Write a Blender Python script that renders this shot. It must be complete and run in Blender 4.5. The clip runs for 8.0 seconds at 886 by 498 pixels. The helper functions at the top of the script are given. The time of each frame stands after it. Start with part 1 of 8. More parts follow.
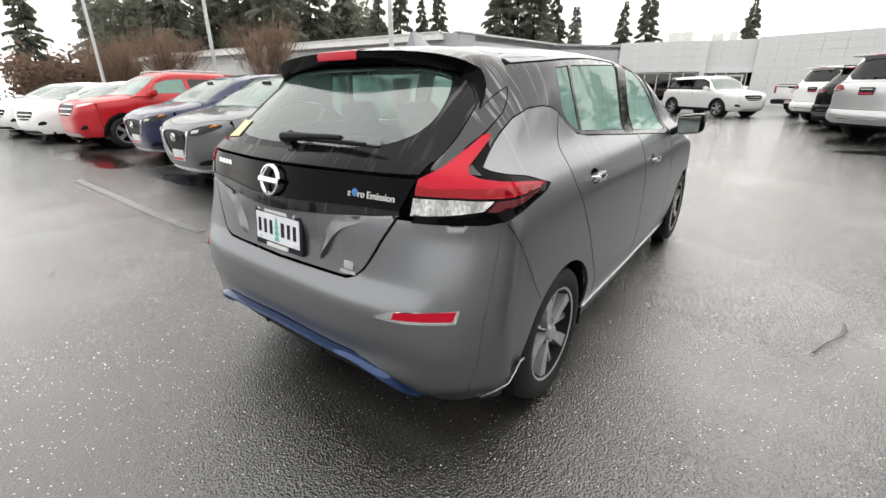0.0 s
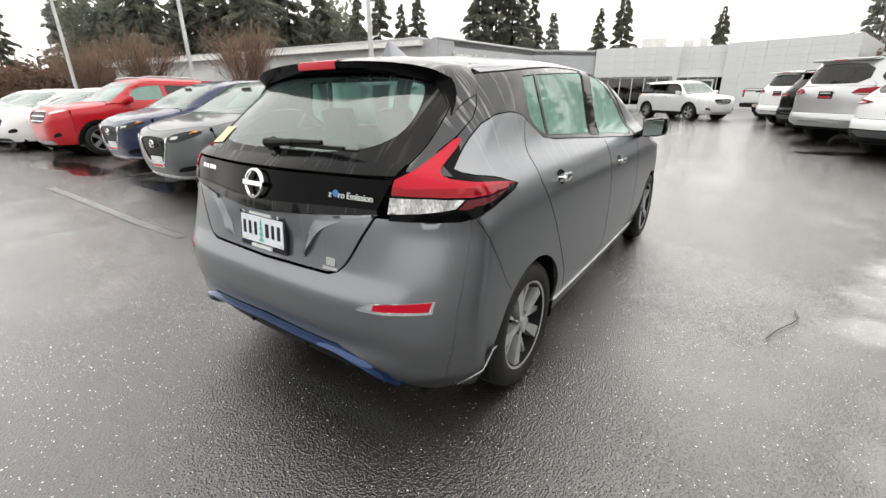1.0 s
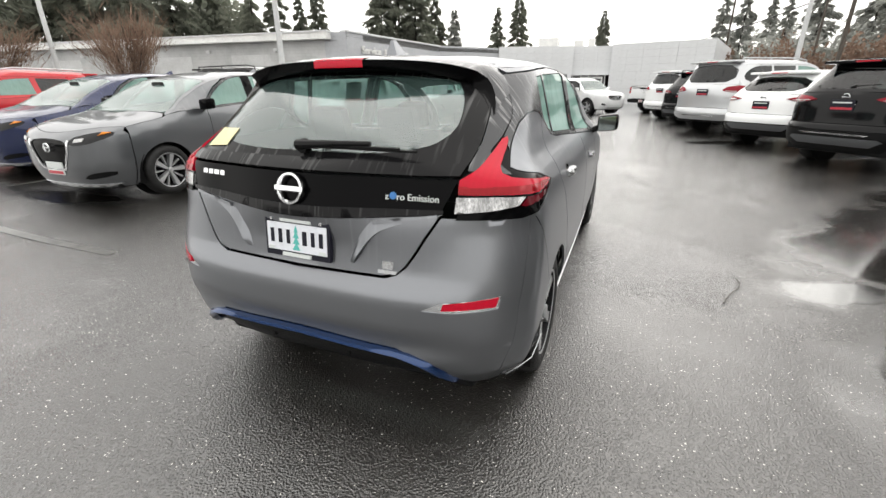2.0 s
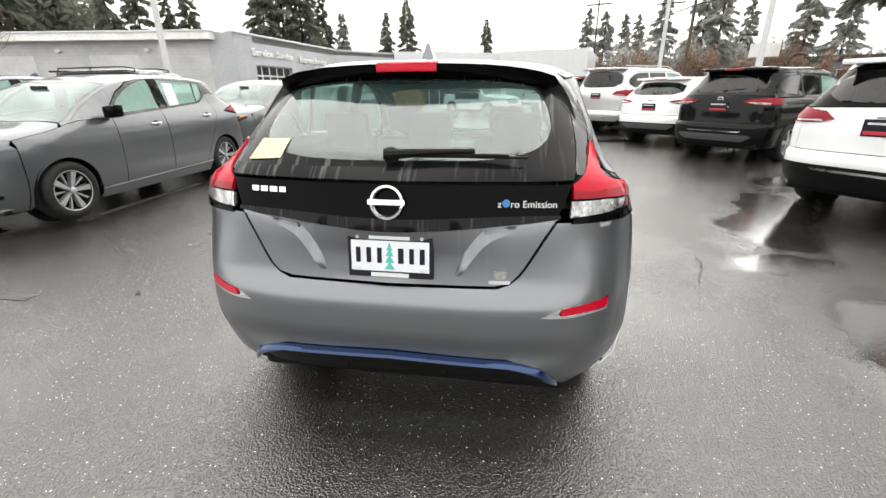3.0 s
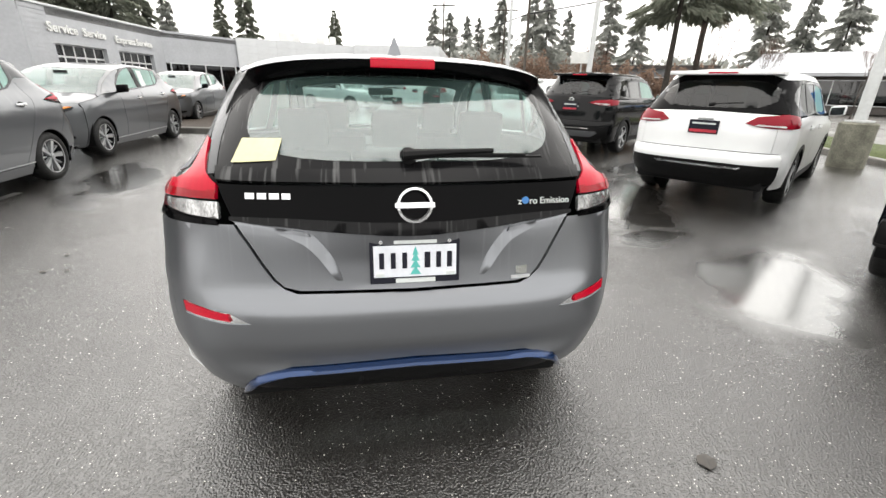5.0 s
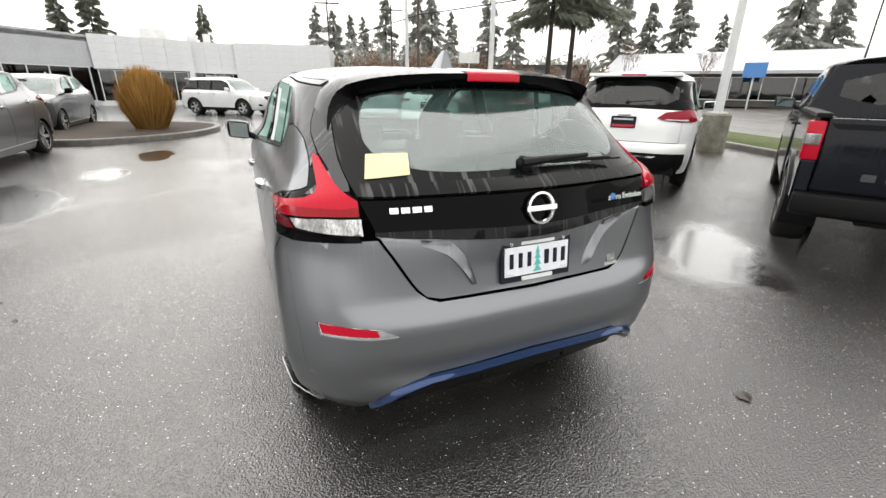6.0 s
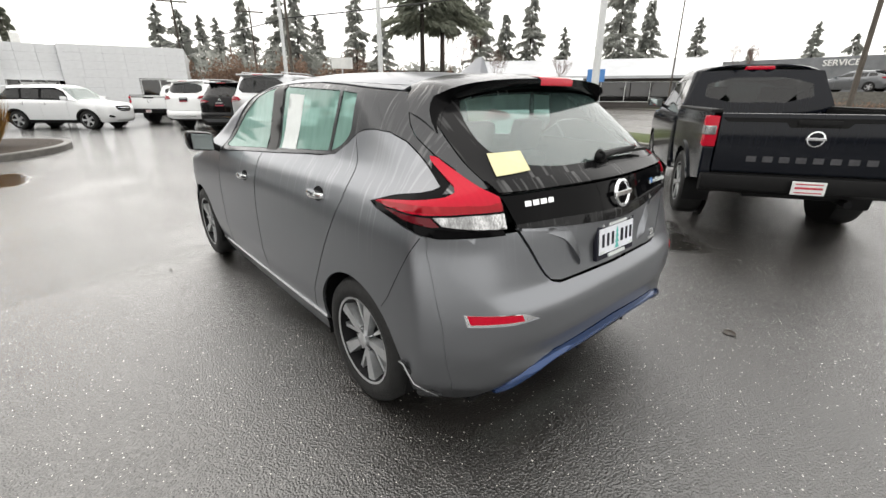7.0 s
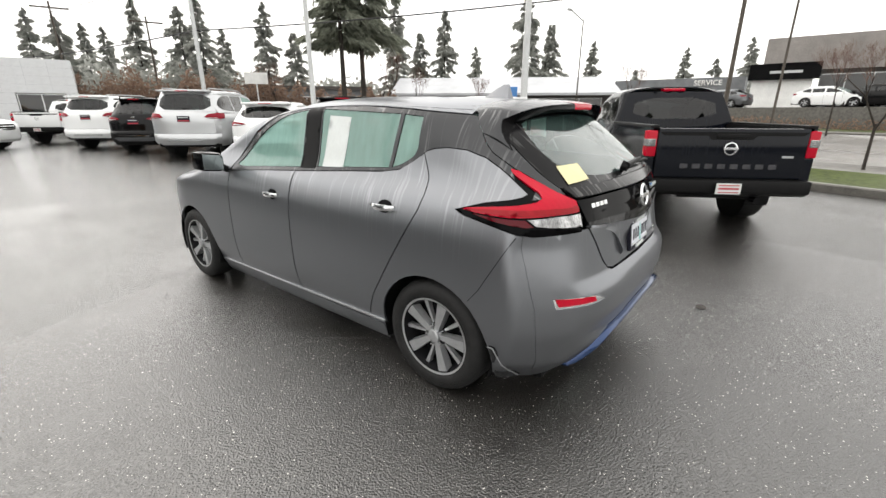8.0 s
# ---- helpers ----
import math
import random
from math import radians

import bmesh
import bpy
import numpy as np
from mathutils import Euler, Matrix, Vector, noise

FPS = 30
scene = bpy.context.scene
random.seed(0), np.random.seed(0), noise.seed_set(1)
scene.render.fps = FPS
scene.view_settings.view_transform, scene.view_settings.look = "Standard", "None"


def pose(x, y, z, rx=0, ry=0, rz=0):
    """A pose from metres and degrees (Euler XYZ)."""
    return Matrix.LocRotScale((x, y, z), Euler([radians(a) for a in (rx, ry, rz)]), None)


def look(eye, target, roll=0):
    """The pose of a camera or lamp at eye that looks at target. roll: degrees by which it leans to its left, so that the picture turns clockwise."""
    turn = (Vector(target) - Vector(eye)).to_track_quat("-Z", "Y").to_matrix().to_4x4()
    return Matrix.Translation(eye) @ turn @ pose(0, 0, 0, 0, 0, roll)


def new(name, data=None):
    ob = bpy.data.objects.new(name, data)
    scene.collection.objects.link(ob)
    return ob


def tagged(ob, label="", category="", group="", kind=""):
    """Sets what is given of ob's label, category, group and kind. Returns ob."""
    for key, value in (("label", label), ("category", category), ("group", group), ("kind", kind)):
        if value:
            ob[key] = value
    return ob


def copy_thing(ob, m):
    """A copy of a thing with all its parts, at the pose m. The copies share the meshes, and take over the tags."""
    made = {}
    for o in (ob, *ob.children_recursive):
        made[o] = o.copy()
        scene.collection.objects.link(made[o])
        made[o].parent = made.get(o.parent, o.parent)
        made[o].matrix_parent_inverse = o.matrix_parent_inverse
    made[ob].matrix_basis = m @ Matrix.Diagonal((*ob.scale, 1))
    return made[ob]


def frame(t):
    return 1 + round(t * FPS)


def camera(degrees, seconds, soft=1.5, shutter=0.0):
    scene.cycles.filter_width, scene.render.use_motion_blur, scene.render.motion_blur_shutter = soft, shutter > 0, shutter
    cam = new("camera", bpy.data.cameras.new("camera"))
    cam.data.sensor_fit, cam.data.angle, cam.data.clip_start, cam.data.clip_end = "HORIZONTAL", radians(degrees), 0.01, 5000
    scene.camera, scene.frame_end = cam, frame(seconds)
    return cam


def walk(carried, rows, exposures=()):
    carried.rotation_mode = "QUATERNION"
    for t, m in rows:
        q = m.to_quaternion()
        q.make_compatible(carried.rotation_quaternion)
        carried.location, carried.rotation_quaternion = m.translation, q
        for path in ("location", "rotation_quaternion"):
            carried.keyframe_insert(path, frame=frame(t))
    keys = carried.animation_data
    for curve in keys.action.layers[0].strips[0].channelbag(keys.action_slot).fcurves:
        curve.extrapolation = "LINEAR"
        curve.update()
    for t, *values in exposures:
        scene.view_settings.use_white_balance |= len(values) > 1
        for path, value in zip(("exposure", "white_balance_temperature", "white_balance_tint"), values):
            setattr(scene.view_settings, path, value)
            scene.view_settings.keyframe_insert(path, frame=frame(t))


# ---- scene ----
cam = camera(92.1, 8.0)
EXPOSURE = [(0.0, 0.82, 6700, 10), (2.2, 0.92, 6700, 10), (3.3, 1.2, 6700, 10), (4.7, 1.18, 6700, 10), (5.8, 1.02, 6700, 10), (8.0, 0.85, 6700, 10)]
PATH = [
    (0, (1.527, -1.638, 1.364), (0.388, -0.152, 0.661), -0.4),
    (0.5, (1.618, -1.701, 1.366), (0.477, -0.205, 0.687), -0.6),
    (1, (1.621, -1.715, 1.375), (0.54, -0.178, 0.69), -0.6),
    (1.5, (1.512, -1.773, 1.365), (0.579, -0.15, 0.662), -0.4),
    (2, (1.165, -1.997, 1.396), (0.438, -0.273, 0.69), -0.3),
    (3.3, (0.248, -2.151, 1.406), (0.073, -0.285, 0.708), 0.2),
    (3.5, (0.169, -2.149, 1.429), (0.062, -0.283, 0.719), 0.8),
    (4, (0.142, -2.132, 1.429), (0.151, -0.258, 0.731), 1.4),
    (4.5, (0.104, -2.128, 1.422), (0.249, -0.263, 0.715), 1.7),
    (4.7, (0.021, -2.132, 1.412), (0.256, -0.278, 0.701), 1.8),
    (5.8, (-0.767, -2.077, 1.414), (-0.125, -0.31, 0.732), 0.5),
    (6, (-0.961, -1.989, 1.447), (-0.182, -0.286, 0.745), 0.8),
    (6.5, (-1.429, -1.838, 1.445), (-0.39, -0.274, 0.756), 0.6),
    (7, (-1.78, -1.613, 1.435), (-0.545, -0.193, 0.758), 0.1),
    (7.5, (-2.085, -1.405, 1.458), (-0.694, -0.127, 0.803), -0.0),
    (8, (-2.466, -1.3, 1.471), (-0.968, -0.126, 0.855), -0.0),
]
walk(cam, [(t, look(eye, target, roll)) for t, eye, target, roll in PATH], EXPOSURE)

# ---- sky and light: wet overcast day ----
world = bpy.data.worlds.new("overcast_sky")
scene.world = world
world.use_nodes = True
wt = world.node_tree
wt.nodes.clear()
w_out = wt.nodes.new("ShaderNodeOutputWorld")
w_bg = wt.nodes.new("ShaderNodeBackground")
w_sky = wt.nodes.new("ShaderNodeTexSky")
w_sky.sky_type = "NISHITA"
w_sky.sun_disc = False
w_sky.sun_elevation = radians(50)
w_sky.sun_rotation = radians(0)
w_sky.dust_density = 4.0
w_mix = wt.nodes.new("ShaderNodeMix")
w_mix.data_type = "RGBA"
w_mix.inputs[0].default_value = 0.93
w_mix.inputs[7].default_value = (9.75, 9.75, 9.62, 1)
wt.links.new(w_sky.outputs[0], w_mix.inputs[6])
wt.links.new(w_mix.outputs[2], w_bg.inputs[0])
w_bg.inputs[1].default_value = 0.12
wt.links.new(w_bg.outputs[0], w_out.inputs[0])
sun_data = bpy.data.lights.new("sun", "SUN")
sun_data.energy = 0.75
sun_data.angle = radians(100)
sun_data.color = (1.0, 0.98, 0.95)
sun = new("sun", sun_data)
sun.rotation_euler = (radians(-40), 0, 0)

# ---- materials ----
def shader(name, base, rough=0.5, metal=0.0, spec=0.5, coat=0.0):
    m = bpy.data.materials.new(name)
    m.use_nodes = True
    b = m.node_tree.nodes["Principled BSDF"]
    b.inputs["Base Color"].default_value = (*base, 1)
    b.inputs["Roughness"].default_value = rough
    b.inputs["Metallic"].default_value = metal
    b.inputs["Specular IOR Level"].default_value = spec
    b.inputs["Coat Weight"].default_value = coat
    b.inputs["Coat Roughness"].default_value = 0.06
    return m, m.node_tree, b


def node(nt, kind, **values):
    n = nt.nodes.new(kind)
    for key, value in values.items():
        n.inputs[key].default_value = value
    return n


def coords(nt, scale=(1, 1, 1), world_space=False):
    tc = nt.nodes.new("ShaderNodeTexCoord")
    mp = nt.nodes.new("ShaderNodeMapping")
    mp.inputs["Scale"].default_value = scale
    if world_space:
        geo = nt.nodes.new("ShaderNodeNewGeometry")
        nt.links.new(geo.outputs["Position"], mp.inputs[0])
    else:
        nt.links.new(tc.outputs["Object"], mp.inputs[0])
    return mp.outputs[0]


def noise_tex(nt, vec, scale, detail=3.0, rough=0.55):
    n = nt.nodes.new("ShaderNodeTexNoise")
    n.inputs["Scale"].default_value = scale
    n.inputs["Detail"].default_value = detail
    n.inputs["Roughness"].default_value = rough
    nt.links.new(vec, n.inputs["Vector"])
    return n.outputs["Fac"]


def ramp(nt, fac, stops):
    r = nt.nodes.new("ShaderNodeValToRGB")
    while len(r.color_ramp.elements) < len(stops):
        r.color_ramp.elements.new(0.5)
    for e, (p, c) in zip(r.color_ramp.elements, stops):
        e.position = p
        e.color = (*c, 1) if len(c) == 3 else c
    nt.links.new(fac, r.inputs[0])
    return r.outputs[0]


def grey(v):
    return (v, v, v)


def mix_rgb(nt, fac, a, b, mode="MIX"):
    m = nt.nodes.new("ShaderNodeMix")
    m.data_type = "RGBA"
    m.blend_type = mode
    for socket, v in ((m.inputs[0], fac), (m.inputs[6], a), (m.inputs[7], b)):
        if isinstance(v, bpy.types.NodeSocket):
            nt.links.new(v, socket)
        elif isinstance(v, (int, float)):
            socket.default_value = v
        else:
            socket.default_value = (*v, 1)
    return m.outputs[2]


def bump(nt, b, height, strength, distance=0.01):
    n = nt.nodes.new("ShaderNodeBump")
    n.inputs["Strength"].default_value = strength
    n.inputs["Distance"].default_value = distance
    nt.links.new(height, n.inputs["Height"])
    nt.links.new(n.outputs[0], b.inputs["Normal"])


def paint(name, base, metal=0.0, streak=0.0, streak_tone=(0.55, 0.56, 0.57), rough=0.3, coat=0.7, spec=0.4, runs=None):
    """Car paint: clear coat, faint flake, dried rain streaks running down."""
    m, nt, b = shader(name, base, rough, metal, spec, coat)
    if metal > 0.3:
        b.inputs["Specular Tint"].default_value = (0.75, 0.76, 0.78, 1)
    v = coords(nt)
    flake = noise_tex(nt, v, 700, 1)
    col = mix_rgb(nt, 1.0, base, ramp(nt, flake, [(0.3, grey(0.95)), (0.75, grey(1.0))]), "MULTIPLY")
    dirt = noise_tex(nt, v, 2.2, 4)
    col = mix_rgb(nt, ramp(nt, dirt, [(0.45, grey(0.0)), (0.8, grey(0.07 if sum(base) > 0.3 else 0.006))]), col, (0.16, 0.155, 0.15))
    if streak > 0:
        if runs:
            run = noise_tex(nt, coords(nt, runs), 1.7, 1.5, 0.5)
        else:
            # runs follow the fall line: across the flanks by length, across the tail by width
            tcn = nt.nodes.new("ShaderNodeTexCoord")
            sepn = nt.nodes.new("ShaderNodeSeparateXYZ")
            nt.links.new(tcn.outputs["Normal"], sepn.inputs[0])
            ab = nt.nodes.new("ShaderNodeMath")
            ab.operation = "ABSOLUTE"
            nt.links.new(sepn.outputs[0], ab.inputs[0])
            flank = noise_tex(nt, coords(nt, (3, 40, 0.7)), 1.7, 1.5, 0.5)
            tail = noise_tex(nt, coords(nt, (40, 3, 0.7)), 1.7, 1.5, 0.5)
            run = mix_rgb(nt, ramp(nt, ab.outputs[0], [(0.45, grey(0.0)), (0.6, grey(1.0))]), tail, flank)
        patch = noise_tex(nt, v, 1.6, 2)
        zone = nt.nodes.new("ShaderNodeMath")
        zone.operation = "MULTIPLY"
        nt.links.new(ramp(nt, run, [(0.57, grey(0.0)), (0.70, grey(1.0))]), zone.inputs[0])
        sep = nt.nodes.new("ShaderNodeSeparateXYZ")
        nt.links.new(v, sep.inputs[0])
        high = ramp(nt, sep.outputs[2], [(0.75, grey(0.0)), (0.92, grey(0.35)), (1.15, grey(1.0))])
        nt.links.new(mix_rgb(nt, 1.0, ramp(nt, patch, [(0.36, grey(0.1 * streak)), (0.6, grey(streak))]), high, "MULTIPLY"), zone.inputs[1])
        col = mix_rgb(nt, zone.outputs[0], col, streak_tone)
    nt.links.new(col, b.inputs["Base Color"])
    return m


def glass(name, tint, gloss=0.12, film=0.0, fog_sheen=(0.3, 0.36, 0.35), blur=0.03):
    """Window glass: tinted, mirror-like at grazing angles, with a thin wet film whose colour also carries painted
    sheen.
    """
    m = bpy.data.materials.new(name)
    m.use_nodes = True
    nt = m.node_tree
    nt.nodes.clear()
    out = nt.nodes.new("ShaderNodeOutputMaterial")
    see = nt.nodes.new("ShaderNodeBsdfTransparent")
    see.inputs[0].default_value = (*tint, 1)
    shine = nt.nodes.new("ShaderNodeBsdfGlossy")
    shine.inputs["Roughness"].default_value = blur
    # gloss rises towards grazing angles, alike from both sides of the pane
    n0 = 1.45 + gloss
    f0 = ((n0 - 1) / (n0 + 1)) ** 2
    facing = nt.nodes.new("ShaderNodeLayerWeight")
    facing.inputs["Blend"].default_value = 0.5
    steep = nt.nodes.new("ShaderNodeMath")
    steep.operation = "POWER"
    nt.links.new(facing.outputs["Facing"], steep.inputs[0])
    steep.inputs[1].default_value = 4.5
    fres = nt.nodes.new("ShaderNodeMath")
    fres.operation = "MULTIPLY_ADD"
    nt.links.new(steep.outputs[0], fres.inputs[0])
    fres.inputs[1].default_value = 1 - f0
    fres.inputs[2].default_value = f0
    a = nt.nodes.new("ShaderNodeMixShader")
    nt.links.new(fres.outputs[0], a.inputs[0])
    nt.links.new(see.outputs[0], a.inputs[1])
    nt.links.new(shine.outputs[0], a.inputs[2])
    last = a
    if film > 0:
        fog_a = nt.nodes.new("ShaderNodeBsdfDiffuse")
        fog_a.inputs[0].default_value = (*fog_sheen, 1)
        wet = fog_a
        run = noise_tex(nt, coords(nt, (14, 14, 2.2)), 1.4, 4)
        both = nt.nodes.new("ShaderNodeMath")
        both.operation = "MULTIPLY"
        nt.links.new(ramp(nt, run, [(0.3, grey(0.82)), (0.62, grey(1.0))]), both.inputs[0])
        both.inputs[1].default_value = film
        c = nt.nodes.new("ShaderNodeMixShader")
        nt.links.new(both.outputs[0], c.inputs[0])
        nt.links.new(last.outputs[0], c.inputs[1])
        nt.links.new(wet.outputs[0], c.inputs[2])
        last = c
    nt.links.new(last.outputs[0], out.inputs[0])
    return m


def plain(name, base, rough=0.5, metal=0.0, vary=0.15, scale=12.0, spec=0.5, coat=0.0, bumpy=0.0, wscale=(1, 1, 1)):
    """A surface of one colour with dirt at two scales and a little relief."""
    m, nt, b = shader(name, base, rough, metal, spec, coat)
    v = coords(nt, wscale)
    f = noise_tex(nt, v, scale, 4)
    g = noise_tex(nt, v, scale * 9, 3)
    col = mix_rgb(nt, 1.0, base, ramp(nt, f, [(0.3, grey(1 - vary * 1.6)), (0.7, grey(1.0))]), "MULTIPLY")
    col = mix_rgb(nt, 1.0, col, ramp(nt, g, [(0.3, grey(1 - vary)), (0.65, grey(1.0))]), "MULTIPLY")
    nt.links.new(col, b.inputs["Base Color"])
    if bumpy > 0:
        bump(nt, b, g, bumpy)
    return m


M_GUN = paint("gunmetal_paint", (0.19, 0.197, 0.21), 0.8, 0.42, (0.46, 0.47, 0.48), 0.3, 0.25)
M_GREYL = paint("grey_paint", (0.125, 0.13, 0.137), 0.7, 0.1)
M_BLUE = paint("deep_blue_paint", (0.006, 0.013, 0.055), 0.3, 0.05, (0.3, 0.3, 0.3), 0.25, 0.5)
M_RED = paint("red_paint", (0.42, 0.004, 0.011), 0.1, 0.0, (0.5, 0.5, 0.5), 0.3, 0.35)
M_WHITE = paint("white_paint", (0.78, 0.79, 0.79), 0.0, 0.1, (0.6, 0.6, 0.6))
M_SILVER = paint("silver_paint", (0.5, 0.51, 0.52), 0.6, 0.0)
M_PALE = paint("pale_silver_paint", (0.72, 0.73, 0.735), 0.3, 0.0)
M_BLACK = paint("black_paint", (0.003, 0.003, 0.0035), 0.0, 0.05, (0.05, 0.05, 0.05), 0.08, 0.0, 0.2)
M_NAVY = paint("dark_navy_paint", (0.003, 0.004, 0.007), 0.0, 0.04, (0.06, 0.06, 0.07), 0.1, 0.0, 0.2)
M_GLOSS = paint("gloss_black_trim", (0.002, 0.002, 0.0023), 0.0, 0.0, (0.1, 0.1, 0.1), 0.05, 0.0, 0.05)
M_DIRTY = paint("rain_streaked_black", (0.007, 0.007, 0.0075), 0.0, 0.5, (0.14, 0.14, 0.14), 0.16, 0.0, 0.12, (30, 2.5, 1.2))
M_DARKBODY = paint("streaked_dark_paint", (0.036, 0.037, 0.039), 0.5, 0.6, (0.36, 0.36, 0.36), 0.25, 0.2, 0.3)
M_PLAS = plain("black_plastic", (0.006, 0.006, 0.0063), 0.5, 0, 0.2, 20, 0.15, 0, 0.1)
M_TYRE = plain("tyre_rubber", (0.019, 0.019, 0.019), 0.6, 0, 0.3, 25, 0.25, 0, 0.3)
M_CHROME = plain("chrome", (0.75, 0.76, 0.77), 0.12, 1.0, 0.08, 8)
M_ALLOY = plain("machined_alloy", (0.52, 0.53, 0.54), 0.32, 0.7, 0.12, 10)
M_ALLOYDK = plain("dark_alloy_pocket", (0.008, 0.008, 0.009), 0.5, 0.0, 0.15, 10, 0.1)
M_TRIMBLUE = paint("blue_trim", (0.009, 0.034, 0.11), 0.6, 0.0, (0.3, 0.4, 0.6), 0.2)
M_MIRROR = plain("mirror_silver", (0.3, 0.34, 0.34), 0.03, 1.0, 0.03, 8)
M_CLOTH = plain("dark_seat_cloth", (0.02, 0.02, 0.022), 0.85, 0, 0.25, 30)
M_LINER = plain("pale_headliner", (0.2, 0.2, 0.195), 0.9, 0, 0.05, 10)
M_PAPER = plain("yellow_paper_note", (0.62, 0.58, 0.34), 0.7, 0, 0.06, 6)
M_WPAPER = plain("white_paper_sheet", (0.62, 0.65, 0.64), 0.7, 0, 0.05, 6)
M_INK = plain("dark_ink", (0.012, 0.012, 0.02), 0.6, 0, 0.05, 10, 0.2)
M_PLATEW = plain("plate_white", (0.75, 0.77, 0.82), 0.4, 0, 0.08, 10)
M_TEAL = plain("plate_tree_green", (0.1, 0.5, 0.45), 0.5, 0, 0.1, 10)
M_PLATERED = plain("plate_red", (0.45, 0.03, 0.05), 0.4, 0, 0.1, 10)
M_EMBLUE = plain("emblem_blue", (0.05, 0.2, 0.5), 0.3, 0, 0.1, 10)
G_SIDE = glass("side_glass", (0.68, 0.9, 0.86), 0.35, 0.55, (0.27, 0.45, 0.395))
# film colour on rear glass and windscreen holds some painted pale-green sky reflection
G_REAR = glass("rear_glass", (0.74, 0.88, 0.85), 0.95, 0.10, (0.26, 0.42, 0.39), 0.08)
G_TINT = glass("tinted_glass", (0.08, 0.09, 0.09), 0.1, 0.0)
G_WIND = glass("windscreen_glass", (0.74, 0.88, 0.85), 0.6, 0.22, (0.4, 0.52, 0.49), 0.09)


def lens(name, base, rough=0.12):
    m, nt, b = shader(name, base, rough, 0, 0.22, 0.0)
    v = coords(nt, (1, 1, 1))
    w = nt.nodes.new("ShaderNodeTexWave")
    w.inputs["Scale"].default_value = 14
    nt.links.new(v, w.inputs["Vector"])
    col = mix_rgb(nt, 1.0, base, ramp(nt, w.outputs["Fac"], [(0.0, grey(0.95)), (1.0, grey(1.0))]), "MULTIPLY")
    nt.links.new(col, b.inputs["Base Color"])
    return m


M_LRED = lens("red_lens", (0.40, 0.002, 0.017))
M_LBAR = lens("saturated_red_lens", (0.24, 0.001, 0.006))
M_LMID = lens("deep_red_lens", (0.2, 0.003, 0.012))
M_LAMP = lens("dark_headlamp", (0.012, 0.012, 0.013), 0.06)
M_LDRED = lens("dark_red_lens", (0.08, 0.002, 0.006))
M_LWHITE = lens("clear_lens", (0.5, 0.5, 0.5))
M_LCHROME = plain("clear_lens_reflector", (0.62, 0.62, 0.62), 0.22, 0.75, 0.5, 16, 0.5, 0, 0, (1, 1, 0.4))
M_LAMBER = lens("amber_lens", (0.6, 0.2, 0.03))


# ---- mesh helpers ----
from mathutils.geometry import delaunay_2d_cdt


def thing(name, label, category, m=None, group="", kind=""):
    ob = new(name)
    ob.empty_display_size = 0.2
    if m is not None:
        ob.matrix_world = m
    return tagged(ob, label, category, group, kind)


def link_mesh(name, verts, faces, material, parent=None, label="", smooth=True, sharp=None):
    me = bpy.data.meshes.new(name)
    me.from_pydata([tuple(v) for v in verts], [], [tuple(f) for f in faces])
    me.materials.append(material)
    if smooth:
        me.shade_smooth()
        if sharp is not None:
            me.set_sharp_from_angle(angle=radians(sharp))
    ob = new(name, me)
    if parent is not None:
        ob.parent = parent
    if label:
        ob["label"] = label
    return ob


def part(name, bm, material, parent, label="", smooth=False, sharp=40):
    me = bpy.data.meshes.new(name)
    bmesh.ops.recalc_face_normals(bm, faces=bm.faces)
    bm.to_mesh(me)
    bm.free()
    me.materials.append(material)
    if smooth:
        me.shade_smooth()
        me.set_sharp_from_angle(angle=radians(sharp))
    ob = new(name, me)
    if parent is not None:
        ob.parent = parent
    if label:
        ob["label"] = label
    return ob


def box(bm, x0, y0, z0, x1, y1, z1, bevel=0.0, m=None):
    r = bmesh.ops.create_cube(bm, size=1.0)
    vs = r["verts"]
    for v in vs:
        v.co = Vector(((x0 + x1) / 2 + v.co.x * (x1 - x0), (y0 + y1) / 2 + v.co.y * (y1 - y0), (z0 + z1) / 2 + v.co.z * (z1 - z0)))
    if bevel > 0:
        es = list({e for v in vs for e in v.link_edges})
        rb = bmesh.ops.bevel(bm, geom=es, offset=bevel, segments=2, affect="EDGES", profile=0.6)
        vs = list({v for f in rb["faces"] for v in f.verts} | {v for v in vs if v.is_valid})
    if m is not None:
        bmesh.ops.transform(bm, matrix=m, verts=vs)
    return vs


def tube(bm, a, b, r0, r1=None, seg=8, caps=True):
    a, b = Vector(a), Vector(b)
    d = b - a
    r1 = r0 if r1 is None else r1
    m = Matrix.Translation((a + b) / 2) @ d.to_track_quat("Z", "Y").to_matrix().to_4x4()
    bmesh.ops.create_cone(bm, cap_ends=caps, segments=seg, radius1=r0, radius2=r1, depth=d.length, matrix=m)


def lathe(bm, profile, seg=32, axis="x"):
    """Turn (radius, along) pairs about an axis."""
    rings = []
    for r, u in profile:
        ring = []
        for i in range(seg):
            a = 2 * math.pi * i / seg
            c, s = r * math.cos(a), r * math.sin(a)
            ring.append(bm.verts.new((u, c, s) if axis == "x" else (c, s, u)))
        rings.append(ring)
    for p, q in zip(rings, rings[1:]):
        for i in range(seg):
            j = (i + 1) % seg
            bm.faces.new((p[i], p[j], q[j], q[i]))
    return rings


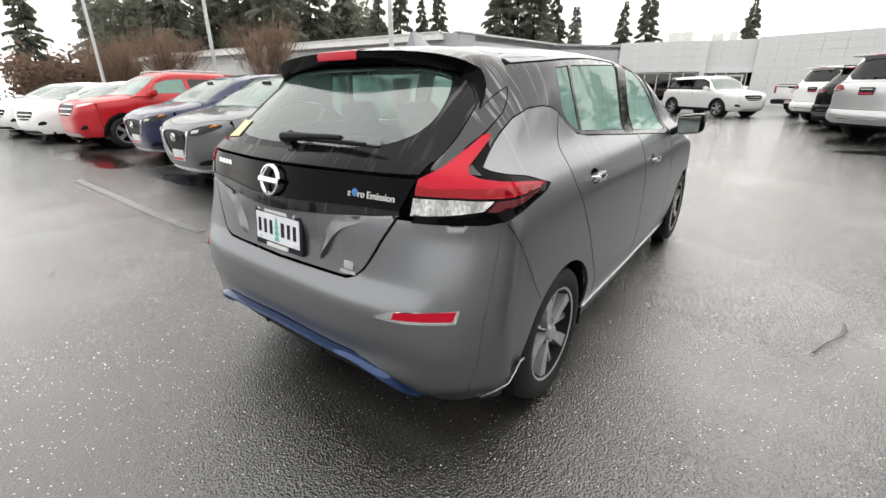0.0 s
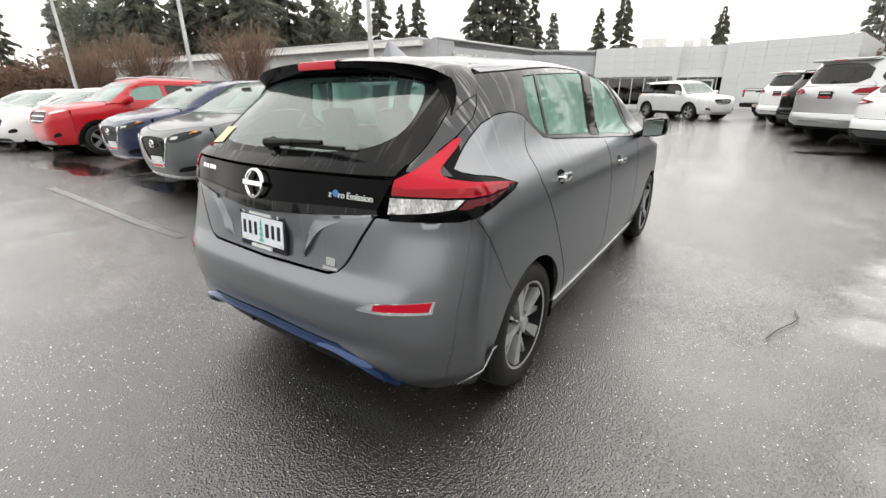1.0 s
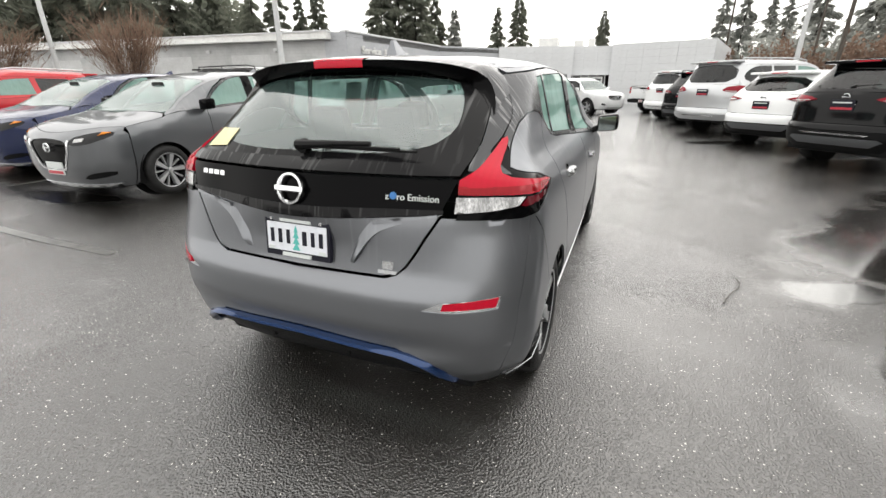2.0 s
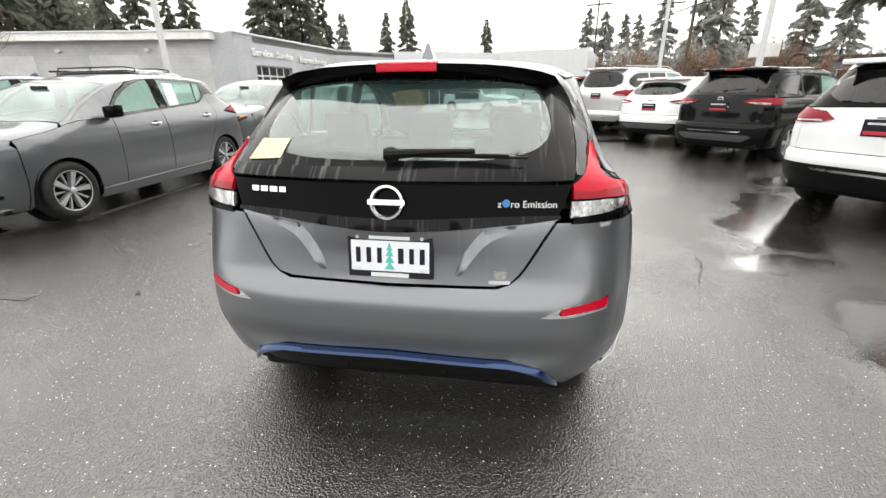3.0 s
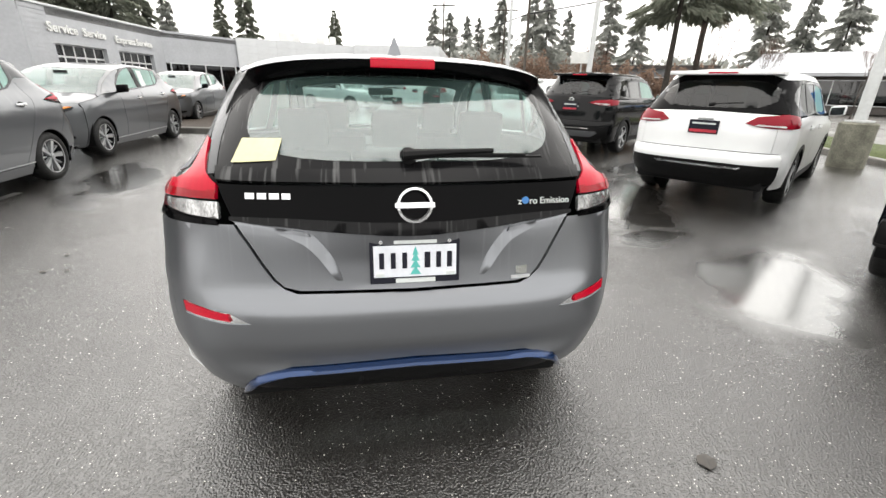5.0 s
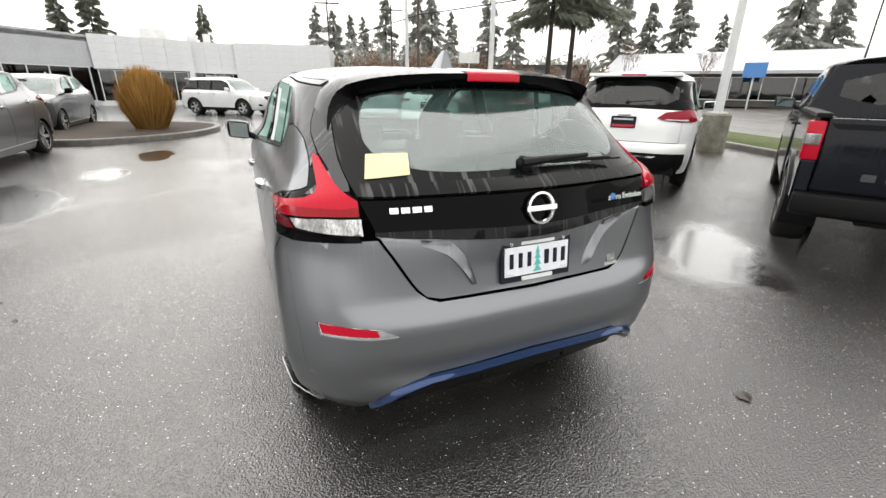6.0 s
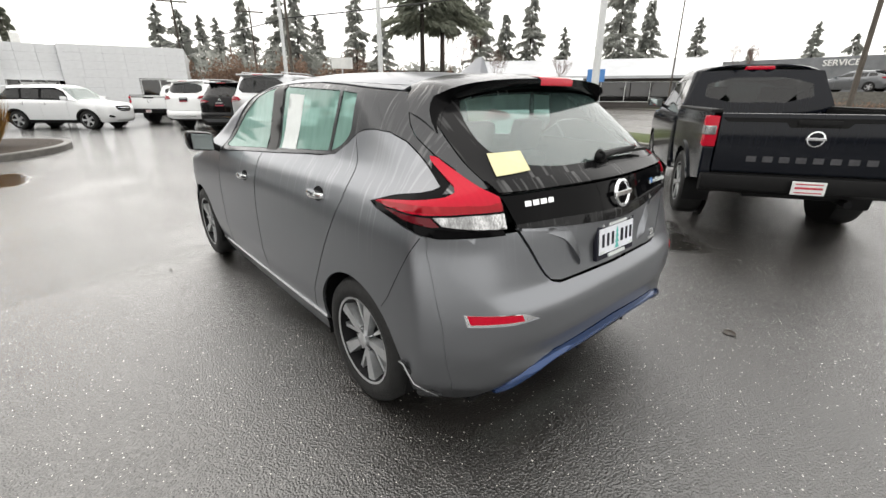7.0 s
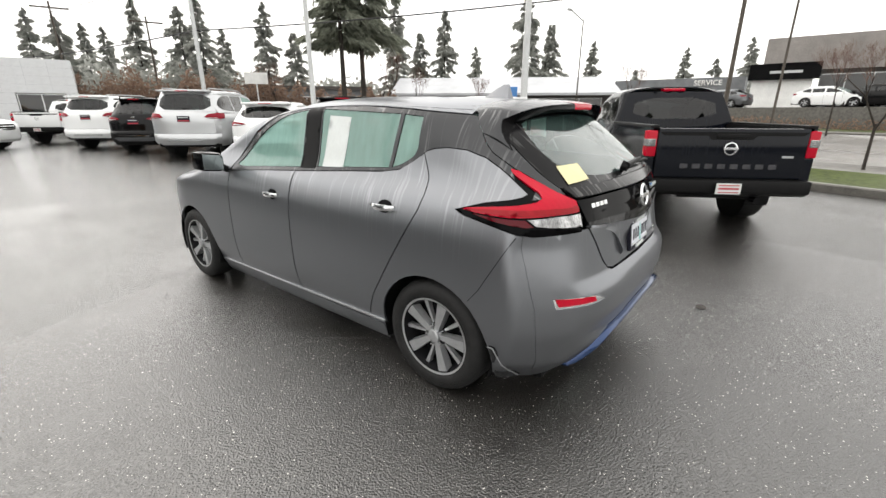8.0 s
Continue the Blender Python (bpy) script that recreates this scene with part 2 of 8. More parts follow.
def curve_of(table):
    """A smooth function through (a, b) pairs."""
    a = np.array([p[0] for p in table], float)
    b = np.array([p[1] for p in table], float)
    if len(a) > 2:
        h = np.diff(a)
        d = np.diff(b) / h
        s = np.zeros(len(a))
        for i in range(1, len(a) - 1):
            s[i] = 0 if d[i - 1] * d[i] <= 0 else 2 * d[i - 1] * d[i] / (d[i - 1] + d[i])
        s[0], s[-1] = d[0], d[-1]
        xs, ys = [], []
        for i in range(len(h)):
            t = np.linspace(0, 1, 13)[:-1]
            xs.append(a[i] + t * h[i])
            ys.append((2 * t**3 - 3 * t**2 + 1) * b[i] + (t**3 - 2 * t**2 + t) * h[i] * s[i] + (3 * t**2 - 2 * t**3) * b[i + 1] + (t**3 - t**2) * h[i] * s[i + 1])
        a, b = np.append(np.concatenate(xs), a[-1]), np.append(np.concatenate(ys), b[-1])
    return lambda v: np.interp(v, a, b)


def smooth_poly(points, times=2):
    """Round a closed outline's corners; a point with a third value 1 stays sharp."""
    pts = [(*p[:2], p[2] if len(p) > 2 else 0) for p in points]
    for _ in range(times):
        out = []
        n = len(pts)
        for i, p in enumerate(pts):
            a, b = pts[i - 1], pts[(i + 1) % n]
            if p[2]:
                out.append(p)
            else:
                out.append((p[0] * 0.75 + a[0] * 0.25, p[1] * 0.75 + a[1] * 0.25, 0))
                out.append((p[0] * 0.75 + b[0] * 0.25, p[1] * 0.75 + b[1] * 0.25, 0))
        pts = out
    return [p[:2] for p in pts]


def resample(poly, step):
    out = []
    n = len(poly)
    for i in range(n):
        a, b = np.array(poly[i][:2], float), np.array(poly[(i + 1) % n][:2], float)
        k = max(1, int(math.ceil(np.linalg.norm(b - a) / step)))
        for j in range(k):
            out.append(a + (b - a) * j / k)
    return np.array(out)


def inside(pts, poly):
    x, y = pts[:, 0], pts[:, 1]
    ok = np.zeros(len(pts), bool)
    n = len(poly)
    for i in range(n):
        x0, y0 = poly[i]
        x1, y1 = poly[(i + 1) % n]
        if y0 == y1:
            continue
        hit = ((y0 > y) != (y1 > y)) & (x < (x1 - x0) * (y - y0) / (y1 - y0) + x0)
        ok ^= hit
    return ok


def shrink(poly, gap):
    area = 0.5 * np.sum(poly[:, 0] * np.roll(poly[:, 1], -1) - np.roll(poly[:, 0], -1) * poly[:, 1])
    e = np.roll(poly, -1, 0) - poly
    e /= np.maximum(np.linalg.norm(e, axis=1, keepdims=True), 1e-9)
    n = np.stack([-e[:, 1], e[:, 0]], 1) * (1 if area > 0 else -1)
    v = n + np.roll(n, 1, 0)
    v /= np.maximum(np.linalg.norm(v, axis=1, keepdims=True), 0.3)
    return poly + v * gap


def sheet(name, outline, mapping, material, parent, hint, step=0.04, thick=0.012, gap=0.002, off=0.0, label="", holes=()):
    """A panel: an outline in the plane of a view, filled and laid onto the shell, with turned-in edges."""
    ring = shrink(resample(outline, step), gap)
    loops = [ring] + [resample(h, step) for h in holes]
    lo, hi = ring.min(0), ring.max(0)
    gx, gy = np.meshgrid(np.arange(lo[0] + step / 2, hi[0], step), np.arange(lo[1] + step / 2, hi[1], step))
    grid = np.stack([gx.ravel(), gy.ravel()], 1)
    keep = inside(grid, ring)
    edge_pts = np.concatenate(loops)
    for h in loops[1:]:
        keep &= ~inside(grid, h)
    grid = grid[keep]
    if len(grid):
        d = np.sqrt(((grid[:, None, :] - edge_pts[None]) ** 2).sum(2)).min(1)
        grid = grid[d > step * 0.45]
    edges, base = [], 0
    for lp in loops:
        k = len(lp)
        edges += [(base + i, base + (i + 1) % k) for i in range(k)]
        base += k
    pts = np.concatenate([edge_pts, grid])
    co, _, tris, orig, _, _ = delaunay_2d_cdt([Vector(p) for p in pts], edges, [], 0, 1e-6)
    co = np.array([tuple(c) for c in co])
    tris = np.array([t for t in tris if len(t) == 3])
    mid = co[tris].mean(1)
    ok = inside(mid, ring)
    for h in loops[1:]:
        ok &= ~inside(mid, h)
    tris = tris[ok]
    xyz = mapping(co)
    fn = np.cross(xyz[tris[:, 1]] - xyz[tris[:, 0]], xyz[tris[:, 2]] - xyz[tris[:, 0]])
    flip = np.sum(fn @ np.array(hint, float)) < 0
    if flip:
        tris, fn = tris[:, ::-1], -fn
    vn = np.zeros_like(xyz)
    for k in range(3):
        np.add.at(vn, tris[:, k], fn)
    vn /= np.maximum(np.linalg.norm(vn, axis=1, keepdims=True), 1e-12)
    xyz = xyz + vn * off
    verts, faces = list(xyz), [tuple(t) for t in tris]
    if thick > 0:
        seen = {}
        for a, b, c in tris:
            for p, q in ((a, b), (b, c), (c, a)):
                seen[(p, q)] = seen.get((p, q), 0) + 1
        rim = [(p, q) for (p, q) in seen if (q, p) not in seen]
        top, low = {}, {}
        for p, q in rim:
            for k in (p, q):
                if k not in low:
                    top[k] = len(verts)
                    verts.append(xyz[k])
                    low[k] = len(verts)
                    verts.append(xyz[k] - vn[k] * thick)
        faces += [(top[q], top[p], low[p], low[q]) for p, q in rim]
    return link_mesh(name, verts, faces, material, parent, label)


class Shell:
    """A vehicle's outer skin: half its width over the side view (y ahead, z up)."""

    def __init__(self, base, rear, front, top, round_rear, round_front=0.75, round_top=0.10, wide=((-2, 1), (9, 1)), fold=None, rear_soft=None):
        self.base, self.rear, self.front, self.top = curve_of(base), curve_of(rear), curve_of(front), curve_of(top)
        self.lr, self.lf, self.lt, self.wide = curve_of(round_rear), round_front, round_top, curve_of(wide)
        self.fold = curve_of(fold) if fold else None
        self.soft = curve_of(rear_soft) if rear_soft else None

    def half(self, y, z):
        y, z = np.asarray(y, float), np.asarray(z, float)
        ease = lambda s: np.power(np.maximum(1 - (1 - np.clip(s, 0, 1)) ** 2, 0), 0.25)
        s = (y - self.rear(z)) / self.lr(z)
        if self.soft is not None:
            # the bumper shelf dies away towards the corners
            s2 = (y - self.soft(z)) / self.lr(z)
            w = np.clip((s2 - 0.04) / 0.22, 0, 1)
            w = w * w * (3 - 2 * w)
            s = s * (1 - w) + s2 * w
        corner = ease(s)
        if self.fold is not None:
            # a crisp fold where the rear face meets the flank
            a = np.where(s < 0.45, corner, 0.914 + 0.353 * (s - 0.45))
            b = np.minimum(1.0, 0.985 + 0.015 * np.clip(s, 0, 2))
            k = 0.006
            crisp = 0.5 * (a + b - np.sqrt((a - b) ** 2 + k * k))
            corner = corner + np.where(s > 0.3, self.fold(z), 0.0) * (crisp - corner)
        return self.base(z) * self.wide(y) * corner * ease((self.front(z) - y) / self.lf) * ease((self.top(y) - z) / self.lt)

    def _solve(self, f, lo, hi, target):
        lo, hi = np.array(lo, float), np.array(hi, float)
        for _ in range(34):
            mid = (lo + hi) / 2
            less = f(mid) < target
            lo, hi = np.where(less, mid, lo), np.where(less, hi, mid)
        return (lo + hi) / 2

    def side(self, s, push=0.0):
        return lambda p: np.stack([s * (self.half(p[:, 0], p[:, 1]) + push), p[:, 0], p[:, 1]], 1)

    def back(self, p):
        x, z = np.abs(p[:, 0]), p[:, 1]
        r = self.rear(z)
        y = self._solve(lambda v: self.half(v, z), r, r + self.lr(z) + 0.25, np.maximum(x, 1e-4))
        return np.stack([p[:, 0], y, z], 1)

    def nose(self, p):
        x, z = np.abs(p[:, 0]), p[:, 1]
        f = self.front(z)
        y = self._solve(lambda v: self.half(f - v, z), x * 0, x * 0 + self.lf + 0.3, np.maximum(x, 1e-4))
        return np.stack([p[:, 0], f - y, z], 1)

    def over(self, p):
        x, y = np.abs(p[:, 0]), p[:, 1]
        t = self.top(y)
        d = self._solve(lambda v: self.half(y, t - v), x * 0, x * 0 + 0.4, np.maximum(x, 1e-4))
        return np.stack([p[:, 0], y, t - d], 1)


def mirrored(right):
    """A closed outline from its right half, given from the bottom centre up to the top centre."""
    return list(right) + [(-p[0], *p[1:]) for p in reversed(right) if abs(p[0]) > 1e-6]


# ---- vehicles ----
def wheel(parent, x, y, r, width, rim_r, style, fine):
    """Tyre, rim and spokes as one wheel part with its own pieces; x is the outer face."""
    s = 1 if x > 0 else -1
    seg = 48 if fine else 24
    bm = bmesh.new()
    w = width
    prof = [(rim_r, 0.0), (rim_r + 0.012, 0.012), (r - 0.055, 0.016), (r - 0.018, 0.004), (r - 0.004, -0.022), (r, -0.05), (r, -w + 0.05), (r - 0.02, -w), (rim_r, -w)]
    lathe(bm, [(a, u * s) for a, u in prof], seg)
    tyre = part("tyre", bm, M_TYRE, None, "", True, 50)
    hub = new("wheel")
    hub.parent = parent
    hub.location = (x, y, r)
    tyre.parent = hub
    bm = bmesh.new()
    lathe(bm, [(rim_r + 0.002, 0.006 * s), (rim_r - 0.012, 0.002 * s), (rim_r - 0.022, -0.03 * s), (rim_r - 0.035, -0.09 * s), (0.05, -0.10 * s), (0.0005, -0.10 * s)], seg)
    part("rim", bm, M_ALLOYDK, hub, "", True, 40)
    bm = bmesh.new()
    lathe(bm, [(rim_r + 0.003, 0.007 * s), (rim_r - 0.008, 0.004 * s), (rim_r - 0.010, -0.012 * s)], seg)
    part("rim_lip", bm, M_ALLOY, hub, "", True, 60)
    bm = bmesh.new()
    lathe(bm, [(0.036, -0.02 * s), (0.036, 0.0), (0.03, 0.004 * s), (0.0005, 0.005 * s)], 20)
    part("hub_cap", bm, M_ALLOY, hub, "", True, 40)
    n, pair = style
    shared = None
    if pair == 0:
        fat = [(0.026, -0.013), (rim_r - 0.01, -0.031), (rim_r - 0.01, 0.031), (0.026, 0.013)]
        thin = [(0.07, -0.006), (rim_r - 0.01, -0.012), (rim_r - 0.01, 0.012), (0.07, 0.006)]
        for pts, turn0 in ((fat, 0.3), (thin, 0.3 + math.pi / n)):
            bm = bmesh.new()
            front = [bm.verts.new(((-0.002 if turn0 == 0.3 else -0.02) * s - (0.012 * s if d < 0.1 else 0), c, d)) for d, c in pts]
            back = [bm.verts.new((-0.05 * s, c * 1.2, d)) for d, c in pts]
            bm.faces.new(front)
            for j in range(4):
                bm.faces.new((front[j], front[(j + 1) % 4], back[(j + 1) % 4], back[j]))
            ob = part("spoke", bm, M_ALLOY, hub)
            ob.rotation_euler = (turn0, 0, 0)
            for i in range(1, n):
                more = new("spoke", ob.data)
                more.parent = hub
                more.rotation_euler = (turn0 + 2 * math.pi * i / n, 0, 0)
        n = 0
    for i in range(n):
        for k in ((-1, 1) if pair else (0,)):
            a = 2 * math.pi * i / n + k * pair + 0.3
            if shared is None or k == 1:
                bm = bmesh.new()
                wd0, wd1 = (0.021, 0.026) if pair else (0.03, 0.04)
                slant = k * 0.022
                pts = [(0.028, -wd0), (rim_r - 0.01, -wd1 + slant), (rim_r - 0.01, wd1 + slant), (0.028, wd0)]
                front = [bm.verts.new((0.0 * s if j in (0, 3) else 0.001 * s, c, d)) for j, (d, c) in enumerate(pts)]
                back = [bm.verts.new((-0.045 * s, c * 1.25, d)) for d, c in pts]
                bm.faces.new(front)
                for j in range(4):
                    bm.faces.new((front[j], front[(j + 1) % 4], back[(j + 1) % 4], back[j]))
                ob = part("spoke", bm, M_ALLOY, hub)
                if k != 1:
                    shared = ob.data
            else:
                ob = new("spoke", shared)
                ob.parent = hub
            ob.rotation_euler = (a, 0, 0)
    if fine:
        nut = None
        for i in range(5):
            if nut is None:
                bm = bmesh.new()
                lathe(bm, [(0.009, -0.03 * s), (0.009, -0.008 * s), (0.0005, -0.006 * s)], 6)
                ob = part("wheel_nut", bm, M_CHROME, hub)
                nut = ob.data
            else:
                ob = new("wheel_nut", nut)
                ob.parent = hub
            a = 2 * math.pi * i / 5
            ob.location = (0, 0.055 * math.cos(a), 0.055 * math.sin(a))
    return hub


def wheel_well(parent, y, r, depth_from, depth_to):
    for s in (1, -1):
        bm = bmesh.new()
        prev = None
        for i in range(17):
            a = math.pi * (-0.12 + 1.24 * i / 16)
            p = [bm.verts.new((s * d, y + r * math.cos(a), r * 0.92 + r * math.sin(a))) for d in (depth_from, depth_to)]
            if prev:
                bm.faces.new((prev[0], prev[1], p[1], p[0]))
            prev = p
        c = bmesh.ops.create_circle(bm, cap_ends=True, segments=28, radius=r)
        bmesh.ops.transform(bm, matrix=Matrix.Translation((s * depth_to, y, r * 0.92)) @ Matrix.Rotation(math.pi / 2, 4, "Y"), verts=c["verts"])
        part("wheel_arch_liner", bm, M_PLAS, parent, "", True)


def cut(poly, side):
    """The part of an outline on one side of a line: side is (a, b, c) with a*x + b*y <= c."""
    a, b, c = side
    out = []
    n = len(poly)
    for i in range(n):
        p, q = poly[i], poly[(i + 1) % n]
        fp, fq = a * p[0] + b * p[1] - c, a * q[0] + b * q[1] - c
        if fp <= 0:
            out.append((p[0], p[1]))
        if fp * fq < 0:
            t = fp / (fp - fq)
            out.append((p[0] + (q[0] - p[0]) * t, p[1] + (q[1] - p[1]) * t))
    return out


def arch(yc, zc, r, z_low, start_ahead=True):
    """Points over a wheel opening, from front to rear (or the other way)."""
    a0 = math.asin(max(-0.95, min(0.95, (z_low - zc) / r)))
    pts = [(yc + r * math.cos(a), zc + r * math.sin(a)) for a in np.linspace(a0, math.pi - a0, 22)]
    return pts if start_ahead else pts[::-1]


def seats(car, rows, floor_z, back_z, w):
    for y, xs in rows:
        for x in xs:
            hw = w
            bm = bmesh.new()
            tilt = Matrix.Translation((x, y, floor_z)) @ Matrix.Rotation(radians(14), 4, "X")
            box(bm, -hw, -0.06, 0.0, hw, 0.06, back_z - floor_z - 0.2, 0.05, tilt)
            part("seat_backrest", bm, M_CLOTH, car, "", True)
            bm = bmesh.new()
            box(bm, -0.12, -0.045, back_z - floor_z - 0.17, 0.12, 0.045, back_z - floor_z + 0.02, 0.04, tilt)
            part("headrest", bm, M_CLOTH, car, "", True)
            bm = bmesh.new()
            box(bm, x - hw, y + 0.02, floor_z - 0.02, x + hw, y + 0.5, floor_z + 0.12, 0.04)
            part("seat_cushion", bm, M_CLOTH, car, "", True)


def door_handle(car, sh, s, y, z, mat, length=0.18):
    bm = bmesh.new()
    x = float(sh.half(y, z))
    n = 9
    rows = []
    for i in range(n):
        u = i / (n - 1)
        yy = y - length / 2 + length * u
        out = 0.012 + 0.026 * math.sin(math.pi * min(1, max(0, u))) ** 0.5
        hgt = 0.017 * (0.75 + 0.25 * math.sin(math.pi * u))
        xx = float(sh.half(yy, z))
        rows.append([bm.verts.new((s * (xx + o), yy, z + h)) for o, h in ((0, hgt * 0.7), (out, hgt), (out + 0.006, 0), (out, -hgt), (0, -hgt * 0.7))])
    for p, q in zip(rows, rows[1:]):
        for j in range(4):
            bm.faces.new((p[j], p[j + 1], q[j + 1], q[j]))
    bm.faces.new(rows[0])
    bm.faces.new(rows[-1])
    part("door_handle", bm, mat, car, "", True)
    # flat black patch painted for the shade in the cup behind the handle
    cup = [(y + 0.055 * math.cos(a) - 0.01, z + 0.034 * math.sin(a)) for a in np.linspace(0, 2 * math.pi, 18)[:-1]]
    sheet("handle_cup_shade", cup, sh.side(s), M_GLOSS, car, (s, 0, 0), 0.03, 0.0, 0, 0.002)


def door_mirror(car, sh, s, y, z, mat, out=0.2):
    x0 = float(sh.half(y, z)) - 0.01
    bm = bmesh.new()
    vs = box(bm, x0 + 0.05, y - 0.06, z - 0.005, x0 + out + 0.02, y + 0.10, z + 0.135, 0.035)
    for v in bm.verts:
        u = (v.co.x - x0) / out
        v.co.y += 0.03 * u
        v.co.z -= 0.02 * (1 - u)
        v.co.x *= s
    body = part("mirror_housing", bm, mat, car, "", True, 50)
    bm = bmesh.new()
    tube(bm, (s * (x0 - 0.01), y, z - 0.02), (s * (x0 + 0.08), y + 0.02, z + 0.03), 0.022, 0.028, 8)
    part("mirror_arm", bm, M_PLAS, body, "", True)
    bm = bmesh.new()
    box(bm, s * (x0 + 0.065) if s > 0 else s * (x0 + out), y - 0.064, z + 0.008, s * (x0 + out) if s > 0 else s * (x0 + 0.065), y - 0.058, z + 0.118, 0.002)
    for v in bm.verts:
        u = (abs(v.co.x) - x0) / out
        v.co.y += 0.03 * u
        v.co.z -= 0.02 * (1 - u)
    part("mirror_glass", bm, M_MIRROR, body)


def ring_badge(car, x, y, z, r, nrm_deg=0.0, turn=0.0, bar=True):
    """A plain chrome ring crossed by a bar."""
    m = Matrix.Translation((x, y, z)) @ Matrix.Rotation(turn, 4, "Z") @ Matrix.Rotation(radians(nrm_deg), 4, "X")
    bm = bmesh.new()
    n = 28
    rings = []
    for i in range(n):
        a = 2 * math.pi * i / n
        rings.append([bm.verts.new((rr * math.cos(a), -d, rr * math.sin(a))) for rr, d in ((r, 0.0), (r * 0.97, 0.008), (r * 0.84, 0.01), (r * 0.76, 0.002))])
    for i in range(n):
        p, q = rings[i], rings[(i + 1) % n]
        for j in range(3):
            bm.faces.new((p[j], p[j + 1], q[j + 1], q[j]))
    bmesh.ops.transform(bm, matrix=m, verts=bm.verts)
    b = part("badge", bm, M_CHROME, car, "round chrome badge", True, 60)
    if bar:
        bm = bmesh.new()
        box(bm, -r * 1.08, -0.013, -r * 0.17, r * 1.08, -0.003, r * 0.17, 0.003, m)
        part("badge_bar", bm, M_CHROME, b)
    return b


def bars_on(car, name, mapping, hint, x0, z0, widths, h, gap, mat, depth=0.004, off=0.001, slope=0.0):
    """A row of raised plain bars standing for lettering."""
    x = x0
    first = None
    for w in widths:
        zz = z0 + slope * (x - x0)
        ob = sheet(name, [(x, zz), (x + w, zz), (x + w, zz + h), (x, zz + h)], mapping, mat, car, hint, 0.05, depth, 0, depth + off)
        x += w + gap
    return ob


def wiper(car, pts, mat=None):
    bm = bmesh.new()
    for a, b, r0, r1 in pts:
        tube(bm, a, b, r0, r1, 8)
    part("wiper", bm, mat or M_PLAS, car, "", True)


def dense(line, n=5):
    """A line with n points for each stretch."""
    out = []
    for a, b in zip(line, line[1:]):
        out += [(a[0] + (b[0] - a[0]) * k / n, a[1] + (b[1] - a[1]) * k / n) for k in range(n)]
    return out + [line[-1]]


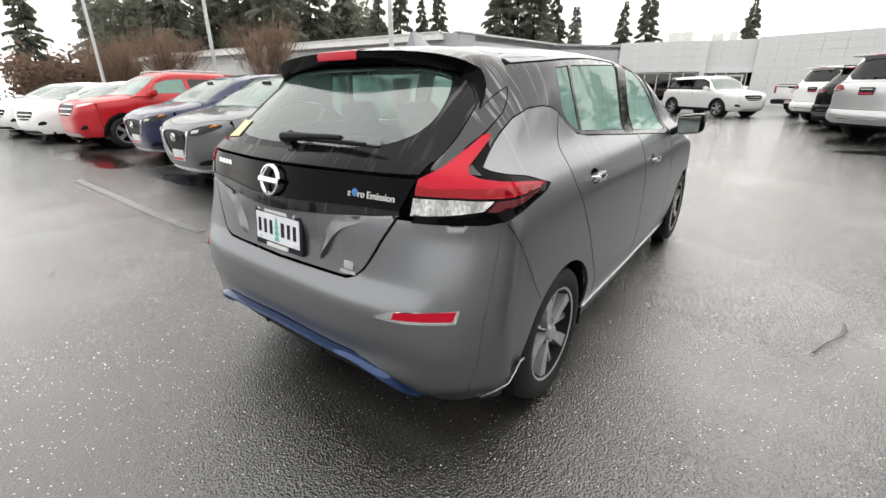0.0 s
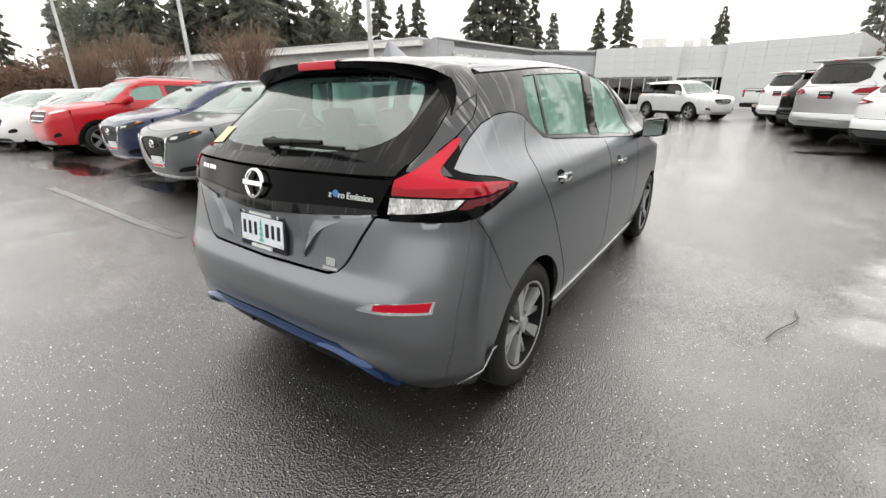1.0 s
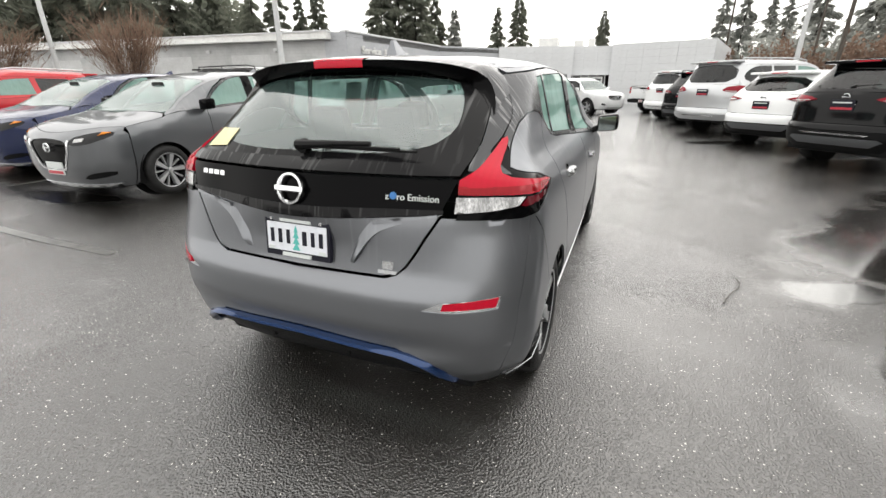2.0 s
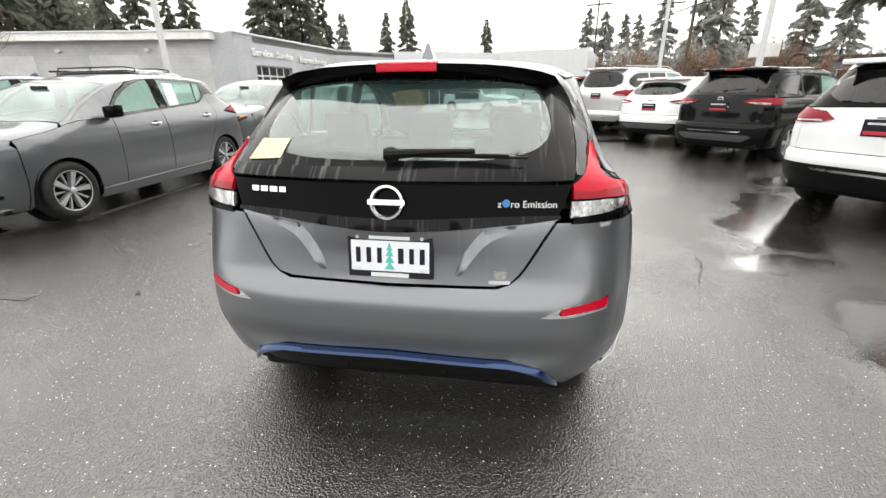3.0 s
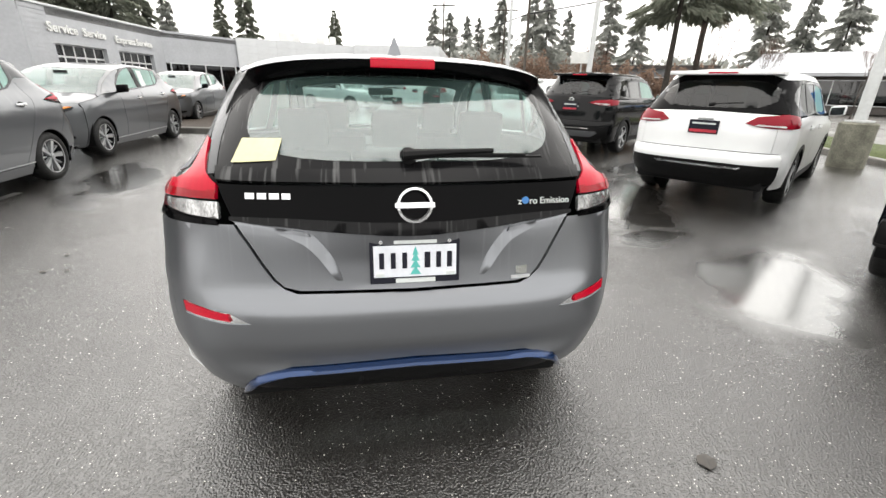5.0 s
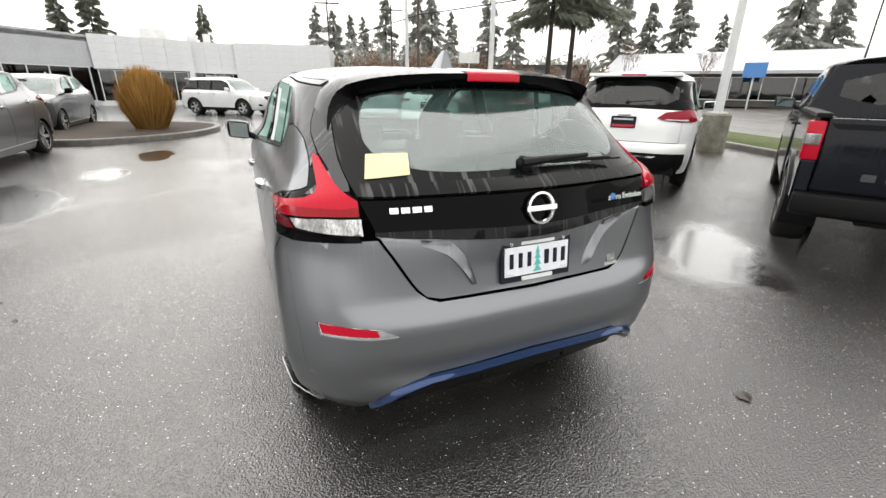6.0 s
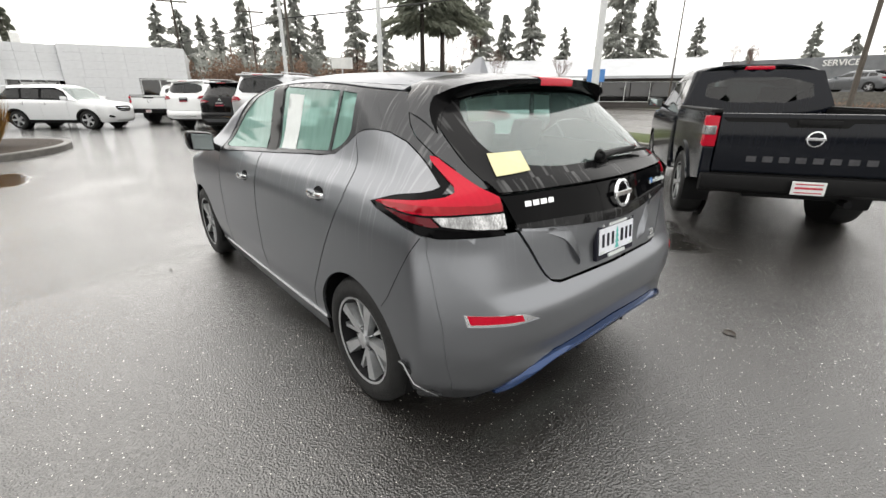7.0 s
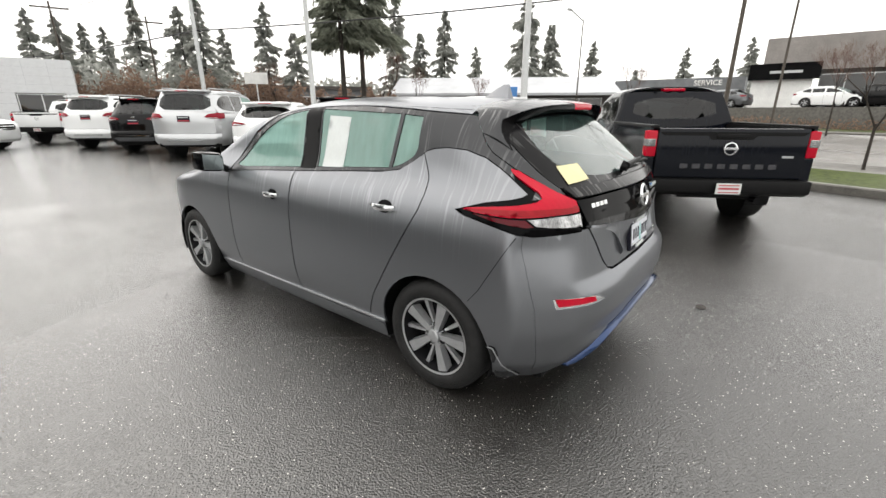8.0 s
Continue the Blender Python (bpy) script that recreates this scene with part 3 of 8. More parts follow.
def build_sides(car, sh, spec, P, step):
    """Fenders, doors, quarters, window glass and pillars on both sides."""
    WB, r = spec["wb"], spec["tyre"]
    ra = r + 0.045
    zc = r * 0.96
    sill = spec["sill"]
    edge = lambda y: sh.top(y) - spec.get("roof_drop", 0.065)
    belt = curve_of(spec["belt"])
    rb = spec["rear_border"] = dense(spec["rear_border"])          # (y, z) from low to high, rear end of the side
    fy = spec["front_border"]
    d0, d1, d2 = spec["doors"]        # front door's front, door split, rear door's rear line [(y, z)...] low to high
    roof_ys = lambda a, b, n=14: [(y, float(edge(y))) for y in np.linspace(a, b, n)]
    bel = lambda a, b, n=8: [(y, float(belt(y))) for y in np.linspace(a, b, n)]
    for s in (1, -1):
        hint = (s, 0, 0)
        M = sh.side(s)
        # front fender
        pf = [(d0, sill + 0.05), *arch(WB, zc, ra, sill + 0.05, False), (fy, sill + 0.02), (fy, float(edge(fy))), *roof_ys(fy - 0.03, d0 + 0.42), (d0 + 0.12, float(belt(d0))), (d0, float(belt(d0)))]
        sheet("front_fender", pf, M, P, car, hint, step, 0.015, 0.003)
        # doors below the windows
        sheet("front_door", [(d1, sill + 0.1), (d0, sill + 0.1), (d0, float(belt(d0))), *bel(d0 - 0.05, d1)], M, P, car, hint, step, 0.015, 0.0055)
        low = [(y, z) for y, z in d2]
        sheet("rear_door", [(d1, float(belt(d1))), (d1, sill + 0.1), *low, *bel(low[-1][0] + 0.02, d1 - 0.05)][::-1], M, P, car, hint, step, 0.015, 0.0055)
        # quarter panel
        q_top = spec["quarter_top"]
        q = [*arch(0, zc, ra, sill + 0.05, True), *[p for p in rb if p[1] <= spec["quarter_rear_z"] + 1e-6], *q_top, *low[::-1]]
        sheet("quarter_panel", q, M, P, car, hint, step, 0.012, 0.001)
        # sill
        rr_end, ff_end = ra + 0.02, WB - ra - 0.02
        sheet("sill", [(rr_end, sill - 0.02), (ff_end, sill - 0.02), (ff_end, sill + 0.1), (rr_end, sill + 0.1)], sh.side(s, 0.006), spec.get("sill_mat", P), car, hint, step)
        # bright alloy line stands in for the highlight on the painted sill
        if spec.get("sill_highlight"):
            sheet("sill_highlight", [(rr_end - 0.02, sill + 0.118), (ff_end, sill + 0.085), (ff_end, sill + 0.097), (rr_end - 0.02, sill + 0.132)], sh.side(s, 0.010), M_ALLOY, car, hint, step)
        if spec.get("clad"):
            for yc in (0, WB):
                a = arch(yc, zc, ra - 0.004, sill + 0.03, True)
                b = arch(yc, zc, ra + 0.055, sill + 0.03, False)
                sheet("arch_cladding", a + b, sh.side(s, 0.008), M_PLAS, car, hint, 0.06, 0.02, 0)
        # glass house
        for nm, g, mt in spec["windows"]:
            sheet(nm, smooth_poly(g, 2), M, mt, car, hint, step, 0.004, 0.004, -0.004)
        sheet("window_surround", spec["dlo"], M, spec.get("pillar_mat", M_GLOSS), car, hint, step, 0.02, 0.0, 0.0, "", [smooth_poly(g, 2) for _, g, _ in spec["windows"]])
        if spec.get("dlo_trim"):
            o = [(y, float(belt(y)) + 0.004) for y in np.linspace(*spec["dlo_trim"], 24)]
            sheet("belt_trim", o + [(y, z + 0.014) for y, z in o[::-1]], sh.side(s, 0.004), M_CHROME, car, hint, 0.06, 0.004, 0)
        # cant rail, roof edge above windows
        sheet("roof_rail_panel", spec["rail"], M, spec.get("rail_mat", P), car, hint, step, 0.012, 0.002, 0.003)
        ys = spec["handles"]
        for yh, zh in ys:
            door_handle(car, sh, s, yh, zh, spec.get("handle_mat", M_CHROME))
        door_mirror(car, sh, s, spec["mirror"][0], spec["mirror"][1], spec.get("mirror_mat", P), spec.get("mirror_out", 0.2))
        # dark inner door skins, so that gaps look into shade
        inner = [(rb[0][0] + 0.12, sill + 0.02), *arch(0, zc, ra + 0.06, sill + 0.02, False), *arch(WB, zc, ra + 0.06, sill + 0.02, False), (fy - 0.1, sill + 0.02), (fy - 0.15, float(edge(fy)) - 0.08), (d0 + 0.1, float(belt(d0)) - 0.05), (0.2, float(belt(0.2)) - 0.05), (rb[0][0] + 0.15, float(belt(0)) - 0.12)]
        sheet("inner_skin", inner, sh.side(s, -0.035), M_PLAS, car, hint, 0.12, 0.0, 0)


def build_top(car, sh, spec, P, step):
    edge = lambda y: sh.top(y) - spec.get("roof_drop", 0.065)
    hw = lambda y: float(sh.half(y, edge(y)))
    y_back, y_wt, y_wb, y_hood = spec["roof_back"], spec["screen"][0], spec["screen"][1], spec["hood_front"]
    side = [(hw(y), y) for y in np.linspace(y_back, y_wt, 16)]
    roof = [(0, y_back - spec.get("roof_bow", 0.0)), *side, (0, y_wt + 0.05)]
    sheet("roof", mirrored(roof), sh.over, spec.get("roof_mat", P), car, (0, 0, 1), step, 0.02)
    ws = [(hw(y) - 0.055, y) for y in np.linspace(y_wt + 0.01, y_wb - 0.02, 14)]
    sheet("windscreen", mirrored([(0, y_wt + 0.06), *ws, (0, y_wb + 0.1)]), sh.over, spec.get("wind_mat", G_WIND), car, (0, 0.4, 1), step, 0.004, 0.002)
    for s in (1, -1):
        pil = [(s * (x + 0.002), y) for x, y in ws] + [(s * hw(y), y) for y in np.linspace(y_wb + 0.02, y_wt, 12)]
        sheet("a_pillar", pil, sh.over, P, car, (0, 0.3, 1), step, 0.015, 0.0)
    fb = spec["front_border"]
    xs = hw(fb)
    nose_line = [(xs * k, y_hood - (y_hood - fb) * k**2.2) for k in np.linspace(1, 0, 14)]
    hood = [(0, y_wb + 0.11), (hw(y_wb) - 0.055, y_wb + 0.0), *[(hw(y), y) for y in np.linspace(y_wb + 0.06, fb, 12)], *nose_line[1:]]
    sheet("bonnet", mirrored(hood), sh.over, P, car, (0, 0.2, 1), step)
    bm = bmesh.new()
    box(bm, -hw(y_wb) + 0.1, y_wb - 0.1, float(sh.top(y_wb)) - 0.12, hw(y_wb) - 0.1, y_wb + 0.12, float(sh.top(y_wb)) - 0.055, 0.02)
    part("cowl", bm, M_PLAS, car)
    # headliner and dash keep the cabin closed
    lin = [(hw(y) - 0.03, y) for y in np.linspace(y_back + 0.08, y_wt - 0.03, 10)]
    down = lambda p: sh.over(p) - np.array([0, 0, 0.03])
    sheet("headliner", mirrored([(0, y_back + 0.08), *lin, (0, y_wt - 0.03)]), down, M_LINER, car, (0, 0, -1), 0.12, 0.0)
    bm = bmesh.new()
    z = float(spec["belt"][-1][1]) - 0.1
    box(bm, -spec["cab_w"], y_wb - 0.75, z - 0.3, spec["cab_w"], y_wb - 0.12, z, 0.06)
    part("dashboard", bm, M_PLAS, car, "", True)
    return nose_line


def build_nose(car, sh, spec, P, step, nose_line):
    edge = lambda y: sh.top(y) - spec.get("roof_drop", 0.065)
    fb, low = spec["front_border"], spec["sill"] + 0.0
    z_of = sh.over(np.array(nose_line))
    side = [(float(sh.half(fb, z)), z) for z in np.linspace(low + 0.02, float(edge(fb)), 10)]
    upper = [(p[0], p[2]) for p in z_of[1:]]
    outline = mirrored([(0, low), *side, *upper])
    holes = [spec["grille"]] + [h for _, h, _ in spec["front_bits"]]
    full = []
    for _, h, mt in spec["front_bits"]:
        full.append(h)
        full.append([(-x, z) for x, z in h][::-1])
    sheet("front_bumper", outline, sh.nose, P, car, (0, 1, 0), step, 0.02, 0.002, 0.0, "", [spec["grille"], *full])
    sheet("grille", spec["grille"], sh.nose, spec.get("grille_mat", M_GLOSS), car, (0, 1, 0), step, 0.01, 0.002, -0.012)
    for nm, h, mt in spec["front_bits"]:
        for s in (1, -1):
            g = h if s > 0 else [(-x, z) for x, z in h][::-1]
            sheet(nm, g, sh.nose, mt, car, (0, 1, 0), step * 0.7, 0.008, 0.002, -0.004)
    for nm, h, mt in spec.get("front_trim", ()):
        sheet(nm, h, sh.nose, mt, car, (0, 1, 0), step * 0.7, 0.008, 0.0, 0.006)


def underbody(car, spec, w):
    bm = bmesh.new()
    box(bm, -w, spec["floor"][0], spec["sill"] - 0.0, w, spec["floor"][1], spec["sill"] + 0.12, 0.03)
    part("underbody", bm, M_PLAS, car)
    bm = bmesh.new()
    z = spec["belt"][0][1] - 0.38
    box(bm, -spec["cab_w"], spec["floor"][0] + 0.35, z - 0.1, spec["cab_w"], spec["floor"][1] - 0.9, z)
    part("cabin_floor", bm, M_PLAS, car)


def four_wheels(car, spec, fine):
    t, r = spec["track"], spec["tyre"]
    for y in (0, spec["wb"]):
        for s in (1, -1):
            wheel(car, s * t, y, r, spec.get("tyre_w", 0.2), spec["rim"], spec["spokes"], fine)
        wheel_well(car, y, r + 0.05, t - 0.0, t - 0.28)


def words(text, parent, x, z, size):
    """Raised built-in lettering on the gloss band."""
    cu = bpy.data.curves.new("lettering", "FONT")
    cu.body = text
    cu.size = size
    cu.extrude = 0.002
    ob = new("lettering", cu)
    ob.parent = parent
    ob.matrix_local = Matrix.Translation((x, -0.692 + 0.10 * (x - 0.38), z)) @ Matrix.Rotation(radians(5), 4, "Z") @ Matrix.Rotation(radians(78), 4, "X")
    cu.materials.append(M_WPAPER)
    return ob


def leaf_spec():
    sp = dict(wb=2.75, tyre=0.318, rim=0.217, track=0.895, sill=0.17, spokes=(5, 0), cab_w=0.70,
              belt=[(-0.3, 1.28), (0.1, 1.275), (0.146, 1.268), (0.22, 1.21), (0.36, 1.163), (0.6, 1.145), (1.0, 1.115), (1.6, 1.075), (2.15, 1.03)],
              front_border=3.14, doors=(2.02, 1.2, [(0.49, 0.27), (0.475, 0.34), (0.42, 0.46), (0.338, 0.59), (0.238, 0.75), (0.131, 0.92), (0.088, 1.0), (0.072, 1.07), (0.09, 1.16), (0.146, 1.268)]),
              floor=(-0.55, 3.3), roof_back=-0.06, roof_bow=0.05, screen=(1.78, 2.62), hood_front=3.47, roof_drop=0.06,
              handles=[(0.33, 0.988), (1.405, 0.933)], mirror=(2.06, 1.05), mirror_out=0.2, mirror_mat=M_GLOSS, sill_highlight=True,
              quarter_rear_z=0.959, pillar_mat=M_DARKBODY)
    sp["rear_border"] = [(-0.50, 0.20), (-0.565, 0.35), (-0.575, 0.5), (-0.565, 0.63), (-0.52, 0.79), (-0.485, 0.90), (-0.487, 0.958), (-0.495, 1.03), (-0.485, 1.09), (-0.465, 1.15), (-0.445, 1.177), (-0.344, 1.224), (-0.233, 1.285), (-0.185, 1.326), (-0.10, 1.432), (-0.06, 1.49)]
    # lamp edges in the side view
    sp["quarter_top"] = [(-0.42, 0.972), (-0.28, 0.996), (-0.185, 1.012), (-0.13, 1.032), (-0.28, 1.078), (-0.40, 1.10), (-0.44, 1.112), (-0.452, 1.124), (-0.372, 1.17), (-0.29, 1.22), (-0.21, 1.262), (-0.107, 1.292), (0.0, 1.298), (0.08, 1.29), (0.125, 1.278)]
    sp["windows"] = [("front_door_glass", [(1.175, 1.123, 1), (1.6, 1.098), (1.97, 1.072), (1.90, 1.14), (1.72, 1.30), (1.5, 1.415), (1.35, 1.458), (1.185, 1.478, 1)], G_SIDE),
                     ("rear_door_glass", [(1.0, 1.137, 1), (0.385, 1.176, 1), (0.345, 1.458, 1), (1.015, 1.484, 1)], G_SIDE),
                     ("quarter_glass", [(0.36, 1.18, 1), (0.29, 1.198), (0.19, 1.262), (0.195, 1.36), (0.185, 1.445, 1), (0.318, 1.456, 1)], G_SIDE)]
    bt = curve_of(sp["belt"])
    sp["dlo"] = [*[(y, float(bt(y))) for y in (0.148, 0.18, 0.22, 0.28, 0.36, 0.6, 0.8, 1.0, 1.3, 1.6, 1.85, 2.04)], (1.93, 1.16), (1.76, 1.315), (1.53, 1.432), (1.3, 1.485), (1.1, 1.502), (0.7, 1.50), (0.3, 1.478), (0.1, 1.462), (-0.06, 1.45), (-0.085, 1.448), (-0.10, 1.43), (-0.185, 1.324), (-0.233, 1.283), (-0.34, 1.223), (-0.37, 1.175), (-0.29, 1.224), (-0.21, 1.266), (-0.107, 1.296), (0.0, 1.302), (0.08, 1.294), (0.125, 1.282)]
    sp["seam"] = [(-0.475, 0.972), (-0.402, 0.845), (-0.30, 0.675), (-0.245, 0.61)]
    return sp


def leaf_shell():
    return Shell(base=[(0.1, 0.80), (0.2, 0.855), (0.35, 0.905), (0.5, 0.928), (0.72, 0.932), (0.9, 0.922), (1.0, 0.897), (1.06, 0.872), (1.13, 0.818), (1.2, 0.79), (1.3, 0.765), (1.5, 0.715), (1.6, 0.69)],
                 rear=[(0.1, -0.56), (0.25, -0.68), (0.33, -0.745), (0.42, -0.785), (0.47, -0.776), (0.505, -0.786), (0.56, -0.803), (0.645, -0.803), (0.69, -0.793), (0.714, -0.772), (0.728, -0.748), (0.74, -0.741), (0.8, -0.73), (0.9, -0.718), (0.95, -0.708), (1.0, -0.692), (1.085, -0.672), (1.10, -0.668), (1.135, -0.64), (1.2, -0.578), (1.3, -0.462), (1.4, -0.335), (1.5, -0.2), (1.6, -0.08)],
                 front=[(0.1, 3.4), (0.3, 3.52), (0.5, 3.56), (0.7, 3.56), (0.85, 3.54), (1.2, 3.5), (1.7, 3.5)],
                 top=[(-0.9, 1.50), (-0.3, 1.52), (0.0, 1.537), (0.3, 1.552), (0.8, 1.562), (1.2, 1.548), (1.5, 1.51), (1.78, 1.45), (2.2, 1.27), (2.62, 1.05), (2.75, 1.018), (3.1, 0.955), (3.35, 0.885), (3.48, 0.82), (3.6, 0.70)],
                 round_rear=[(0.1, 0.42), (0.6, 0.45), (0.9, 0.42), (1.0, 0.32), (1.08, 0.30), (1.2, 0.43), (1.6, 0.5)], round_front=0.75, round_top=0.1,
                 wide=[(-1, 0.995), (0, 1.0), (0.3, 1.0), (1.0, 1.0), (2.2, 0.99), (2.8, 0.985), (3.6, 0.97)], rear_soft=[(0.1, -0.56), (0.25, -0.68), (0.33, -0.745), (0.42, -0.775), (0.52, -0.80), (0.62, -0.797), (0.70, -0.782), (0.78, -0.758), (0.86, -0.733), (0.95, -0.708), (1.0, -0.692), (1.085, -0.672), (1.10, -0.668), (1.135, -0.64), (1.2, -0.578), (1.3, -0.462), (1.4, -0.335), (1.5, -0.2), (1.6, -0.08)], fold=[(0.1, 0.3), (0.3, 0.9), (0.5, 1.0), (0.9, 1.0), (0.955, 0.7), (1.0, 0.0), (1.7, 0.0)])


def corner_map(sh, s):
    """Lays (arc, height) outlines round a rear corner, seen from an upright axis inside the body."""
    def f(p):
        a, z = p[:, 0] / 0.5, p[:, 1]
        lo, hi = np.zeros(len(p)), np.full(len(p), 1.2)
        for _ in range(34):
            r = (lo + hi) / 2
            within = sh.half(-r * np.cos(a), z) > 0.45 + r * np.sin(a)
            lo, hi = np.where(within, r, lo), np.where(within, hi, r)
        return np.stack([s * (0.45 + lo * np.sin(a)), -lo * np.cos(a), z], 1)
    return f


def build_leaf(name, P, label, m, step, fine, group="", rear=True, extra=True):
    car = thing(name, label, "car", m, group)
    sp, sh = leaf_spec(), leaf_shell()
    edge = lambda y: float(sh.top(y)) - sp["roof_drop"]
    ys = np.linspace(-0.06, 1.78, 20)
    sp["rail"] = [(y, edge(y)) for y in ys] + [(y, edge(y)) for y in np.linspace(1.85, 2.6, 8)] + [(2.45, 1.03), (2.02, 1.045), (1.93, 1.175), (1.76, 1.33), (1.53, 1.447), (1.3, 1.492), (1.1, 1.505), (0.7, 1.503), (0.3, 1.481), (0.1, 1.465), (-0.06, 1.453)]
    sp["grille"] = smooth_poly(mirrored([(0, 0.40), (0.22, 0.42), (0.33, 0.60), (0.36, 0.74), (0, 0.77)]), 1)
    sp["front_bits"] = [("headlamp", smooth_poly([(0.37, 0.685), (0.60, 0.70), (0.79, 0.785), (0.80, 0.845), (0.62, 0.835), (0.39, 0.77)], 1), M_LAMP),
                        ("lower_intake", smooth_poly([(0.40, 0.28), (0.74, 0.33), (0.76, 0.40), (0.5, 0.36)], 1), M_PLAS)]
    sp["front_trim"] = [*[("headlamp_lens", [(s * x, z) for x, z in ((0.45, 0.725), (0.56, 0.738), (0.57, 0.775), (0.46, 0.762))], M_LWHITE) for s in (1, -1)], *[("turn_lens", [(s * x, z) for x, z in ((0.69, 0.80), (0.775, 0.832), (0.705, 0.838))], M_LAMBER) for s in (1, -1)],
                        ("chrome_wing", [(x, z) for x, z in ((0.0, 0.385), (0.23, 0.405), (0.345, 0.60), (0.385, 0.75), (0.355, 0.75), (0.318, 0.61), (0.21, 0.43), (0.0, 0.41))], M_CHROME),
                        ("chrome_wing", [(-x, z) for x, z in ((0.0, 0.385), (0.23, 0.405), (0.345, 0.60), (0.385, 0.75), (0.355, 0.75), (0.318, 0.61), (0.21, 0.43), (0.0, 0.41))], M_CHROME),
                        ("lower_lip", mirrored([(0, 0.19), (0.6, 0.2), (0.74, 0.24), (0.6, 0.235), (0, 0.225)]), M_CHROME)]
    build_sides(car, sh, sp, P, step)
    for s in (1, -1):
        sheet("b_pillar", [(1.014, 1.126), (1.164, 1.117), (1.174, 1.486), (1.028, 1.492)], sh.side(s), M_GLOSS, car, (s, 0, 0), step, 0.004, 0.0, 0.003)
    line = build_top(car, sh, sp, P, step)
    build_nose(car, sh, sp, P, step, line)
    underbody(car, sp, 0.7)
    four_wheels(car, sp, fine)
    seats(car, [(0.30, (-0.45, 0.0, 0.45)), (1.25, (-0.38, 0.38))], 0.62, 1.30, 0.23)
    ring_badge(car, 0, float(sh.front(0.66)) + 0.012, 0.66, 0.055, 0, math.pi)
    # ---- rear ----
    back, H = sh.back, (0, -1, 0)
    rb = sp["rear_border"]
    border = lambda z0, z1: [(float(sh.half(y, z)), z) for y, z in rb if z0 - 1e-6 <= z <= z1 + 1e-6]
    hx = curve_of([(0.70, 0.36), (0.735, 0.425), (0.76, 0.465), (0.8, 0.497), (0.9, 0.557), (0.975, 0.603), (1.1, 0.655), (1.14, 0.668)])   # hatch edge
    zs = lambda a, b, n=8: np.linspace(a, b, n)
    bump_r = [(0, 0.466), (0.44, 0.454), (0.57, 0.415), (0.63, 0.345), (0.655, 0.275), (0.69, 0.215), (0.735, 0.205), *border(0.2, 0.958), *[(float(hx(z)), z) for z in zs(0.965, 0.745, 8)], (0.40, 0.73), (0, 0.724)]
    refl = [(0.555, 0.640), (0.66, 0.632), (0.812, 0.634), (0.818, 0.682), (0.625, 0.672)]
    both = lambda g: (g, [(-x, z) for x, z in g][::-1])
    sheet("rear_bumper", mirrored(bump_r), back, P, car, H, step * 0.75, 0.015, 0.0, 0, "", [g for g in both(refl)])
    for g in both(refl):
        sheet("reflector_surround", g, back, M_CHROME, car, H, 0.05, 0.006, 0.0, -0.004)
    for g in both([(0.628, 0.645), (0.802, 0.645), (0.81, 0.679), (0.635, 0.669)]):
        sheet("rear_reflector", g, back, M_LRED, car, H, 0.05, 0.008, 0.0, 0.003)
    # blue diffuser trim and black valance
    t_low = curve_of([(0, 0.432), (0.43, 0.422), (0.55, 0.385), (0.61, 0.325), (0.655, 0.272)])
    t_high = curve_of([(0, 0.460), (0.445, 0.449), (0.575, 0.412), (0.63, 0.345), (0.655, 0.285)])
    tv2, tf2 = [], []
    trim_x = np.concatenate([np.linspace(-0.655, -0.5, 12)[:-1], np.linspace(-0.5, 0.5, 21), np.linspace(0.5, 0.655, 12)[1:]])
    for x in trim_x:
        zl, zh = float(t_low(abs(x))), float(t_high(abs(x)))
        mid_y = back(np.array([[x, (zl + zh) / 2]]))[0][1]
        for v, out in ((0.0, -0.02), (0.04, 0.012), (0.35, 0.024), (0.75, 0.020), (0.96, 0.004), (1.0, -0.02)):
            tv2.append((x, mid_y - out, zl + (zh - zl) * v))
    for i in range(len(trim_x) - 1):
        tf2 += [(i * 6 + k, (i + 1) * 6 + k, (i + 1) * 6 + k + 1, i * 6 + k + 1) for k in range(5)]
    link_mesh("blue_trim", tv2, tf2, M_TRIMBLUE, car, "blue diffuser trim", True, 50)
    sheet("valance", mirrored([(0, 0.27), (0.5, 0.27), (0.63, 0.235), (0.60, 0.31), (0.54, 0.384), (0.43, 0.418), (0, 0.43)]), back, M_PLAS, car, H, 0.05, 0.04, 0.0, -0.02)
    for x in (-0.2, 0.2):
        bm = bmesh.new()
        box(bm, x - 0.009, -0.745, 0.345, x + 0.009, -0.62, 0.41, 0.004)
        part("diffuser_fin", bm, M_PLAS, car)
    # lower hatch, gloss band, dirty ledge
    def prow(p):
        """The gloss band swells out towards the badge."""
        q = back(p)
        swell = np.clip(1 - (p[:, 0] / 0.46) ** 2, 0, 1) ** 2
        q[:, 1] -= 0.042 * swell * np.interp(p[:, 1], [0.84, 0.95, 1.09, 1.16], [0, 1, 1, 0])
        return q
    band_low = curve_of([(0, 0.936), (0.12, 0.939), (0.32, 0.951), (0.62, 0.980)])
    blow = [(x, float(band_low(x))) for x in np.linspace(0, float(hx(0.978)), 12)]
    hatch = [(0, 0.731), (0.39, 0.738), *[(float(hx(z)) - 0.01, z) for z in zs(0.752, 0.97, 9)], *blow[::-1]]
    sheet("tailgate", mirrored(hatch), prow, P, car, H, step * 0.75, 0.015, 0.002)
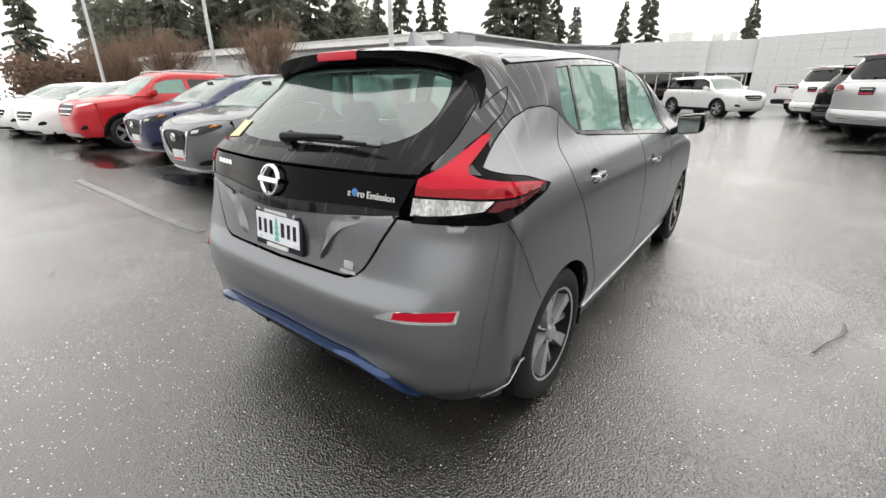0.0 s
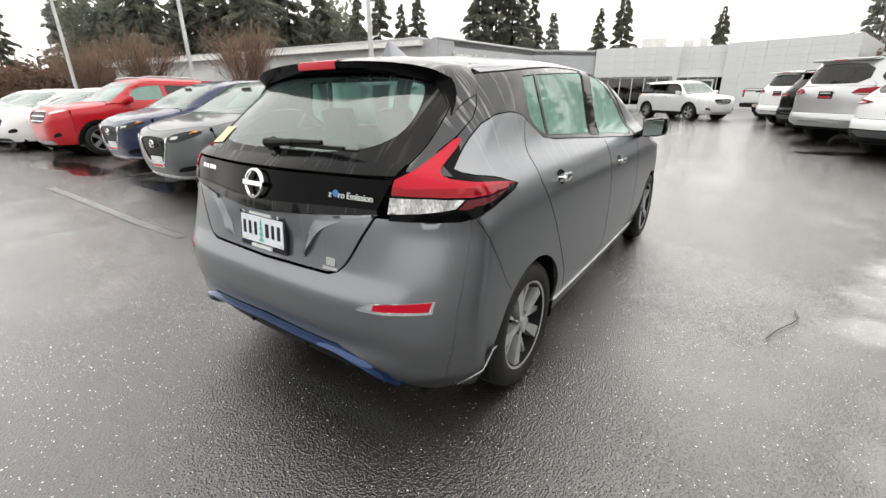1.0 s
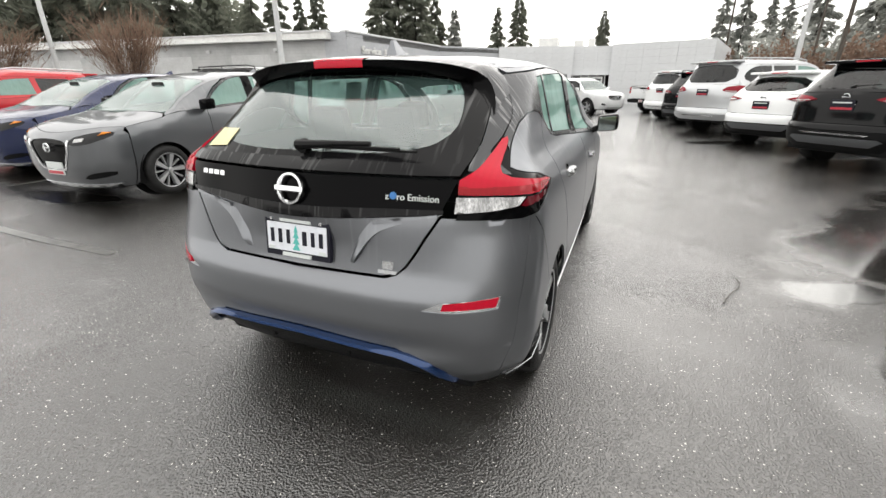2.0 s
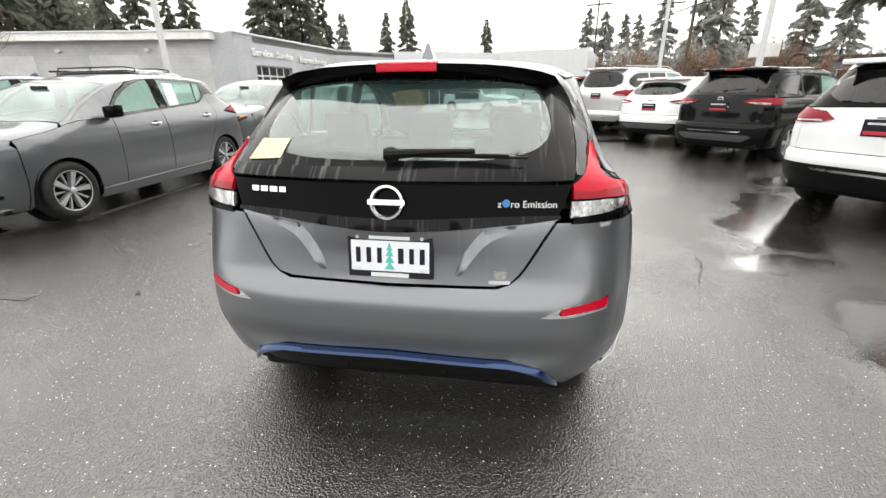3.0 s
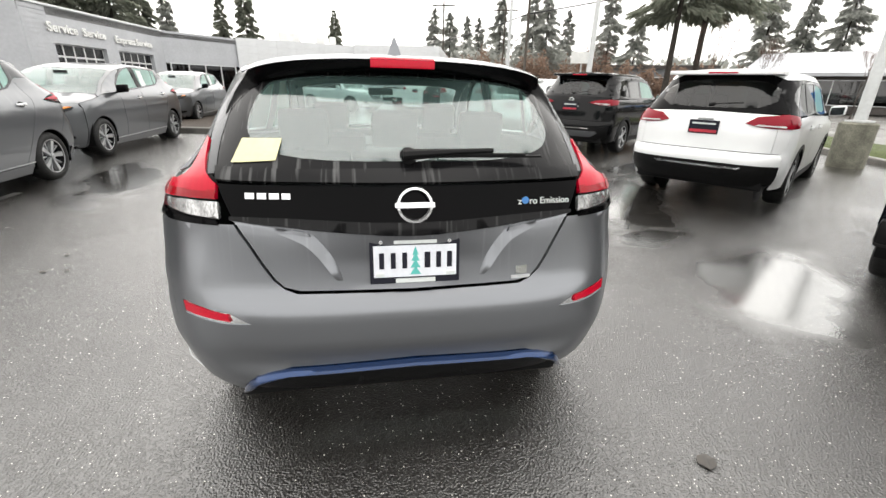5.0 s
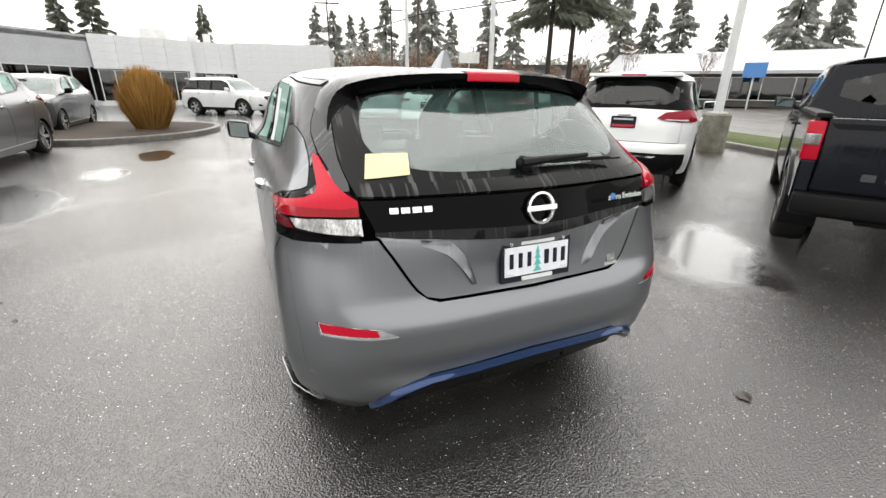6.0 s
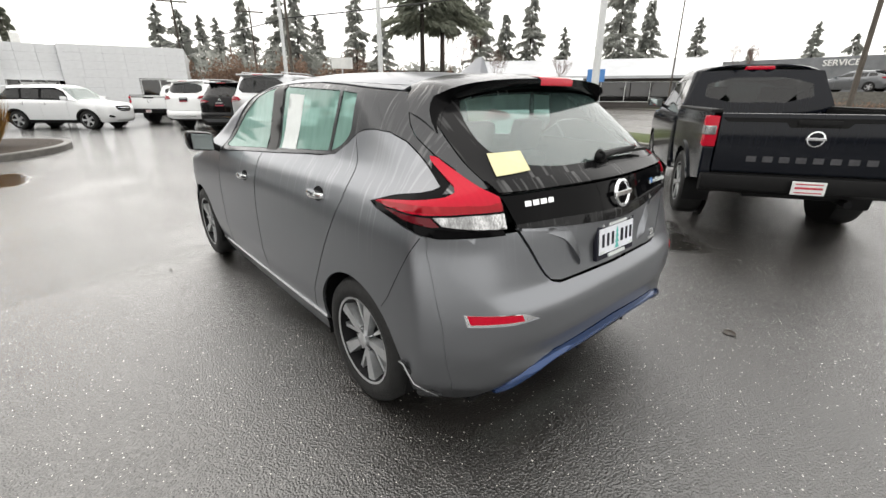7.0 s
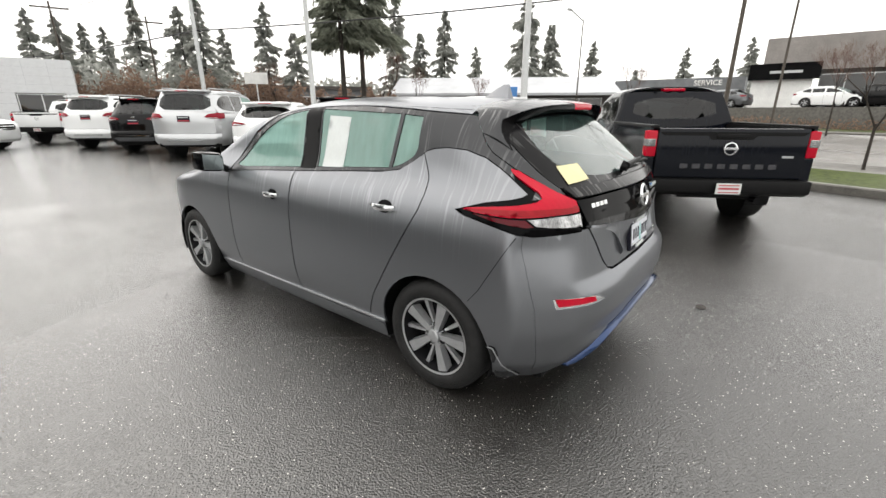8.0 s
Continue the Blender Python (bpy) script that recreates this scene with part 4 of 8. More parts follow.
    for s in (1, -1):
        # a folded blade beside the plate, running out along the band
        outer = curve_of([(0.0, 0.268), (0.3, 0.300), (0.75, 0.366), (1.0, 0.46)])
        inner = curve_of([(0.0, 0.240), (0.3, 0.258), (0.75, 0.297), (1.0, 0.335)])
        bv, bf = [], []
        for i in range(15):
            u = i / 14
            z = 0.772 + 0.168 * u
            lift = 0.026 * (1 - u) * min(1.0, u * 5 + 0.1) + 0.001
            for k, (x, out) in enumerate(((float(inner(u)), -0.004), (float(inner(u)) + 0.006, lift * 0.25), ((float(inner(u)) + float(outer(u))) / 2, lift * 0.75), (float(outer(u)) - 0.004, lift), (float(outer(u)), -0.004))):
                q = prow(np.array([[s * x, z]]))[0]
                bv.append((q[0], q[1] - out, q[2]))
        for i in range(14):
            for k in range(4):
                c = (i * 5 + k, i * 5 + k + 1, i * 5 + k + 6, i * 5 + k + 5)
                bf.append(c if s > 0 else c[::-1])
        link_mesh("tailgate_wing", bv, bf, P, car, "", True, 35)
        w = [(s * x, z) for x, z in ((0.345, 0.93), (0.46, 0.948), (0.585, 0.966), (0.585, 0.974), (0.46, 0.960), (0.35, 0.944))]
        sheet("tailgate_crease", w, prow, P, car, H, 0.03, 0.012, 0.0, 0.010)
    bandr = [*blow, *[(float(hx(z)) - 0.01, z) for z in zs(0.985, 1.095, 5)], (0, 1.098)]
    sheet("gloss_band", mirrored(bandr), prow, M_GLOSS, car, H, 0.035, 0.015, 0.002, 0.004, "gloss black band")
    lowb = mirrored([*blow, *[(x, float(band_low(x)) + 0.042 - 0.03 * (x / 0.62) ** 2) for x, _ in blow[::-1]]])
    sheet("band_lip", lowb, prow, M_DIRTY, car, H, 0.04, 0.008, 0.0, 0.011)
    sheet("tailgate_ledge", mirrored([(0, 1.1), *[(float(hx(z)) - 0.01, z) for z in zs(1.1, 1.137, 3)], (0, 1.14)]), prow, M_DIRTY, car, H, 0.03, 0.012, 0.001, 0.012)
    # tail glass within its black frame
    ge = curve_of([(1.14, 0.655), (1.2, 0.665), (1.3, 0.655), (1.4, 0.63), (1.46, 0.615), (1.495, 0.60)])
    gi = [(0.0, 1.165), (0.30, 1.166), (0.50, 1.19), (0.568, 1.24), (0.572, 1.30), (0.545, 1.38), (0.49, 1.435), (0, 1.455)]
    gl = smooth_poly(mirrored(gi), 2)
    fr = mirrored([(0, 1.142), *[(float(ge(z)), z) for z in zs(1.142, 1.495, 12)], (0, 1.50)])
    sheet("tail_glass_frame", fr, back, M_DIRTY, car, H, step, 0.01, 0.0, 0.0, "", [gl])
    sheet("tail_glass", gl, back, G_REAR, car, H, step, 0.003, 0.0, 0.0, "wet tinted tailgate glass")
    for s in (1, -1):
        pil = [(s * float(hx(1.12)), 1.12)] + [(s * (float(ge(z)) + 0.003), z) for z in zs(1.142, 1.495, 12)] + [(s * x, z) for x, z in border(1.1, 1.5)[::-1]]
        sheet("tailgate_pillar", pil, back, M_DARKBODY, car, H, 0.035, 0.012, 0.001)
    # tail lamps, wrapping the corner
    for s in (1, -1):
        cm, ch = corner_map(sh, s), (0.7 * s, -0.7, 0)
        sd = sh.side(s)
        red = [(0.151, 1.045), (0.154, 1.092), (0.205, 1.122), (0.256, 1.165), (0.318, 1.210), (0.352, 1.217), (0.347, 1.200), (0.302, 1.155), (0.277, 1.126), (0.278, 1.106), (0.306, 1.092), (0.36, 1.081), (0.426, 1.069), (0.50, 1.057), (0.575, 1.045), (0.59, 1.037), (0.52, 1.031), (0.455, 1.029), (0.348, 1.034), (0.253, 1.042)]
        lamp = sheet("tail_lamp", red, cm, M_LRED, car, ch, 0.018, 0.014, 0.0, 0.007, "red boomerang tail lamp")
        sheet("tail_lamp_bar", [(0.152, 1.047), (0.152, 1.068), (0.30, 1.066), (0.42, 1.057), (0.565, 1.042), (0.50, 1.034), (0.348, 1.038), (0.253, 1.044)], cm, M_LBAR, lamp, ch, 0.018, 0.006, 0.0, 0.0095)
        sheet("reversing_lens", [(0.147, 1.037), (0.253, 1.035), (0.343, 1.027), (0.318, 1.0), (0.234, 0.989), (0.143, 0.982)], cm, M_LCHROME, lamp, ch, 0.018, 0.014, 0.0, 0.006, "clear reversing lens")
        sheet("tail_lamp_dark", [(0.35, 1.025), (0.455, 1.022), (0.545, 1.027), (0.448, 1.006), (0.345, 0.994), (0.325, 0.998)], cm, M_LDRED, lamp, ch, 0.018, 0.014, 0.0, 0.005)
        blk = [(0.152, 0.962), (0.254, 0.966), (0.347, 0.972), (0.448, 0.982), (0.54, 1.0), (0.64, 1.031), (0.61, 1.06), (0.432, 1.09), (0.345, 1.113), (0.335, 1.127), (0.39, 1.173), (0.43, 1.226), (0.345, 1.226), (0.256, 1.176), (0.20, 1.130), (0.156, 1.10)]
        sheet("lamp_surround", blk, cm, M_GLOSS, lamp, ch, 0.018, 0.012, 0.0, -0.003)
        rim = [(0.146, 0.960), (0.254, 0.959), (0.33, 0.955), (0.40, 0.969), (0.40, 0.996), (0.34, 0.988), (0.254, 0.981), (0.152, 0.976)]
        sheet("lamp_base", rim, cm, M_GLOSS, lamp, ch, 0.018, 0.012, 0.0, 0.005)
        # bumper seam, a dark groove
        sm = sp["seam"]
        sheet("bumper_seam", [(y - 0.002, z) for y, z in sm] + [(y + 0.002, z) for y, z in sm[::-1]], sd, M_PLAS, car, (s, 0, 0), 0.05, 0.0, 0.0, 0.0008)
        # mud flap behind the wheel
        bm = bmesh.new()
        fl = [(-0.365, 0.405), (-0.395, 0.405), (-0.475, 0.235), (-0.47, 0.222), (-0.40, 0.185), (-0.365, 0.185)]
        a = [bm.verts.new((s * (float(sh.half(y, z)) + 0.02), y, z)) for y, z in fl]
        b = [bm.verts.new((s * 0.70, y + 0.01, z)) for y, z in fl]
        bm.faces.new(a)
        bm.faces.new(b[::-1])
        for k in range(6):
            bm.faces.new((a[k], b[k], b[(k + 1) % 6], a[(k + 1) % 6]))
        bmesh.ops.bevel(bm, geom=[e for e in bm.edges if e.verts[0] in a and e.verts[1] in a], offset=0.005, segments=2, affect="EDGES")
        flap = part("mud_flap", bm, M_DARKBODY, car, "dark mud flap")
        # thin bright strip laid on for the highlight along the flap's bevel
        ln_ = [(-0.366, 0.409), (-0.396, 0.409), (-0.477, 0.236)]
        sheet("flap_edge_highlight", ln_ + [(-0.474, 0.234), (-0.393, 0.405), (-0.366, 0.405)], sh.side(s, 0.024), M_ALLOY, flap, (s, 0, 0), 0.05, 0.004, 0.0)
    # roof spoiler: one hood round the top of the glass, its ends running down the pillars
    on_back = lambda x, z: back(np.array([[x, z]]))[0]
    lip = lambda x: (-0.365 + 0.105 * abs(x / 0.605) ** 2.4, 1.507 - 0.036 * abs(x / 0.605) ** 2.6 - 0.022 * abs(x / 0.605) ** 8)
    path = []
    for x in (0.0, 0.08, 0.16, 0.24, 0.32, 0.40, 0.47, 0.52, 0.555, 0.585):
        y, z = lip(x)
        k = x / 0.605
        root = sh.over(np.array([[x * 1.03, -0.05]]))[0]
        path.append((root, np.array([x, y, z]), on_back(x * 0.93, 1.462 - 0.05 * k ** 3) + np.array([0, -0.002, 0]), 0.034))
    y_end, z_end = lip(0.605)
    for k, (x, z, zs_) in enumerate(((0.612, 1.432, 1.462), (0.632, 1.407, 1.440), (0.650, 1.376, 1.418), (0.664, 1.340, 1.395), (0.674, 1.30, 1.372))):
        u = (k + 1) / 5
        e = on_back(x, z)
        e = e + np.array([0, -0.062 * (1 - u) ** 1.2 - 0.006, 0])
        ys_ = float(np.interp(zs_, [p[1] for p in rb], [p[0] for p in rb]))
        root = np.array([float(sh.half(ys_, zs_)), ys_, zs_]) + np.array([0.002, 0, 0])
        path.append((root, e, on_back(x - 0.055 * (1 - u) - 0.012, z - 0.03 * (1 - u) - 0.004) + np.array([0, -0.002, 0]), 0.032 - 0.02 * u))
    path = [(a_ * (-1, 1, 1), b_ * (-1, 1, 1), c_ * (-1, 1, 1), d_) for a_, b_, c_, d_ in path[:0:-1]] + path
    tv, uv_ = [], []
    rows = 7
    for a_, e, i_, th in path:
        for j in range(rows):
            v = j / (rows - 1)
            tv.append(a_ + (e - a_) * v + np.array([0, 0, 0.010 * math.sin(math.pi * v)]))
        inward = (i_ - e) / np.linalg.norm(i_ - e)
        for v, pull in ((0.0, 0.0), (0.10, 0.006), (0.35, 0.016), (0.7, 0.03), (1.0, 0.0)):
            uv_.append(e + (i_ - e) * v + np.array([0, -0.25 * pull, -0.4 * pull]))
    n = len(path)
    skin = lambda r: [(i * r + j, i * r + j + 1, (i + 1) * r + j + 1, (i + 1) * r + j) for i in range(n - 1) for j in range(r - 1)]
    sp_ob = link_mesh("roof_spoiler", tv, skin(rows), M_DARKBODY, car, "rain-streaked roof spoiler")
    link_mesh("spoiler_underside", uv_, skin(5), M_GLOSS, sp_ob, "black spoiler underside")
    bx_ = np.linspace(-0.122, 0.122, 9)
    lamp_rows = []
    for back_, dz in ((0.085, 0.014), (0.012, 0.006), (-0.005, -0.006), (-0.002, -0.03)):
        for x in bx_:
            y, z = lip(x)
            lamp_rows.append((x, y + back_, z + dz))
    link_mesh("high_brake_lamp", lamp_rows, [(j * 9 + i, j * 9 + i + 1, (j + 1) * 9 + i + 1, (j + 1) * 9 + i) for j in range(3) for i in range(8)], M_LRED, car, "red high-level brake lamp")
    # shark-fin aerial
    bm = bmesh.new()
    base = [(-0.035, 0.10), (0.035, 0.10), (0.03, 0.24), (0, 0.30), (-0.03, 0.24)]
    lowv = [bm.verts.new((x, y, float(sh.over(np.array([[x, y]]))[0, 2]) - 0.003)) for x, y in base]
    tip = [bm.verts.new((x, y, 1.625)) for x, y in ((-0.006, 0.115), (0.006, 0.115), (0.004, 0.15), (0, 0.155), (-0.004, 0.15))]
    for k in range(5):
        bm.faces.new((lowv[k], lowv[(k + 1) % 5], tip[(k + 1) % 5], tip[k]))
    bm.faces.new(tip)
    part("aerial", bm, P, car, "", True, 50)
    ring_badge(car, 0.005, float(sh.rear(1.03)) - 0.058, 1.04, 0.062, -12)
    if not fine:
        yn = float(sh.front(0.34)) + 0.004
        bm = bmesh.new()
        box(bm, -0.155, yn, 0.34, 0.155, yn + 0.018, 0.49, 0.004)
        dp = part("front_plate", bm, M_WPAPER, car, "white dealer plate")
        bm = bmesh.new()
        box(bm, -0.14, yn + 0.016, 0.35, 0.14, yn + 0.021, 0.385, 0.001)
        part("plate_band", bm, M_PLATERED, dp)
    if not extra:
        return car, sh, sp
    # registration plate: blue-white field, green tree mark, characters as plain bars
    yp, x0, x1, z0, z1 = -0.737, -0.152, 0.166, 0.758, 0.924
    lean = Matrix.Translation((0.007, yp, 0.84)) @ Matrix.Rotation(radians(-6), 4, "X")
    bm = bmesh.new()
    box(bm, -0.159, -0.008, -0.083, 0.159, 0.012, 0.083, 0.004, lean)
    fr_ = part("plate_frame", bm, M_INK, car, "black plate frame")
    bm = bmesh.new()
    box(bm, -0.146, -0.012, -0.058, 0.146, -0.006, 0.056, 0.002, lean)
    pl = part("plate", bm, M_PLATEW, fr_, "white registration plate")
    for cx, wdt in ((-0.118, 0.028), (-0.078, 0.028), (-0.038, 0.028), (0.042, 0.034), (0.082, 0.028), (0.121, 0.03)):
        bm = bmesh.new()
        box(bm, cx - wdt * 0.30, -0.0145, -0.026, cx + wdt * 0.30, -0.0115, 0.031, 0.0, lean)
        part("plate_bar", bm, M_INK, pl)
    bm = bmesh.new()
    for k, (hw_, zz) in enumerate(((0.02, -0.05), (0.018, -0.025), (0.015, 0.0), (0.011, 0.022))):
        v3 = [bm.verts.new(lean @ Vector(p)) for p in ((-hw_, -0.0128, zz), (hw_, -0.0128, zz), (0, -0.0128, zz + 0.032))]
        bm.faces.new(v3)
    part("plate_tree", bm, M_TEAL, pl)
    for cx, cz, w_, h_ in ((0, 0.069, 0.15, 0.012), (0, -0.071, 0.14, 0.014), (-0.125, -0.048, 0.03, 0.012), (0.125, -0.048, 0.03, 0.012)):
        bm = bmesh.new()
        box(bm, cx - w_ / 2, -0.0155, cz - h_ / 2, cx + w_ / 2, -0.007, cz + h_ / 2, 0.0, lean)
        part("frame_bar", bm, M_WPAPER, fr_)
    for x in (-0.12, 0.12):
        bm = bmesh.new()
        tube(bm, lean @ Vector((x, -0.006, 0.069)), lean @ Vector((x, -0.014, 0.069)), 0.008, 0.007, 12)
        part("frame_screw", bm, M_CHROME, fr_)
    # model letters as raised plain bars, and the round emblem with its words
    bars_on(car, "letter_bar", prow, H, -0.55, 1.05, [0.03, 0.03, 0.032, 0.028], 0.019, 0.009, M_CHROME)
    bars_on(car, "letter_bar", back, H, 0.385, 0.765, [0.045], 0.03, 0.01, M_CHROME)
    bars_on(car, "letter_bar", back, H, 0.368, 0.748, [0.075], 0.012, 0.01, M_ALLOY)
    words("z", car, 0.388, 1.022, 0.034)
    words("ro Emission", car, 0.432, 1.022, 0.034)
    bm = bmesh.new()
    tube(bm, (0.417, -0.676, 1.034), (0.417, -0.685, 1.035), 0.0135, 0.0135, 16)
    part("emblem_disc", bm, M_EMBLUE, car)
    # wiper
    w0 = Vector((-0.005, -0.615, 1.187))
    bm = bmesh.new()
    tube(bm, w0, w0 + Vector((0, -0.03, -0.005)), 0.03, 0.024, 14)
    tube(bm, w0 + Vector((-0.02, -0.028, 0.004)), (0.14, -0.635, 1.200), 0.020, 0.013, 8)
    tube(bm, (0.12, -0.635, 1.20), (0.30, -0.625, 1.205), 0.012, 0.009, 8)
    wp = part("wiper_arm", bm, M_PLAS, car, "", True)
    bm = bmesh.new()
    box(bm, 0.05, -0.628, 1.176, 0.485, -0.612, 1.184, 0.002, Matrix.Translation((0, 0, 0.004)))
    box(bm, 0.14, -0.636, 1.186, 0.42, -0.618, 1.196, 0.003)
    part("wiper_blade", bm, M_PLAS, wp)
    # papers behind the glass
    sheet("paper_note", [(-0.605, 1.152), (-0.453, 1.164), (-0.437, 1.229), (-0.578, 1.225)], back, M_PAPER, car, H, 0.05, 0.001, 0.0, 0.005, "yellow paper note stuck on the glass")
    for s, mt in ((-1, M_WPAPER),):
        sheet("window_sticker", [(0.955, 1.142), (0.76, 1.152), (0.745, 1.436), (0.94, 1.444)], sh.side(s), mt, car, (s, 0, 0), 0.06, 0.001, 0.0, -0.0015, "white price sheet on the window")
    bm = bmesh.new()
    box(bm, -0.11, 2.0, 1.335, 0.11, 2.03, 1.395, 0.012)
    part("interior_mirror", bm, M_PLAS, car)
    return car, sh, sp


def suv_spec(L):
    """Tables for a tall car from a few lengths: wb, ro, fo (overhangs), h, w (half width), belt, nose height."""
    wb, ro, fo, h, w, belt, nz, tyre = L["wb"], L["ro"], L["fo"], L["h"], L["w"], L["belt"], L["nose"], L["tyre"]
    slope = L.get("slope", 0.42)
    sill = L.get("sill", 0.25)
    rb_x = -ro
    sh = Shell(base=[(0.1, w * 0.86), (sill, w * 0.94), (0.55, w * 0.99), (belt - 0.25, w), (belt - 0.06, w * 0.975), (belt + 0.03, w * 0.925), (h - 0.14, w * 0.79), (h + 0.02, w * 0.74)],
               rear=[(0.1, rb_x + 0.2), (sill + 0.08, rb_x + 0.08), (0.5, rb_x), (0.66, rb_x), (0.70, rb_x + 0.05), (belt - 0.15, rb_x + 0.07), (belt, rb_x + 0.11), (belt + 0.06, rb_x + 0.16), (h - 0.12, rb_x + 0.11 + slope), (h + 0.02, rb_x + 0.16 + slope)],
               front=[(0.1, wb + fo - 0.2), (0.4, wb + fo), (nz - 0.1, wb + fo), (nz + 0.05, wb + fo - 0.04), (h, wb + fo - 0.1)],
               top=[(-2, h - 0.05), (0, h - 0.015), (wb * 0.45, h), (L["screen_top"], h - 0.085), (L["screen_low"], nz + 0.13), (L["screen_low"] + 0.15, nz + 0.10), (wb + fo - 0.35, nz + 0.02), (wb + fo - 0.12, nz - 0.05), (wb + fo, nz - 0.25)],
               round_rear=[(0.1, 0.4), (0.6, 0.42), (belt, 0.36), (h, 0.5)], round_front=0.7, round_top=0.1)
    ra = tyre + 0.045
    d0, d1 = wb - ra - 0.28, L.get("split", wb * 0.38)
    dl = 0.22
    low = [(ra + 0.05, sill + 0.1), (ra, tyre + 0.18), (ra - 0.1, tyre + 0.36), (dl, belt - 0.12), (dl - 0.02, belt)]
    rear = [(-ro + 0.28, sill + 0.02), (-ro + 0.2, 0.5), (-ro + 0.2, 0.66), (-ro + 0.25, 0.8), (-ro + 0.27, belt - 0.1), (-ro + 0.30, belt)]
    z_top = h - 0.165
    up_r = -ro + 0.16 + slope * (z_top - belt) / (h - belt) + 0.22
    sp = dict(wb=wb, tyre=tyre, rim=tyre * 0.66, track=w - 0.03, sill=sill, spokes=L.get("spokes", (5, 0.16)), cab_w=w * 0.78,
              belt=[(-ro, belt + 0.02), (0, belt + 0.015), (d0 + 0.3, belt - 0.03)], front_border=wb + ra + 0.06, doors=(d0, d1, low), floor=(-ro + 0.15, wb + fo - 0.25),
              roof_back=-ro + 0.16 + slope + 0.02, screen=(L["screen_top"], L["screen_low"]), hood_front=wb + fo - 0.14, roof_drop=0.07,
              handles=[(dl + 0.16, belt - 0.14), (d1 + 0.2, belt - 0.15)], mirror=(d0 - 0.02, belt - 0.01), mirror_out=0.22, sill_mat=M_PLAS if L.get("clad") else None, clad=L.get("clad"),
              quarter_rear_z=belt + 0.001, rear_border=rear, quarter_top=[], handle_mat=L.get("handle_mat", L["paint"]))
    if sp["sill_mat"] is None:
        del sp["sill_mat"]
    gm, gf = L.get("glass_back", G_TINT), L.get("glass_front", G_SIDE)
    wz = belt + 0.045
    yt = L["screen_top"]
    sp["windows"] = [("front_door_glass", [(d1 + 0.05, wz, 1), (d0 - 0.02, wz - 0.02), (d0 - 0.08, wz + 0.06), (yt + 0.12, z_top - 0.10), (yt - 0.15, z_top - 0.02), (d1 + 0.06, z_top, 1)], gf),
                     ("rear_door_glass", [(d1 - 0.05, wz, 1), (dl + 0.1, wz, 1), (dl + 0.06, z_top - 0.01, 1), (d1 - 0.04, z_top, 1)], gm),
                     ("quarter_glass", [(dl + 0.02, wz + 0.005, 1), (up_r - 0.22, wz + 0.04), (up_r + 0.05, z_top - 0.03), (dl - 0.01, z_top - 0.01, 1)], gm)]
    edge = lambda y: float(sh.top(y)) - sp["roof_drop"]
    bt = curve_of(sp["belt"])
    hi = z_top + 0.03
    # glass house surround runs from the belt to the cant rail
    rear_top = (sp["roof_back"], edge(sp["roof_back"]))
    sp["dlo"] = [(-ro + 0.30, belt + 0.002), *[(y, float(bt(y)) + 0.002) for y in np.linspace(-ro + 0.45, d0 + 0.06, 10)], (d0 + 0.02, wz + 0.06), (yt + 0.17, z_top - 0.09), (yt - 0.13, hi - 0.005), (d1, hi), (dl, hi - 0.005), (rear_top[0] + 0.06, hi - 0.02), (rear_top[0] - 0.03, hi - 0.04)]
    sp["pillar_mat"] = L.get("pillar_mat", L["paint"])
    sp["rail"] = [rear_top, *[(y, edge(y)) for y in np.linspace(rear_top[0] + 0.1, L["screen_low"] - 0.05, 22)], (d0 + 0.2, float(bt(d0)) + 0.0), (d0 + 0.07, float(bt(d0)) + 0.002), (d0 + 0.03, wz + 0.06), (yt + 0.18, z_top - 0.085), (yt - 0.13, hi), (d1, hi + 0.004), (dl, hi), (rear_top[0] + 0.06, hi - 0.016)]
    g = L.get("grille_z", (nz - 0.33, nz - 0.08))
    sp["grille"] = smooth_poly(mirrored([(0, g[0]), (0.36, g[0] + 0.02), (0.46, g[1] - 0.02), (0, g[1])]), 1)
    sp["front_bits"] = [("headlamp", smooth_poly([(0.50, nz - 0.14), (w - 0.12, nz - 0.08), (w - 0.10, nz + 0.0), (0.52, nz - 0.06)], 1), M_LWHITE),
                        ("fog_lamp", smooth_poly([(0.52, 0.42), (w - 0.18, 0.44), (w - 0.2, 0.54), (0.58, 0.50)], 1), M_PLAS)]
    sp["front_trim"] = [("skid_plate", mirrored([(0, sill + 0.02), (0.5, sill + 0.03), (0.45, sill + 0.1), (0, sill + 0.09)]), M_ALLOY if L.get("clad") else M_PLAS)]
    return sh, sp


